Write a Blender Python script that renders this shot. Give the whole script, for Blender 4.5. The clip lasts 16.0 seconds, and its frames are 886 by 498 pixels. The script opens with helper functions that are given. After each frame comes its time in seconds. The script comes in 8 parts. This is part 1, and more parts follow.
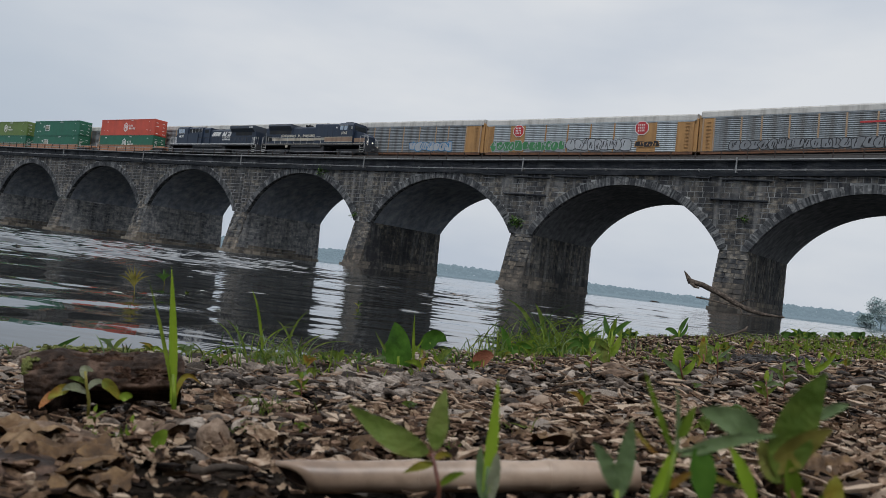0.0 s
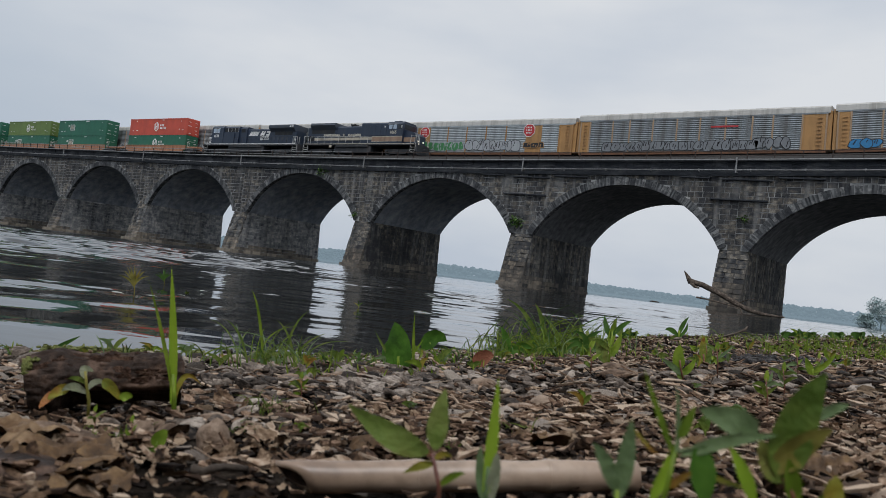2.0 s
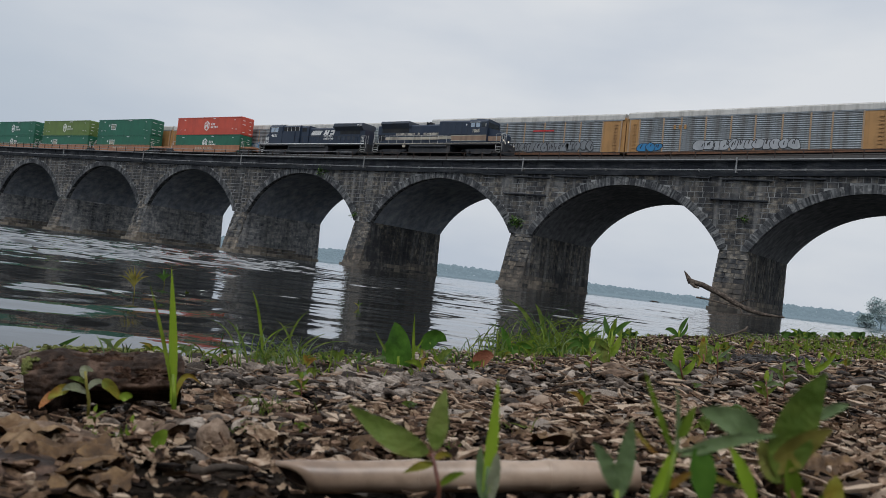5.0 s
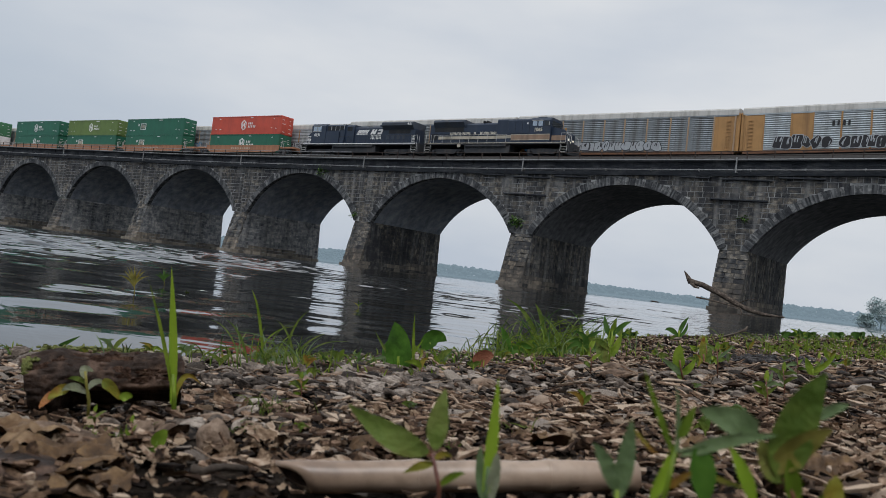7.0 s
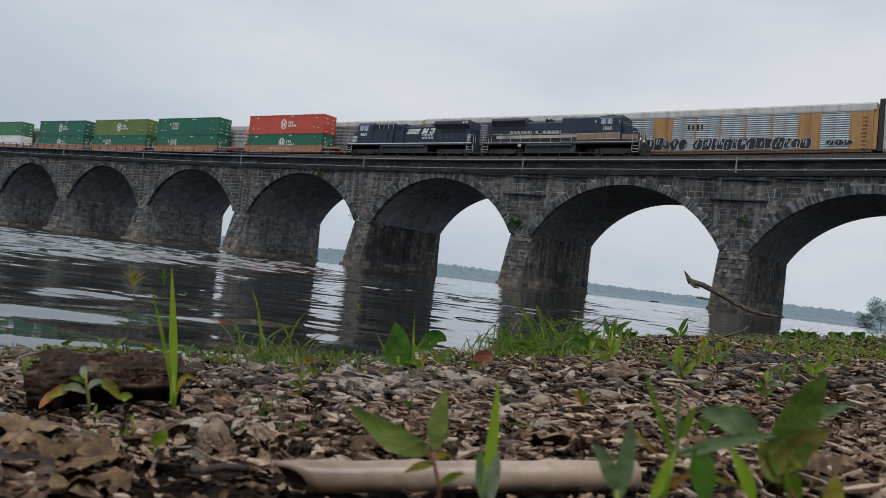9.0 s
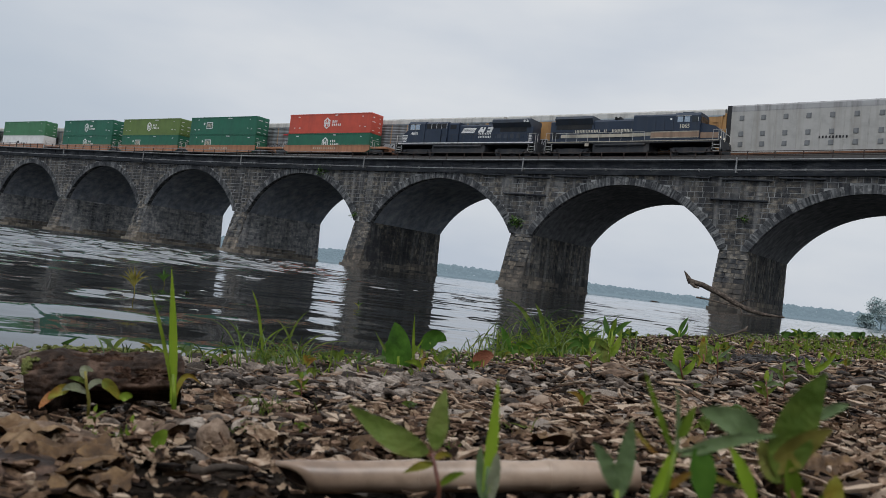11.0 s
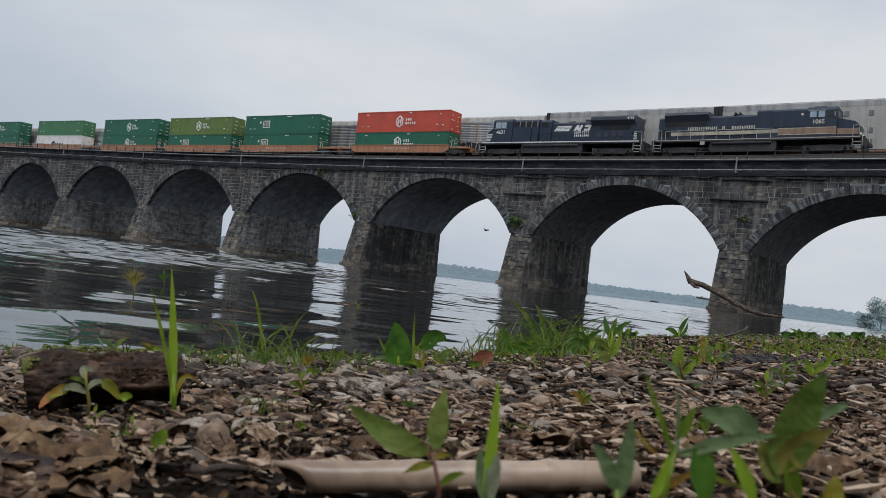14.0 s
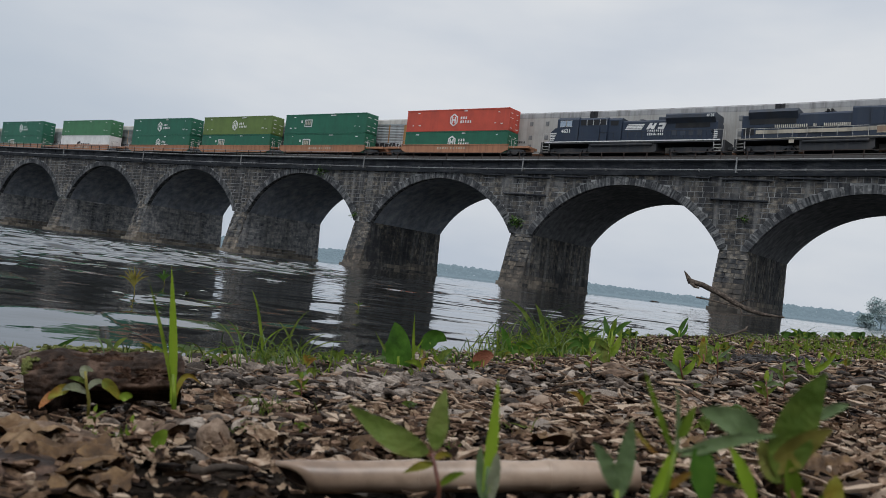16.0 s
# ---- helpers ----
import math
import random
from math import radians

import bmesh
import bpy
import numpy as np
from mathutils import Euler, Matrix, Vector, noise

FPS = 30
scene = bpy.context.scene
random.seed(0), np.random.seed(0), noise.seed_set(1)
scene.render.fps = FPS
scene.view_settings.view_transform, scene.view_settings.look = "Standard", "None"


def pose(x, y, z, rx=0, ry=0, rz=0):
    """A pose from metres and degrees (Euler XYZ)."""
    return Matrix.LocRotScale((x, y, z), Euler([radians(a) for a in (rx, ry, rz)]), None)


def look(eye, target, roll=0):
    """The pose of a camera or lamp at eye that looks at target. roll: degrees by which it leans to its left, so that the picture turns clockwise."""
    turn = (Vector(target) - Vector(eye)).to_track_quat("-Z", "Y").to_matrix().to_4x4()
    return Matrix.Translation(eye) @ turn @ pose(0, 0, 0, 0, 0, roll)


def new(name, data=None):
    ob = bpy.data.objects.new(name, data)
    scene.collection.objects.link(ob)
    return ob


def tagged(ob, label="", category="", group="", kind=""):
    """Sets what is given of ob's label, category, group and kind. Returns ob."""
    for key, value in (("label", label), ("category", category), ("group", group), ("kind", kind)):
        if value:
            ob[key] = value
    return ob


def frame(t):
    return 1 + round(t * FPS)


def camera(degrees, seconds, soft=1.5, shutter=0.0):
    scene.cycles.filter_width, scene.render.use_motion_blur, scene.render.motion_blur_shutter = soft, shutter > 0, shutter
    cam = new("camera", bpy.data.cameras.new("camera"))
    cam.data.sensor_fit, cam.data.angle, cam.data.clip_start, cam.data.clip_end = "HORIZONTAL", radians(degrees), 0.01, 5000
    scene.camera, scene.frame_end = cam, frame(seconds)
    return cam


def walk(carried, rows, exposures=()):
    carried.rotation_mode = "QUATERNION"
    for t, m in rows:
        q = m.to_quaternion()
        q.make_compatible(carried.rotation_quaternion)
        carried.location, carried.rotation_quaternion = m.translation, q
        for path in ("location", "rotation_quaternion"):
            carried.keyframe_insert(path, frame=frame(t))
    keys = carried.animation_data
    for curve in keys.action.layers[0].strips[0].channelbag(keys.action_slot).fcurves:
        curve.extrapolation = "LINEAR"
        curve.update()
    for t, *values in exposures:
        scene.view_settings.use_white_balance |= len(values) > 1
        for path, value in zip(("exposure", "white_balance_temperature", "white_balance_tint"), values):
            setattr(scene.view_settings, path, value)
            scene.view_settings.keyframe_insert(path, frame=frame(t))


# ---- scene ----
# ---- camera: it lies still on the beach ----
YAW, TILT, ROLL = 35.38, 1.787, 6.855
EYE = Vector((0.0, 0.0, 0.25))
cam = camera(56.13, 16.0, soft=0.5)
cam.data.dof.use_dof = True
cam.data.dof.focus_distance = 5.0
cam.data.dof.aperture_fstop = 22.0
AHEAD = Vector((-math.sin(radians(YAW)), math.cos(radians(YAW)), 0.0))
RIGHT = Vector((math.cos(radians(YAW)), math.sin(radians(YAW)), 0.0))
AIM = EYE + AHEAD * 10 + Vector((0, 0, 10 * math.tan(radians(TILT))))
walk(cam, [(0.0, look(EYE, AIM, ROLL)), (16.0, look(EYE, AIM, ROLL))], [(0.0, 0.0, 6500, 10), (16.0, 0.0, 6500, 10)])

# ---- sky and sun: bright overcast ----
SUN_EL, SUN_AZ = 62.0, 150.0
world = bpy.data.worlds.new("overcast_sky")
scene.world = world
world.use_nodes = True
wn, wl = world.node_tree.nodes, world.node_tree.links
wn.clear()
w_out = wn.new("ShaderNodeOutputWorld")
w_bg = wn.new("ShaderNodeBackground")
w_bg.inputs["Strength"].default_value = 0.1
w_sky = wn.new("ShaderNodeTexSky")
w_sky.sky_type = "NISHITA"
w_sky.sun_disc = False
w_sky.sun_elevation, w_sky.sun_rotation = radians(SUN_EL), radians(SUN_AZ)
w_sky.dust_density = 4.0
w_tc = wn.new("ShaderNodeTexCoord")
w_map = wn.new("ShaderNodeMapping")
w_map.inputs["Scale"].default_value = (1.0, 1.0, 3.2)
w_n = wn.new("ShaderNodeTexNoise")
w_n.inputs["Scale"].default_value = 1.7
w_n.inputs["Detail"].default_value = 5.0
w_n.inputs["Roughness"].default_value = 0.5
w_r = wn.new("ShaderNodeValToRGB")
w_r.color_ramp.elements[0].position, w_r.color_ramp.elements[0].color = 0.34, (4.95, 5.6, 6.55, 1)
w_r.color_ramp.elements[1].position, w_r.color_ramp.elements[1].color = 0.64, (7.25, 7.5, 7.8, 1)
w_mix = wn.new("ShaderNodeMix")
w_mix.data_type = "RGBA"
w_mix.inputs[0].default_value = 0.93
wl.new(w_tc.outputs["Generated"], w_map.inputs[0])
wl.new(w_map.outputs[0], w_n.inputs["Vector"])
wl.new(w_n.outputs[0], w_r.inputs[0])
wl.new(w_sky.outputs[0], w_mix.inputs[6])
wl.new(w_r.outputs[0], w_mix.inputs[7])
# a darker, bluer bank of cloud low over the far end of the bridge
w_dot = wn.new("ShaderNodeVectorMath")
w_dot.operation = "DOT_PRODUCT"
w_dot.inputs[1].default_value = (-0.75 * RIGHT.x, -0.75 * RIGHT.y, -0.9)
w_rng = wn.new("ShaderNodeMapRange")
w_rng.interpolation_type = "SMOOTHSTEP"
w_rng.inputs["From Min"].default_value, w_rng.inputs["From Max"].default_value = -0.02, 0.32
w_rng.inputs["To Max"].default_value = 0.85
w_mix2 = wn.new("ShaderNodeMix")
w_mix2.data_type = "RGBA"
w_mix2.inputs[7].default_value = (4.05, 4.78, 5.7, 1)
wl.new(w_tc.outputs["Generated"], w_dot.inputs[0])
wl.new(w_dot.outputs["Value"], w_rng.inputs["Value"])
wl.new(w_rng.outputs[0], w_mix2.inputs[0])
wl.new(w_mix.outputs[2], w_mix2.inputs[6])
wl.new(w_mix2.outputs[2], w_bg.inputs[0])
wl.new(w_bg.outputs[0], w_out.inputs[0])
sun = new("sun", bpy.data.lights.new("sun", "SUN"))
sun.data.energy, sun.data.angle, sun.data.color = 1.65, radians(20), (0.97, 0.98, 1.0)
sun.rotation_euler = (radians(90 - SUN_EL), 0, radians(180 - SUN_AZ))

# ---- materials ----
MATS = {}


def material(name, colors, rough=0.8, scale=4.0, detail=6.0, metal=0.0, bump=0.3, bump_scale=0.0, bump_dist=0.02, island=0.0, obrand=0.0, stretch=(1, 1, 1),
             streak=None, spots=None, spec=0.5, trans=0.0):
    """A mottled surface: noise between two colours, with fine relief; streak = (colour, amount, scale) runs down uprights, spots likewise."""
    m = bpy.data.materials.new(name)
    m.use_nodes = True
    nt = m.node_tree
    N, L = nt.nodes, nt.links
    b = N["Principled BSDF"]
    b.inputs["Roughness"].default_value = rough
    b.inputs["Metallic"].default_value = metal
    b.inputs["Specular IOR Level"].default_value = spec
    tc = N.new("ShaderNodeTexCoord")
    mp = N.new("ShaderNodeMapping")
    mp.inputs["Scale"].default_value = stretch
    L.new(tc.outputs["Object"], mp.inputs[0])
    n1 = N.new("ShaderNodeTexNoise")
    n1.inputs["Scale"].default_value, n1.inputs["Detail"].default_value, n1.inputs["Roughness"].default_value = scale, detail, 0.65
    L.new(mp.outputs[0], n1.inputs["Vector"])
    r = N.new("ShaderNodeValToRGB")
    els = r.color_ramp.elements
    while len(els) < len(colors):
        els.new(0.5)
    for i, c in enumerate(colors):
        els[i].position = 0.3 + 0.4 * i / max(1, len(colors) - 1)
        els[i].color = (*c, 1)
    out = r.outputs[0]
    fac = n1.outputs[0]
    where = tc.outputs["Object"]
    if island or obrand:
        mx = N.new("ShaderNodeMath")
        mx.operation = "MULTIPLY_ADD"
        src = N.new("ShaderNodeNewGeometry").outputs["Random Per Island"] if island else N.new("ShaderNodeObjectInfo").outputs["Random"]
        sh = N.new("ShaderNodeMath")
        sh.operation = "SUBTRACT"
        L.new(src, sh.inputs[0])
        if obrand:
            far = N.new("ShaderNodeVectorMath")
            far.operation = "MULTIPLY_ADD"
            L.new(src, far.inputs[0])
            far.inputs[1].default_value = (61.0, 37.0, 0.0)
            L.new(tc.outputs["Object"], far.inputs[2])
            where = far.outputs[0]
            L.new(where, mp.inputs[0])
        sh.inputs[1].default_value = 0.5
        L.new(sh.outputs[0], mx.inputs[0])
        mx.inputs[1].default_value = island or obrand
        L.new(n1.outputs[0], mx.inputs[2])
        fac = mx.outputs[0]
    L.new(fac, r.inputs[0])
    for what, st in ((streak, (1.0, 1.0, 0.07)), (spots, (1, 1, 1))):
        if not what:
            continue
        mp2 = N.new("ShaderNodeMapping")
        mp2.inputs["Scale"].default_value = st
        L.new(where, mp2.inputs[0])
        n2 = N.new("ShaderNodeTexNoise")
        n2.inputs["Scale"].default_value, n2.inputs["Detail"].default_value = what[2], 5.0
        L.new(mp2.outputs[0], n2.inputs["Vector"])
        r2 = N.new("ShaderNodeValToRGB")
        r2.color_ramp.elements[0].position, r2.color_ramp.elements[1].position = 0.48, 0.66
        r2.color_ramp.elements[0].color, r2.color_ramp.elements[1].color = (0, 0, 0, 1), (what[1],) * 3 + (1,)
        L.new(n2.outputs[0], r2.inputs[0])
        mix = N.new("ShaderNodeMix")
        mix.data_type = "RGBA"
        L.new(r2.outputs[0], mix.inputs[0])
        L.new(out, mix.inputs[6])
        mix.inputs[7].default_value = (*what[0], 1)
        out = mix.outputs[2]
    L.new(out, b.inputs["Base Color"])
    if bump:
        n3 = N.new("ShaderNodeTexNoise")
        n3.inputs["Scale"].default_value, n3.inputs["Detail"].default_value = bump_scale or scale * 5, 6.0
        L.new(mp.outputs[0], n3.inputs["Vector"])
        bp = N.new("ShaderNodeBump")
        bp.inputs["Strength"].default_value, bp.inputs["Distance"].default_value = bump, bump_dist
        L.new(n3.outputs[0], bp.inputs["Height"])
        L.new(bp.outputs[0], b.inputs["Normal"])
    if trans:
        b.inputs["Transmission Weight"].default_value = 0.0
        b.inputs["Subsurface Weight"].default_value = trans
        b.inputs["Subsurface Radius"].default_value = (0.004, 0.006, 0.002)
    MATS[name] = m
    return m


def water_material():
    """Dark river water with fine ripples; the larger waves are geometry."""
    m = bpy.data.materials.new("river_water")
    m.use_nodes = True
    N, L = m.node_tree.nodes, m.node_tree.links
    b = N["Principled BSDF"]
    b.inputs["Base Color"].default_value = (0.02, 0.02, 0.018, 1)
    b.inputs["Roughness"].default_value = 0.03
    b.inputs["IOR"].default_value = 1.333
    tc = N.new("ShaderNodeTexCoord")
    flow = N.new("ShaderNodeMapping")
    flow.inputs["Rotation"].default_value = (0, 0, radians(-YAW))
    L.new(tc.outputs["Object"], flow.inputs[0])
    last = None
    # ripples and fine chop, drawn out along the crests
    for scale, dist, sx, sy, rot in ((2.0, 0.0035, 0.35, 1.0, -10), (6.0, 0.0014, 0.5, 1.0, 12), (15.0, 0.0003, 0.35, 1.0, 4)):
        mp = N.new("ShaderNodeMapping")
        mp.inputs["Rotation"].default_value = (0, 0, radians(rot))
        mp.inputs["Scale"].default_value = (sx, sy, 1)
        L.new(flow.outputs[0], mp.inputs[0])
        n = N.new("ShaderNodeTexNoise")
        n.inputs["Scale"].default_value, n.inputs["Detail"].default_value, n.inputs["Roughness"].default_value = scale, 3.0, 0.5
        L.new(mp.outputs[0], n.inputs["Vector"])
        bp = N.new("ShaderNodeBump")
        bp.inputs["Strength"].default_value, bp.inputs["Distance"].default_value = 1.0, dist
        L.new(n.outputs[0], bp.inputs["Height"])
        if last:
            L.new(last.outputs[0], bp.inputs["Normal"])
        last = bp
    L.new(last.outputs[0], b.inputs["Normal"])
    return m


SOOT = [(0.011, 0.0125, 0.016), (0.036, 0.038, 0.042), (0.1, 0.089, 0.074), (0.27, 0.24, 0.195)]
LIME = ((0.4, 0.4, 0.39), 0.35, 1.5)
SMOKED = ((0.016, 0.018, 0.023), 0.9, 0.3)
STONE = material("soot_dark_ashlar", SOOT, 0.9, 1.9, 10, island=0.15, bump=0.7, bump_scale=6, bump_dist=0.05, streak=LIME, spots=SMOKED)
BLOCK = material("loose_ashlar_block", SOOT, 0.9, 1.9, 10, obrand=0.07, bump=0.7, bump_scale=6, bump_dist=0.05, streak=((0.4, 0.4, 0.39), 0.14, 1.5), spots=SMOKED)
BASE_STONE = material("washed_sandstone", [(0.12, 0.108, 0.09), (0.24, 0.206, 0.16), (0.33, 0.285, 0.23)], 0.85, 0.8, 7, island=0.4, bump=0.5, bump_scale=6, bump_dist=0.03,
                      streak=((0.04, 0.036, 0.033), 0.8, 0.8))
FLOOD = [(0.055, 0.051, 0.047), (0.15, 0.132, 0.112), (0.31, 0.26, 0.2)]
WASHED = material("flood_washed_stone", FLOOD, 0.88, 0.9, 8, island=0.22, bump=0.6, bump_scale=6, bump_dist=0.04, streak=((0.036, 0.036, 0.037), 0.75, 0.9))
# near-pier copy of the washed stone, in darker colours
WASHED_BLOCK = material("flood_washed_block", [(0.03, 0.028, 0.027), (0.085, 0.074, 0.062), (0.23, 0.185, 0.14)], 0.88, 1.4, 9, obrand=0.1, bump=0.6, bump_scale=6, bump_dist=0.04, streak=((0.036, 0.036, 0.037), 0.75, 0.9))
ARCH_STONE = [(0.013, 0.015, 0.019), (0.034, 0.037, 0.042), (0.075, 0.078, 0.081), (0.24, 0.24, 0.235)]
RING = material("voussoir_stone", ARCH_STONE, 0.9, 2.2, 9, obrand=0.22, bump=0.6, bump_scale=7, bump_dist=0.04, streak=((0.4, 0.41, 0.41), 0.4, 3.0), spots=SMOKED)
RING_FAR = material("voussoir_stone_joined", ARCH_STONE, 0.9, 2.2, 9, island=0.22, bump=0.6, bump_scale=7, bump_dist=0.04, streak=((0.4, 0.41, 0.41), 0.3, 3.0), spots=SMOKED)
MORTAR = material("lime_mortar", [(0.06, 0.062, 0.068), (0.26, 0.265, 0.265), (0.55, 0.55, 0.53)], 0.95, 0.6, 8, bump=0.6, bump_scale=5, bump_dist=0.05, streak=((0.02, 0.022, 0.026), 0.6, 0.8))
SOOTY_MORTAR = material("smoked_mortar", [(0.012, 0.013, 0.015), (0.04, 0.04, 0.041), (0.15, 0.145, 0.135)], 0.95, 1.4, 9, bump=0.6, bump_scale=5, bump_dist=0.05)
# sides of the farther piers: distance haze is put into this paler, bluer stone
HAZED_SIDE = material("hazed_streaked_side", [(0.07, 0.076, 0.087), (0.195, 0.2, 0.208), (0.4, 0.38, 0.345)], 0.92, 1.6, 9, island=0.2, bump=0.6, bump_scale=5, bump_dist=0.05,
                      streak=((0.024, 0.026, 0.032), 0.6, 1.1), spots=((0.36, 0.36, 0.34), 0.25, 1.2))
# vault stone of the farther bays, distance haze put into its pale blue
HAZED_SOFFIT = material("barrel_stone", [(0.14, 0.163, 0.2), (0.28, 0.305, 0.345), (0.43, 0.445, 0.46)], 0.92, 0.8, 8, island=0.3, bump=0.6, bump_scale=4, bump_dist=0.05,
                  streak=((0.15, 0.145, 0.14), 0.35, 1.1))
# darker copy for the near vaults: soot, and no haze in the colour
NEAR_VAULT = material("near_barrel_stone", [(0.07, 0.076, 0.086), (0.15, 0.157, 0.17), (0.28, 0.28, 0.28)], 0.92, 1.2, 9, island=0.2, bump=0.7, bump_scale=5, bump_dist=0.05, streak=((0.4, 0.4, 0.39), 0.2, 1.2))
COPING = material("dark_coping", [(0.012, 0.015, 0.02), (0.024, 0.028, 0.035), (0.075, 0.078, 0.083)], 0.9, 1.5, 9, island=0.15, bump=0.6, bump_dist=0.04, stretch=(0.4, 1, 1))
GALV = material("galvanised_pipe", [(0.2, 0.2, 0.2), (0.38, 0.38, 0.38)], 0.5, 3, 5, metal=0.5, bump=0.1)
RUST = material("rusted_steel", [(0.03, 0.025, 0.023), (0.075, 0.05, 0.04)], 0.85, 5, 6, metal=0.2, bump=0.3)
BALLAST = material("sooty_track_ballast", [(0.018, 0.017, 0.016), (0.05, 0.047, 0.044)], 0.95, 9, 6, bump=0.8)
WATER = water_material()
GROUND = material("wet_silt", [(0.006, 0.005, 0.004), (0.022, 0.017, 0.013), (0.05, 0.039, 0.03)], 0.9, 25, 9, bump=1.0, bump_scale=90, bump_dist=0.012, spec=0.03)


# ---- mesh helpers ----
def mesh_object(name, bm, mat, parent=None, label="", smooth=False):
    me = bpy.data.meshes.new(name)
    bm.to_mesh(me)
    bm.free()
    if smooth:
        for p in me.polygons:
            p.use_smooth = True
    for m in (mat if isinstance(mat, (list, tuple)) else [mat]):
        me.materials.append(m)
    ob = new(name, me)
    if parent:
        ob.parent = parent
    if label:
        ob["label"] = label
    return ob


def part(name, bm, mat, parent, label="", smooth=False):
    return mesh_object(name, bm, mat, parent, label, smooth)


def raw_part(name, verts, faces, mat, parent=None, label="", smooth=False):
    me = bpy.data.meshes.new(name)
    me.from_pydata([tuple(v) for v in verts], [], faces)
    me.update()
    if smooth:
        me.polygons.foreach_set("use_smooth", [True] * len(me.polygons))
    me.materials.append(mat)
    ob = new(name, me)
    if parent:
        ob.parent = parent
    if label:
        ob["label"] = label
    return ob


def shared(name, me, parent, m=None):
    ob = new(name, me)
    ob.parent = parent
    if m is not None:
        ob.matrix_basis = m
    return ob


def box(bm, a, b, bevel=0.0):
    """A box from corner a to corner b."""
    x0, y0, z0 = a
    x1, y1, z1 = b
    vs = [bm.verts.new(v) for v in ((x0, y0, z0), (x1, y0, z0), (x1, y1, z0), (x0, y1, z0), (x0, y0, z1), (x1, y0, z1), (x1, y1, z1), (x0, y1, z1))]
    fs = [bm.faces.new([vs[i] for i in f]) for f in ((3, 2, 1, 0), (4, 5, 6, 7), (0, 1, 5, 4), (1, 2, 6, 5), (2, 3, 7, 6), (3, 0, 4, 7))]
    if bevel:
        es = list({e for f in fs for e in f.edges})
        bmesh.ops.bevel(bm, geom=es, offset=bevel, segments=1, affect="EDGES", clamp_overlap=True)
    return bm


def tube(bm, pts, radii, sides=8, cap=True):
    """A round bar through the points, with a radius at each."""
    pts = [Vector(p) for p in pts]
    if not isinstance(radii, (list, tuple)):
        radii = [radii] * len(pts)
    rings = []
    for i, p in enumerate(pts):
        d = (pts[min(i + 1, len(pts) - 1)] - pts[max(i - 1, 0)]).normalized()
        a = d.orthogonal().normalized() if i == 0 else (a - d * a.dot(d)).normalized()
        c = d.cross(a)
        rings.append([bm.verts.new(p + (a * math.cos(t) + c * math.sin(t)) * radii[i]) for t in (2 * math.pi * k / sides for k in range(sides))])
    for r0, r1 in zip(rings, rings[1:]):
        for k in range(sides):
            bm.faces.new((r0[k], r0[(k + 1) % sides], r1[(k + 1) % sides], r1[k]))
    if cap and sides > 2:
        bm.faces.new(rings[0][::-1])
        bm.faces.new(rings[-1])
    return bm


def prism(bm, poly, y0, y1):
    """A plate whose outline poly (x, z) is drawn from y0 to y1."""
    a = [bm.verts.new((x, y0, z)) for x, z in poly]
    b = [bm.verts.new((x, y1, z)) for x, z in poly]
    n = len(poly)
    bm.faces.new(a)
    bm.faces.new(b[::-1])
    for i in range(n):
        bm.faces.new((a[i], b[i], b[(i + 1) % n], a[(i + 1) % n]))
    return bm


def plan(u, v, z=0.0):
    """From metres to the camera's right and ahead of it, to the world."""
    return Vector((RIGHT.x * u + AHEAD.x * v, RIGHT.y * u + AHEAD.y * v, z))


CUBE_F = ((3, 2, 1, 0), (4, 5, 6, 7), (0, 1, 5, 4), (1, 2, 6, 5), (2, 3, 7, 6), (3, 0, 4, 7))


class Pile:
    """Collects many small solids in one mesh."""

    def __init__(self):
        self.v, self.f = [], []

    def box(self, corners):
        n = len(self.v)
        self.v += corners
        self.f += [tuple(n + i for i in f) for f in CUBE_F]

    def put(self, name, mat, parent=None, label="", smooth=False):
        return raw_part(name, self.v, self.f, mat, parent, label, smooth)


# ---- the bridge ----
FACE, WIDE, BAY, PIER, X0 = 83.32, 15.85, 24.26, 2.89, -25.63
Z_SPRING, Z_CROWN = 6.06, 12.23
SPAN = BAY - PIER
RISE = Z_CROWN - Z_SPRING
RAD = (SPAN * SPAN / 4 + RISE * RISE) / (2 * RISE)
Z_MID = Z_CROWN - RAD
RING_H = 0.8
FIRST, LAST = -3, 10


def z_pipe(x):
    d = x + 85
    return 13.32 + (0.000195 * d * d if d > 0 else 0.00016 * d * d if d > -45 else 0.324 + 0.0144 * (-45 - d)) if x < 20 else 15.47 + 0.041 * (x - 20)


def z_rail(x):
    d = min(x, 30) + 160
    q = min(x, 30) + 50
    return 15.2 + (6.2e-5 * d * d if d > 0 else 0) + (0.0002 * q * q if q > 0 else 0) + (0.055 * (x - 30) if x > 30 else 0)


def z_deck(x):
    return z_pipe(x) + 1.1


def pier_left(k):
    return X0 - k * BAY


def intrados(x, xc):
    return Z_MID + math.sqrt(max(0.0, RAD * RAD - (x - xc) ** 2))


def nose(z):
    """How far the pier's foot stands out before the face at a height."""
    return 1.75 * max(0.0, (Z_SPRING - z) / Z_SPRING) ** 0.9


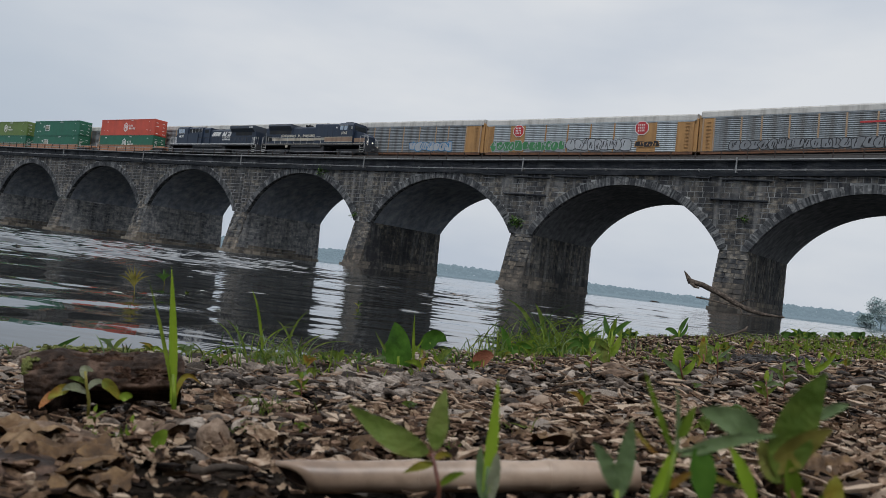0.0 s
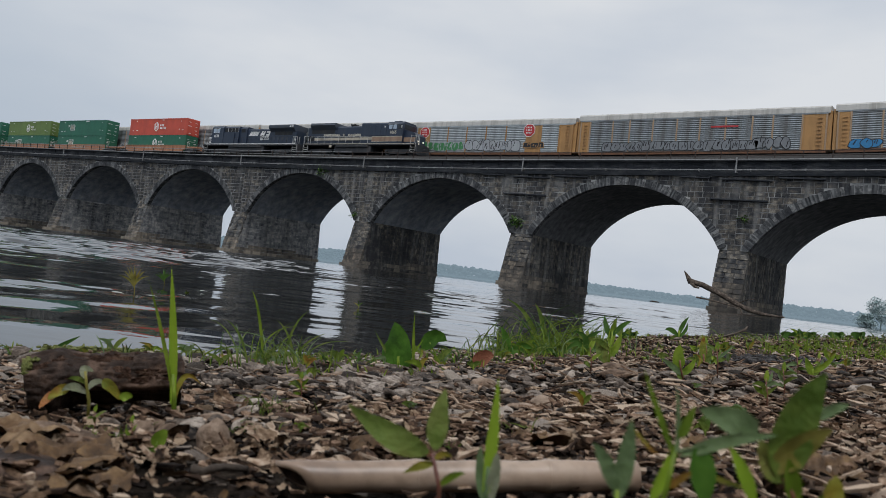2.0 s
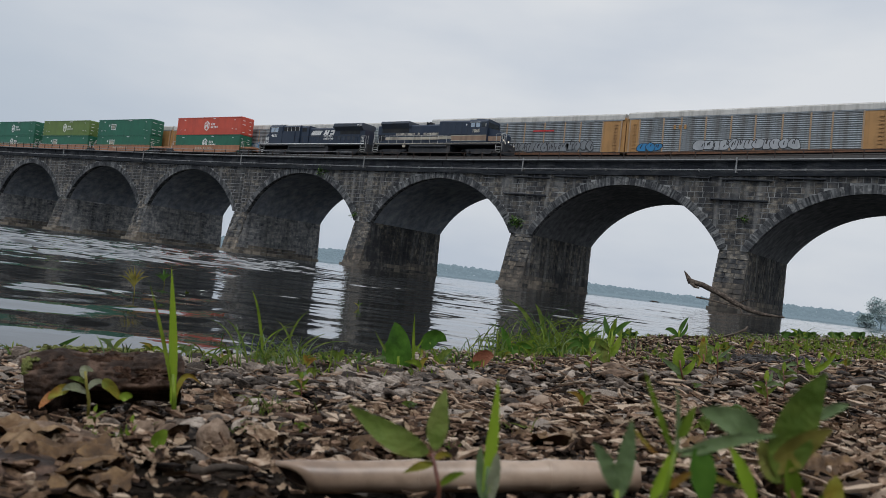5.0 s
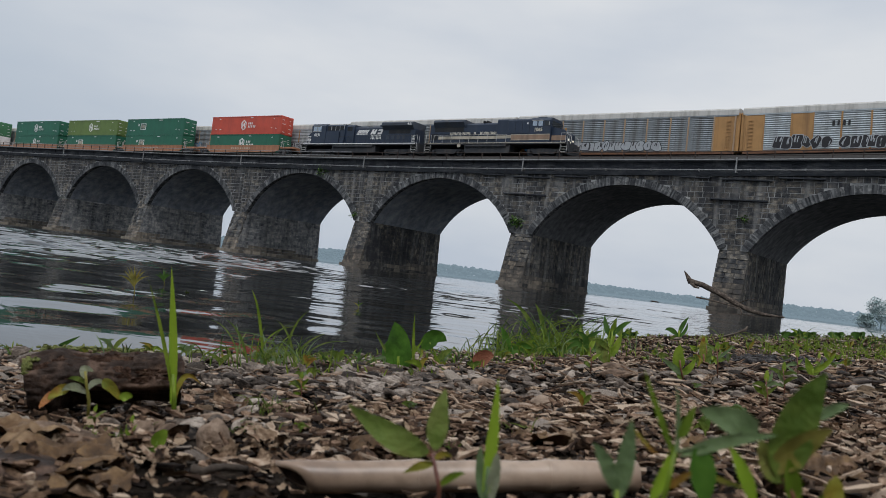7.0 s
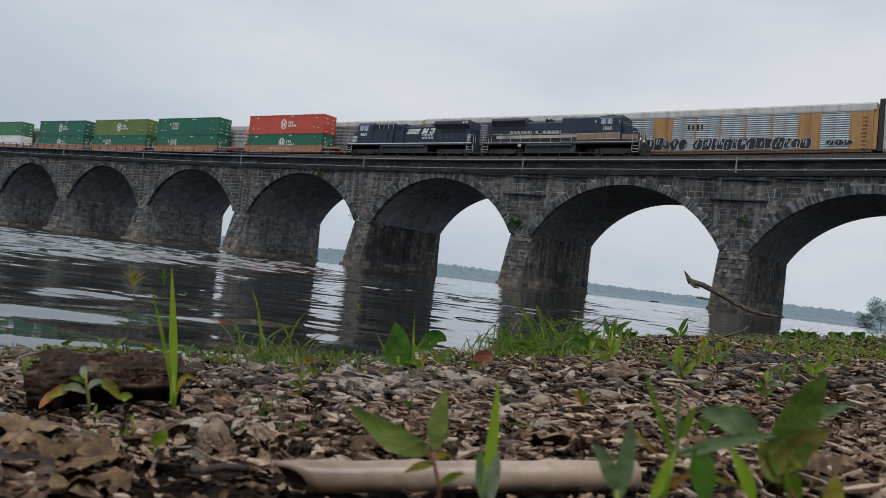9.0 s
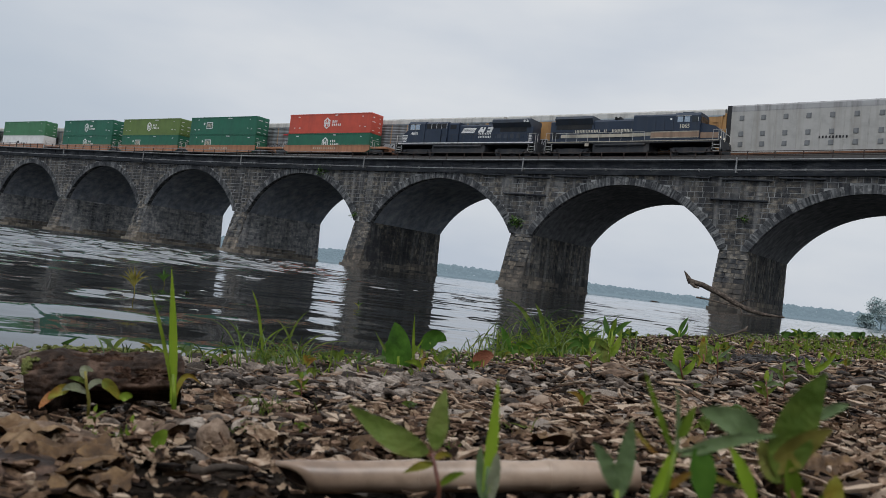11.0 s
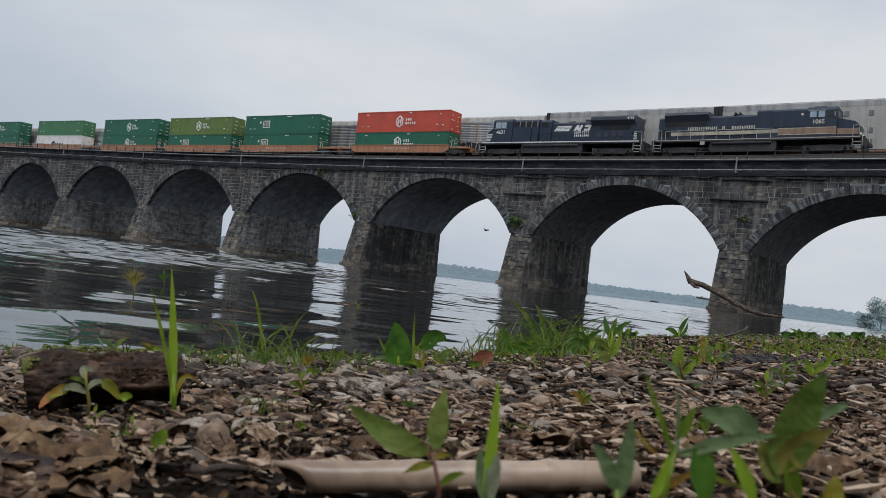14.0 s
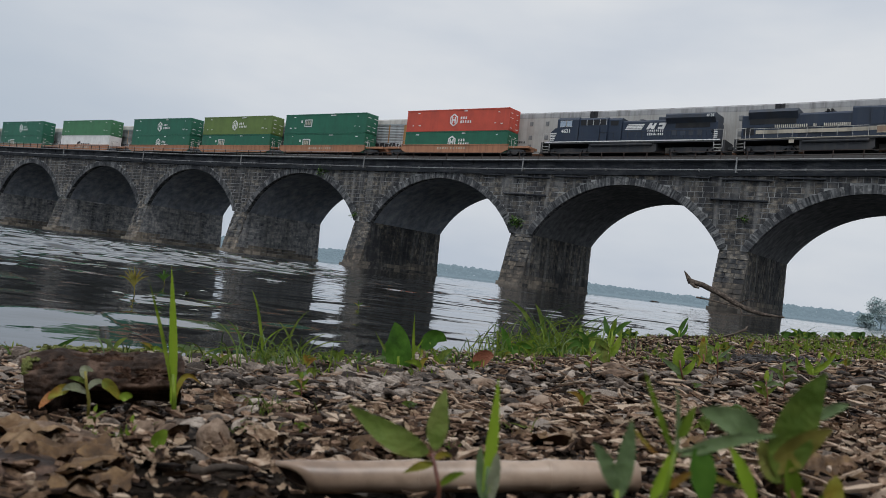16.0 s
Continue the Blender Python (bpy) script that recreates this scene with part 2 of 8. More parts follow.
def build_bridge():
    bridge = tagged(new("stone_arch_bridge"), "long dark soot-stained sandstone railway bridge of many round arches", "bridge", kind="structure")
    rnd = random.Random(4)
    near_blocks = []
    for k in range(FIRST, LAST):
        xl = pier_left(k)
        xr = xl + PIER
        # the pier: battered foot before and behind the face, corners cut
        ledge = 0.06 if 0 <= k <= 2 else 0.22
        bm = bmesh.new()
        levels = []
        for z in (-2.0, 0.35, 0.36, 2.0, 4.0, Z_SPRING):
            out = nose(z) + (ledge if z < 0.355 else 0.0)
            back = 0.35 * (Z_SPRING - z) / Z_SPRING + (0.15 if z < 0.355 else 0)
            s = ledge * 0.55 if z < 0.355 else 0.0
            ch = 0.1
            y0, y1 = FACE - out + 0.3, FACE + WIDE + back
            levels.append([bm.verts.new(p) for p in ((xl - s + ch, y0, z), (xr + s - ch, y0, z), (xr + s, y0 + ch + 0.001, z), (xr + s, y1, z), (xl - s, y1, z), (xl - s, y0 + ch + 0.001, z))])
        for a, b in zip(levels, levels[1:]):
            for i in range(6):
                bm.faces.new((a[i], a[(i + 1) % 6], b[(i + 1) % 6], b[i]))
        bm.faces.new(levels[-1])
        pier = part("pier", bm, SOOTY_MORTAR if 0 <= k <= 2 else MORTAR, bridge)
        # its facing stones: nose and the side towards the arch
        pile, washed, plinth, flank = Pile(), Pile(), Pile(), Pile()
        z = 0.38
        while z < Z_SPRING - 0.2:
            h = min(rnd.uniform(0.42, 0.56), Z_SPRING - z)
            o0, o1 = nose(z), nose(z + h)
            cuts = [xl - 0.05, xl + rnd.uniform(0.7, 1.2), xl + rnd.uniform(1.6, 2.2), xr + 0.05]
            for xa, xb in zip(cuts, cuts[1:]):
                d = rnd.uniform(0.03, 0.1)
                g = 0.014 if 0 <= k <= 2 else 0.026
                ca, cb = (0.3 if xa < xl else 0), (0.3 if xb > xr else 0)
                c = [(xa + g, FACE - o0 - d + ca, z + g), (xb - g, FACE - o0 - d + cb, z + g), (xb - g, FACE - o0 + 0.5, z + g), (xa + g, FACE - o0 + 0.5, z + g),
                     (xa + g, FACE - o1 - d + ca, z + h - g), (xb - g, FACE - o1 - d + cb, z + h - g), (xb - g, FACE - o1 + 0.5, z + h - g), (xa + g, FACE - o1 + 0.5, z + h - g)]
                if 0 <= k <= 2:
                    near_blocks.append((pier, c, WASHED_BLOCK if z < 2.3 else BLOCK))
                else:
                    (washed if z < 2.1 else pile).box(c)
            y = FACE - o1 + 0.25
            while y < FACE + WIDE:
                w = rnd.uniform(0.7, 1.6)
                d = rnd.uniform(0.0, 0.06)
                yb = min(y + w, FACE + WIDE + 0.05)
                x1 = xr + d + 0.01
                (washed if z < 0.75 + 0.4 * math.sin(k * 2.1 + y * 0.3) else flank).box([(xr - 0.3, y + g, z + g), (x1, y + g, z + g), (x1, yb - g, z + g), (xr - 0.3, yb - g, z + g),
                          (xr - 0.3, y + g, z + h - g), (x1, y + g, z + h - g), (x1, yb - g, z + h - g), (xr - 0.3, yb - g, z + h - g)])
                y = yb
            z += h
        if pile.v:
            tagged(pile.put("facing_stone", STONE, pier), kind="stuff")
        # near piers keep the plain dark stone, farther ones get the hazed copy
        tagged(flank.put("flank_stone", STONE if 0 <= k <= 2 else HAZED_SIDE, pier, "dark streaked stones under the arch"), kind="stuff")
        if washed.v:
            tagged(washed.put("washed_stone", WASHED, pier, "flood-washed tan stones"), kind="stuff")
        y = FACE - nose(0) - ledge - 0.08
        while y < FACE + WIDE + 0.3:
            yb = min(y + rnd.uniform(0.9, 1.7), FACE + WIDE + 0.4)
            x1 = xr + ledge - 0.02 + rnd.uniform(0, 0.08)
            zt = rnd.uniform(0.33, 0.42)
            plinth.box([(xl - ledge - 0.03, y + 0.02, -0.4), (x1, y + 0.02, -0.4), (x1, yb - 0.02, -0.4), (xl - ledge - 0.03, yb - 0.02, -0.4),
                        (xl - ledge, y + 0.02, zt), (x1 - 0.06, y + 0.02, zt), (x1 - 0.06, yb - 0.02, zt), (xl - ledge, yb - 0.02, zt)])
            y = yb
        tagged(plinth.put("plinth", WASHED if 0 <= k <= 2 else BASE_STONE, pier, "pale water-washed stone ledge"), kind="stuff")

    for k in range(FIRST, LAST - 1):
        # the bay from pier k+1 to pier k, with half of each pier's shoulder
        xa, xb = pier_left(k + 1) + PIER, pier_left(k)
        xc = (xa + xb) / 2
        n = 36
        xs = [xa + (xb - xa) * (0.5 - 0.5 * math.cos(math.pi * i / n)) for i in range(n + 1)]
        bm = bmesh.new()
        prev = None
        for x in [xa - PIER / 2] + xs + [xb + PIER / 2]:
            zi = intrados(x, xc) if xa <= x <= xb else Z_SPRING
            zt = z_deck(x)
            cur = [bm.verts.new(p) for p in ((x, FACE, zi), (x, FACE, zt), (x, FACE + WIDE, zt), (x, FACE + WIDE, zi))]
            if prev:
                for i in range(3):
                    bm.faces.new((prev[i], prev[i + 1], cur[i + 1], cur[i]))
            prev = cur
        spandrel = part("spandrel_wall", bm, MORTAR, bridge)
        # barrel vault: courses of stone under the arch, seen from below
        bm = bmesh.new()
        prev = None
        m = 40
        half = math.asin(SPAN / 2 / RAD)
        for i in range(m + 1):
            t = -half + 2 * half * i / m
            lip = 0.015
            r = RAD - lip
            cur = [bm.verts.new((xc + r * math.sin(t), y, Z_MID + r * math.cos(t))) for y in (FACE + 0.02, FACE + WIDE * 0.33, FACE + WIDE * 0.66, FACE + WIDE - 0.02)]
            if prev:
                for j in range(3):
                    bm.faces.new((prev[j], cur[j], cur[j + 1], prev[j + 1]))
            prev = cur
        part("barrel_vault", bm, NEAR_VAULT if k <= 0 else HAZED_SOFFIT, bridge, "dark damp barrel vault streaked with lime")
        # ring of voussoirs
        count = 70
        me = None
        joined = Pile()
        for i in range(count):
            t0, t1 = -half + 2 * half * (i + 0.02) / count, -half + 2 * half * (i + 0.98) / count
            hgt = RING_H + rnd.uniform(-0.07, 0.07)
            d = rnd.uniform(0.08, 0.16)
            tm = (t0 + t1) / 2
            lo, hi = RAD - 0.03, RAD + hgt
            c = []
            for y in (-d, 0.6):
                c.append([(r * math.sin(t - tm), y, r * math.cos(t - tm) - RAD) for r, t in ((lo, t0), (lo, t1), (hi, t1), (hi, t0))])
            if -1 <= k <= 2:
                mesh = bpy.data.meshes.new("voussoir")
                mesh.from_pydata(c[0] + c[1], [], [(0, 1, 2, 3), (7, 6, 5, 4), (0, 4, 5, 1), (1, 5, 6, 2), (2, 6, 7, 3), (3, 7, 4, 0)])
                mesh.materials.append(RING)
                shared("voussoir", mesh, spandrel, Matrix.Translation((xc + RAD * math.sin(tm), FACE, Z_MID + RAD * math.cos(tm))) @ Matrix.Rotation(tm, 4, "Y"))
            else:
                mt = Matrix.Translation((xc + RAD * math.sin(tm), FACE, Z_MID + RAD * math.cos(tm))) @ Matrix.Rotation(tm, 4, "Y")
                vs = [tuple(mt @ Vector(p)) for p in c[0] + c[1]]
                nn = len(joined.v)
                joined.v += vs
                joined.f += [tuple(nn + q for q in f) for f in ((0, 1, 2, 3), (7, 6, 5, 4), (0, 4, 5, 1), (1, 5, 6, 2), (2, 6, 7, 3), (3, 7, 4, 0))]
        if joined.v:
            tagged(joined.put("voussoir_ring", RING_FAR, spandrel), kind="stuff")
        # ashlar of the spandrels, course by course
        pile = Pile()
        for side in (0, 1):
            z = Z_SPRING
            while True:
                h = rnd.uniform(0.4, 0.62)
                zm = z + h / 2
                s0, s1 = (xa - PIER / 2, xc) if side == 0 else (xc, xb + PIER / 2)
                r = RAD + RING_H + 0.02
                if zm < Z_MID + r:
                    hw = math.sqrt(max(0, r * r - (zm - Z_MID) ** 2))
                    if side == 0:
                        s1 = xc - hw
                    else:
                        s0 = xc + hw
                if z + h > z_deck((s0 + s1) / 2) - 0.95:
                    break
                x = s0
                while x < s1 - 0.1:
                    w = rnd.uniform(0.5, 1.35)
                    if s1 - x - w < 0.35:
                        w = s1 - x
                    d = rnd.uniform(0.008, 0.055)
                    g = rnd.uniform(0.022, 0.04)
                    pile.box([(x + g, FACE - d, z + g), (x + w - g, FACE - d, z + g), (x + w - g, FACE + 0.3, z + g), (x + g, FACE + 0.3, z + g),
                              (x + g, FACE - d - rnd.uniform(-0.02, 0.02), z + h - g), (x + w - g, FACE - d, z + h - g), (x + w - g, FACE + 0.3, z + h - g), (x + g, FACE + 0.3, z + h - g)])
                    x += w
                z += h
        tagged(pile.put("ashlar", STONE, spandrel, "coursed dark sandstone blocks with pale patches"), kind="stuff")
        # coping: overhanging dark course under the walkway
        bm = bmesh.new()
        for a, b, zo0, zo1, y0 in ((0, 12, -0.55, -0.2, -0.28), (0, 12, -0.2, 0.9, -0.1), (0, 12, 0.9, 1.1, -0.4)):
            prev = None
            for i in range(13):
                x = xa - PIER / 2 + BAY * i / 12
                zp = z_pipe(x)
                cur = [bm.verts.new(p) for p in ((x, FACE + y0, zp + zo0), (x, FACE + y0, zp + zo1), (x, FACE + 0.6, zp + zo1), (x, FACE + 0.6, zp + zo0))]
                if prev:
                    for j in range(4):
                        bm.faces.new((prev[j], prev[(j + 1) % 4], cur[(j + 1) % 4], cur[j]))
                prev = cur
        coping = part("coping", bm, COPING, bridge, "dark concrete coping under the walkway")
        pile = Pile()
        x = xa - PIER / 2
        while x < xb + PIER / 2 - 0.2:
            w = min(rnd.uniform(0.7, 1.5), xb + PIER / 2 - x)
            for z0, z1 in ((-0.18, 0.34), (0.36, 0.88)):
                d = rnd.uniform(0.12, 0.19)
                zp = z_pipe(x + w / 2)
                off = rnd.uniform(0, 0.3) if w > 0.7 else 0
                pile.box([(x + 0.02, FACE - d, zp + z0), (x + w - 0.02, FACE - d, zp + z0), (x + w - 0.02, FACE, zp + z0), (x + 0.02, FACE, zp + z0),
                          (x + 0.02, FACE - d, zp + z1), (x + w - 0.02, FACE - d, zp + z1), (x + w - 0.02, FACE, zp + z1), (x + 0.02, FACE, zp + z1)])
            x += w
        tagged(pile.put("coping_stone", COPING, coping), kind="stuff")
    # loose-looking nose stones of the piers that stand nearest
    for pier, c, stone in near_blocks:
        o = Vector(c[0])
        mesh = bpy.data.meshes.new("block")
        mesh.from_pydata([tuple(Vector(p) - o) for p in c], [], CUBE_F)
        mesh.materials.append(stone)
        shared("block", mesh, pier, Matrix.Translation(o))
    # ledges and spouts over the piers
    for k in range(-1, 2):
        xl = pier_left(k)
        for dx, w, dz in ((-1.4, 5.6, -2.95), (-0.4, 4.8, -0.95), (-4.6, 3.0, -0.75), (5.0, 4.2, -0.8)):
            if k > 2 and w > 3.5:
                continue
            bm = bmesh.new()
            x = xl + dx
            zz = z_pipe(x) + dz
            box(bm, (x, FACE - 0.34, zz), (x + w * 0.55, FACE + 0.1, zz + 0.16), 0.03)
            box(bm, (x + w * 0.56, FACE - 0.3, zz - 0.03), (x + w, FACE + 0.1, zz + 0.14), 0.03)
            part("ledge", bm, COPING, bridge, "weathered stone ledge")
    # two service pipes along the face, with hangers
    for nm, dz, yo, r in (("service_pipe", 0.0, -0.5, 0.055), ("service_pipe", 1.02, -0.62, 0.07)):
        bm = bmesh.new()
        xs = [pier_left(LAST - 1) + i * 4.0 for i in range(int((LAST - FIRST) * BAY / 4))]
        tube(bm, [(x, FACE + yo, z_pipe(x) + dz + 0.03 * math.sin(x * 1.7)) for x in xs], r, 8)
        part(nm, bm, GALV, bridge, "thin galvanised service pipe")
    x = pier_left(6) + 1.0
    i = 0
    while x < 20:
        bm = bmesh.new()
        zp = z_pipe(x)
        box(bm, (x - 0.06, FACE - 0.72, zp - 0.3), (x + 0.06, FACE - 0.6, zp + 1.25))
        box(bm, (x - 0.06, FACE - 0.7, zp - 0.25), (x + 0.06, FACE + 0.1, zp - 0.15))
        part("pipe_hanger", bm, GALV, bridge)
        x += BAY / 1.0 if i % 1 == 0 else 6
        i += 1
    x = pier_left(6)
    while x < 15:
        bm = bmesh.new()
        zp = z_pipe(x)
        box(bm, (x - 0.03, FACE - 0.58, zp - 0.12), (x + 0.03, FACE - 0.2, zp + 0.12))
        part("pipe_clip", bm, GALV, bridge)
        x += 5.1
    # deck, ballast and rails
    bm = bmesh.new()
    for y0, y1, fz, th in ((FACE + 0.6, FACE + WIDE - 0.3, z_deck, 0.4),):
        prev = None
        for i in range(80):
            x = pier_left(LAST - 1) + i * (LAST - FIRST) * BAY / 79
            cur = [bm.verts.new(p) for p in ((x, y0, fz(x) - th), (x, y0, fz(x) + 0.01), (x, y1, fz(x) + 0.01), (x, y1, fz(x) - th))]
            if prev:
                for j in range(4):
                    bm.faces.new((prev[j], prev[(j + 1) % 4], cur[(j + 1) % 4], cur[j]))
            prev = cur
    part("deck", bm, COPING, bridge)
    bm = bmesh.new()
    prev = None
    for i in range(80):
        x = pier_left(LAST - 1) + i * (LAST - FIRST) * BAY / 79
        zr = z_rail(x) - 0.16
        zd = z_deck(x)
        cur = [bm.verts.new(p) for p in ((x, FACE + 2.2, zd), (x, FACE + 3.6, zr), (x, FACE + 11.8, zr), (x, FACE + 13.2, zd))]
        if prev:
            for j in range(3):
                bm.faces.new((prev[j], prev[j + 1], cur[j + 1], cur[j]))
        prev = cur
    part("ballast_bed", bm, BALLAST, bridge, "grey stone ballast")
    for yc in (TRACK_NEAR, TRACK_FAR):
        for s in (-0.7175, 0.7175):
            bm = bmesh.new()
            prev = None
            for i in range(120):
                x = pier_left(LAST - 1) + i * (LAST - FIRST) * BAY / 119
                zr = z_rail(x)
                cur = [bm.verts.new(p) for p in ((x, yc + s - 0.035, zr - 0.17), (x, yc + s - 0.035, zr), (x, yc + s + 0.035, zr), (x, yc + s + 0.035, zr - 0.17))]
                if prev:
                    for j in range(4):
                        bm.faces.new((prev[j], prev[(j + 1) % 4], cur[(j + 1) % 4], cur[j]))
                prev = cur
            part("rail", bm, RUST, bridge, "steel rail")
    # handrail along the walkway
    fence = part("handrail", bmesh.new(), RUST, bridge, "thin rusty steel handrail")
    for dz in (1.95, 1.5):
        bm = bmesh.new()
        xs = [-76.0 + i * 3.0 for i in range(30)]
        tube(bm, [(x, FACE - 0.05, z_pipe(x) + dz) for x in xs], 0.036, 6)
        part("rail_bar", bm, RUST, fence)
        bm = bmesh.new()
        xs = [x for x in (-76.0 - i * 3.0 for i in range(34)) if x > pier_left(LAST - 1)]
        tube(bm, [(x, FACE - 0.05, z_pipe(x) + dz) for x in xs], 0.045, 6)
        part("rail_bar", bm, GALV, fence, "bright galvanised handrail")
    bm = bmesh.new()
    box(bm, (-0.045, -0.045, 0), (0.045, 0.045, 0.88))
    box(bm, (-0.07, -0.07, 0), (0.07, 0.07, 0.03))
    post = part("post", bm, RUST, fence)
    x = pier_left(7)
    post.location = (x, FACE - 0.05, z_pipe(x) + 1.1)
    while x < 10:
        x += 2.6
        shared("post", post.data, fence, Matrix.Translation((x, FACE - 0.05, z_pipe(x) + 1.1)))
    return bridge


TRACK_NEAR, TRACK_FAR = 88.85, 92.6
build_bridge()


# ---- the river ----
def build_water():
    """One sheet to the horizon, finest near the beach: a slow swell everywhere and a choppy riffle towards the far piers."""
    rng = np.random.default_rng(12)
    az = np.concatenate([np.linspace(-180, -34, 40)[:-1], np.linspace(-34, 34, 460), np.linspace(34, 180, 40)[1:]])
    rad = np.concatenate([[0.4, 0.7], np.geomspace(1.0, 6.0, 170)[:-1], np.geomspace(6.0, 36.0, 420)[:-1], np.geomspace(36.0, 100.0, 170), np.geomspace(115, 4200, 40)])
    A, R = np.meshgrid(np.radians(az), rad)
    U, V = R * np.sin(A), R * np.cos(A)
    gap = np.gradient(rad)[:, None]
    H = np.zeros_like(U)

    def step(x, a, b):
        t = np.clip((x - a) / (b - a), 0, 1)
        return t * t * (3 - 2 * t)

    across = U / np.maximum(V, 0.5)
    front = (V > 0) & (np.abs(across) < 0.8)
    patch, paws = np.zeros_like(U), np.zeros_like(U)
    for j, i in zip(*np.nonzero(front & (R < 120) & (np.abs(across) < 0.66))):
        u, v = U[j, i], V[j, i]
        if V[j, i] < 14:
            paws[j, i] = noise.noise((u * 1.3, v * 0.9, 12.7)) + 0.5 * noise.noise((u * 3.1, v * 1.7, 2.2))
        patch[j, i] = noise.noise((u * 0.45 + v * 0.06, v * 0.11, 3.1)) + 0.6 * noise.noise((u * 1.1 + v * 0.15, v * 0.3, 8.4))
    near = 7.2 + 10 * (across + 0.53) + 0.8 * patch
    far = np.interp(across, [-0.6, -0.33, -0.19, -0.1], [70, 72, 44, 20]) * (1 + 0.15 * patch)
    band = step(V, near, near * 1.12) * (1 - step(V, far, far * 1.3)) * step(across, -0.1, -0.2)
    riffle = band * (0.45 + 0.55 * step(patch, -0.3, 0.05)) + 0.16 * step(V, 8, 20) * step(patch, 0.0, 0.3) + 0.13 * step(V, 4, 9) * step(across, -0.05, 0.15) * (0.3 + 0.7 * step(patch, -0.2, 0.3))
    calm = step(R, 1.3, 3.5) * (0.42 + 0.58 * step(R, 4, 10)) * (0.55 + 0.45 * step(patch, -0.35, 0.25))
    for lo, hi, n, slope, mask, fan in ((0.2, 2.4, 44, 0.048, calm * (0.62 + 0.38 * step(across, -0.1, -0.3)), 0.85), (0.2, 2.0, 56, 0.11, riffle, 0.95),
                                          (0.09, 0.4, 30, 0.1, step(paws, 0.3, 0.6) * step(R, 1.9, 2.6), 0.5)):
        each = slope * math.sqrt(2 / n)
        for lam, d, ph in zip(np.exp(rng.uniform(math.log(lo), math.log(hi), n)), rng.normal(0, fan * 0.6, n), rng.uniform(0, 6.28, n)):
            k = 2 * math.pi / lam
            keep = step(lam / gap, 1.6, 3.2)
            H += mask * keep * each / k * np.sin(k * (U * math.sin(d) + V * math.cos(d)) + ph + 1.5 * np.sin(0.13 * U + ph))
    # small swells that lap at the beach
    lap = R + 0.09 * patch - 0.32 * step(across, -0.52, -0.22)
    H += np.interp(lap, [1.6, 1.75, 1.9, 2.2, 2.3, 2.4, 2.8, 3.4], [0, 0.0008, 0.0035, 0.0108, 0.0118, 0.0114, 0.006, 0]) * step(across, 0.05, -0.15)
    H += 0.0125 * np.exp(-((lap - 3.12 - 0.5 * (across + 0.43)) / 0.23) ** 2) * step(across, -0.2, -0.34)
    H[~front] = 0
    H[R > 140] = 0
    W = np.stack([RIGHT.x * U + AHEAD.x * V, RIGHT.y * U + AHEAD.y * V, H], -1).reshape(-1, 3)
    n, m = len(rad), len(az)
    idx = np.arange(n * m).reshape(n, m)
    quads = np.stack([idx[:-1, :-1], idx[:-1, 1:], idx[1:, 1:], idx[1:, :-1]], -1).reshape(-1, 4)
    me = bpy.data.meshes.new("water")
    me.vertices.add(len(W))
    me.vertices.foreach_set("co", W.reshape(-1).astype(np.float32))
    me.loops.add(len(quads) * 4)
    me.loops.foreach_set("vertex_index", quads[:, ::-1].reshape(-1).astype(np.int32))
    me.polygons.add(len(quads))
    me.polygons.foreach_set("loop_start", np.arange(0, len(quads) * 4, 4, dtype=np.int32))
    me.polygons.foreach_set("use_smooth", np.ones(len(quads), dtype=bool))
    me.update(calc_edges=True)
    me.materials.append(WATER)
    return tagged(new("water", me), "dark rippled river water mirroring the bridge", "water", kind="structure")


# ---- the ground: a gravel beach that dips into the river, and its bed to the horizon ----
def ground_z(u, v):
    """Height of the beach, u metres to the right of the lens and v ahead of it."""
    side = 0.07 * u if u < 0 else 0.07 * u + 0.05 * u * u / (u + 0.4)
    r = math.hypot(u, v)
    z = 0.15 + side - 0.055 * v
    if v > 5.5:
        z -= 0.008 * (v - 5.5) ** 2
    if u > 3.0:
        z -= 0.02 * (u - 3.0) ** 2 if v > 0 else 0.0
    z += 0.012 * noise.noise((u * 2.1, v * 2.1, 0.3)) * min(1.0, r) + 0.02 * noise.noise((u * 0.6, v * 0.6, 4.0)) * min(1.0, r / 2)
    # unseen bank added behind the lens to block low sky light
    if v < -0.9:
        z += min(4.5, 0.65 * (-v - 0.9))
    if -0.25 < u < 0.25 and 0.3 < v < 0.6:
        q = (v - 0.455 - 0.139 * (u + 0.077)) / 0.035
        z -= 0.012 * math.exp(-q * q) * (1 - (u / 0.25) ** 2) ** 2
    if z < -2.0 or (v > 60):
        z = -2.0
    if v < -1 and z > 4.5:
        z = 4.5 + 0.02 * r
    return z


def build_ground():
    def axis(n, first, far):
        return [first * math.sinh(i / n * math.asinh(far / first)) for i in range(n + 1)]

    pos = axis(120, 0.3, 4000)
    us = [-p for p in pos[:0:-1]] + pos
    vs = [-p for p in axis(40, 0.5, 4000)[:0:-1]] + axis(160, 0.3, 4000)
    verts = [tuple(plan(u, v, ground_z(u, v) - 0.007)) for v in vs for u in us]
    n = len(us)
    faces = [(j * n + i, j * n + i + 1, (j + 1) * n + i + 1, (j + 1) * n + i) for j in range(len(vs) - 1) for i in range(n - 1)]
    return tagged(raw_part("ground", verts, faces, GROUND, smooth=True), "damp brown silt beach sloping into the river", "ground", kind="structure")


river = build_water()
build_ground()


# ---- the trains ----
V_NEAR, V_FAR = 4.52, -7.53
LOCO_A, LOCO_B = -88.1, -110.8


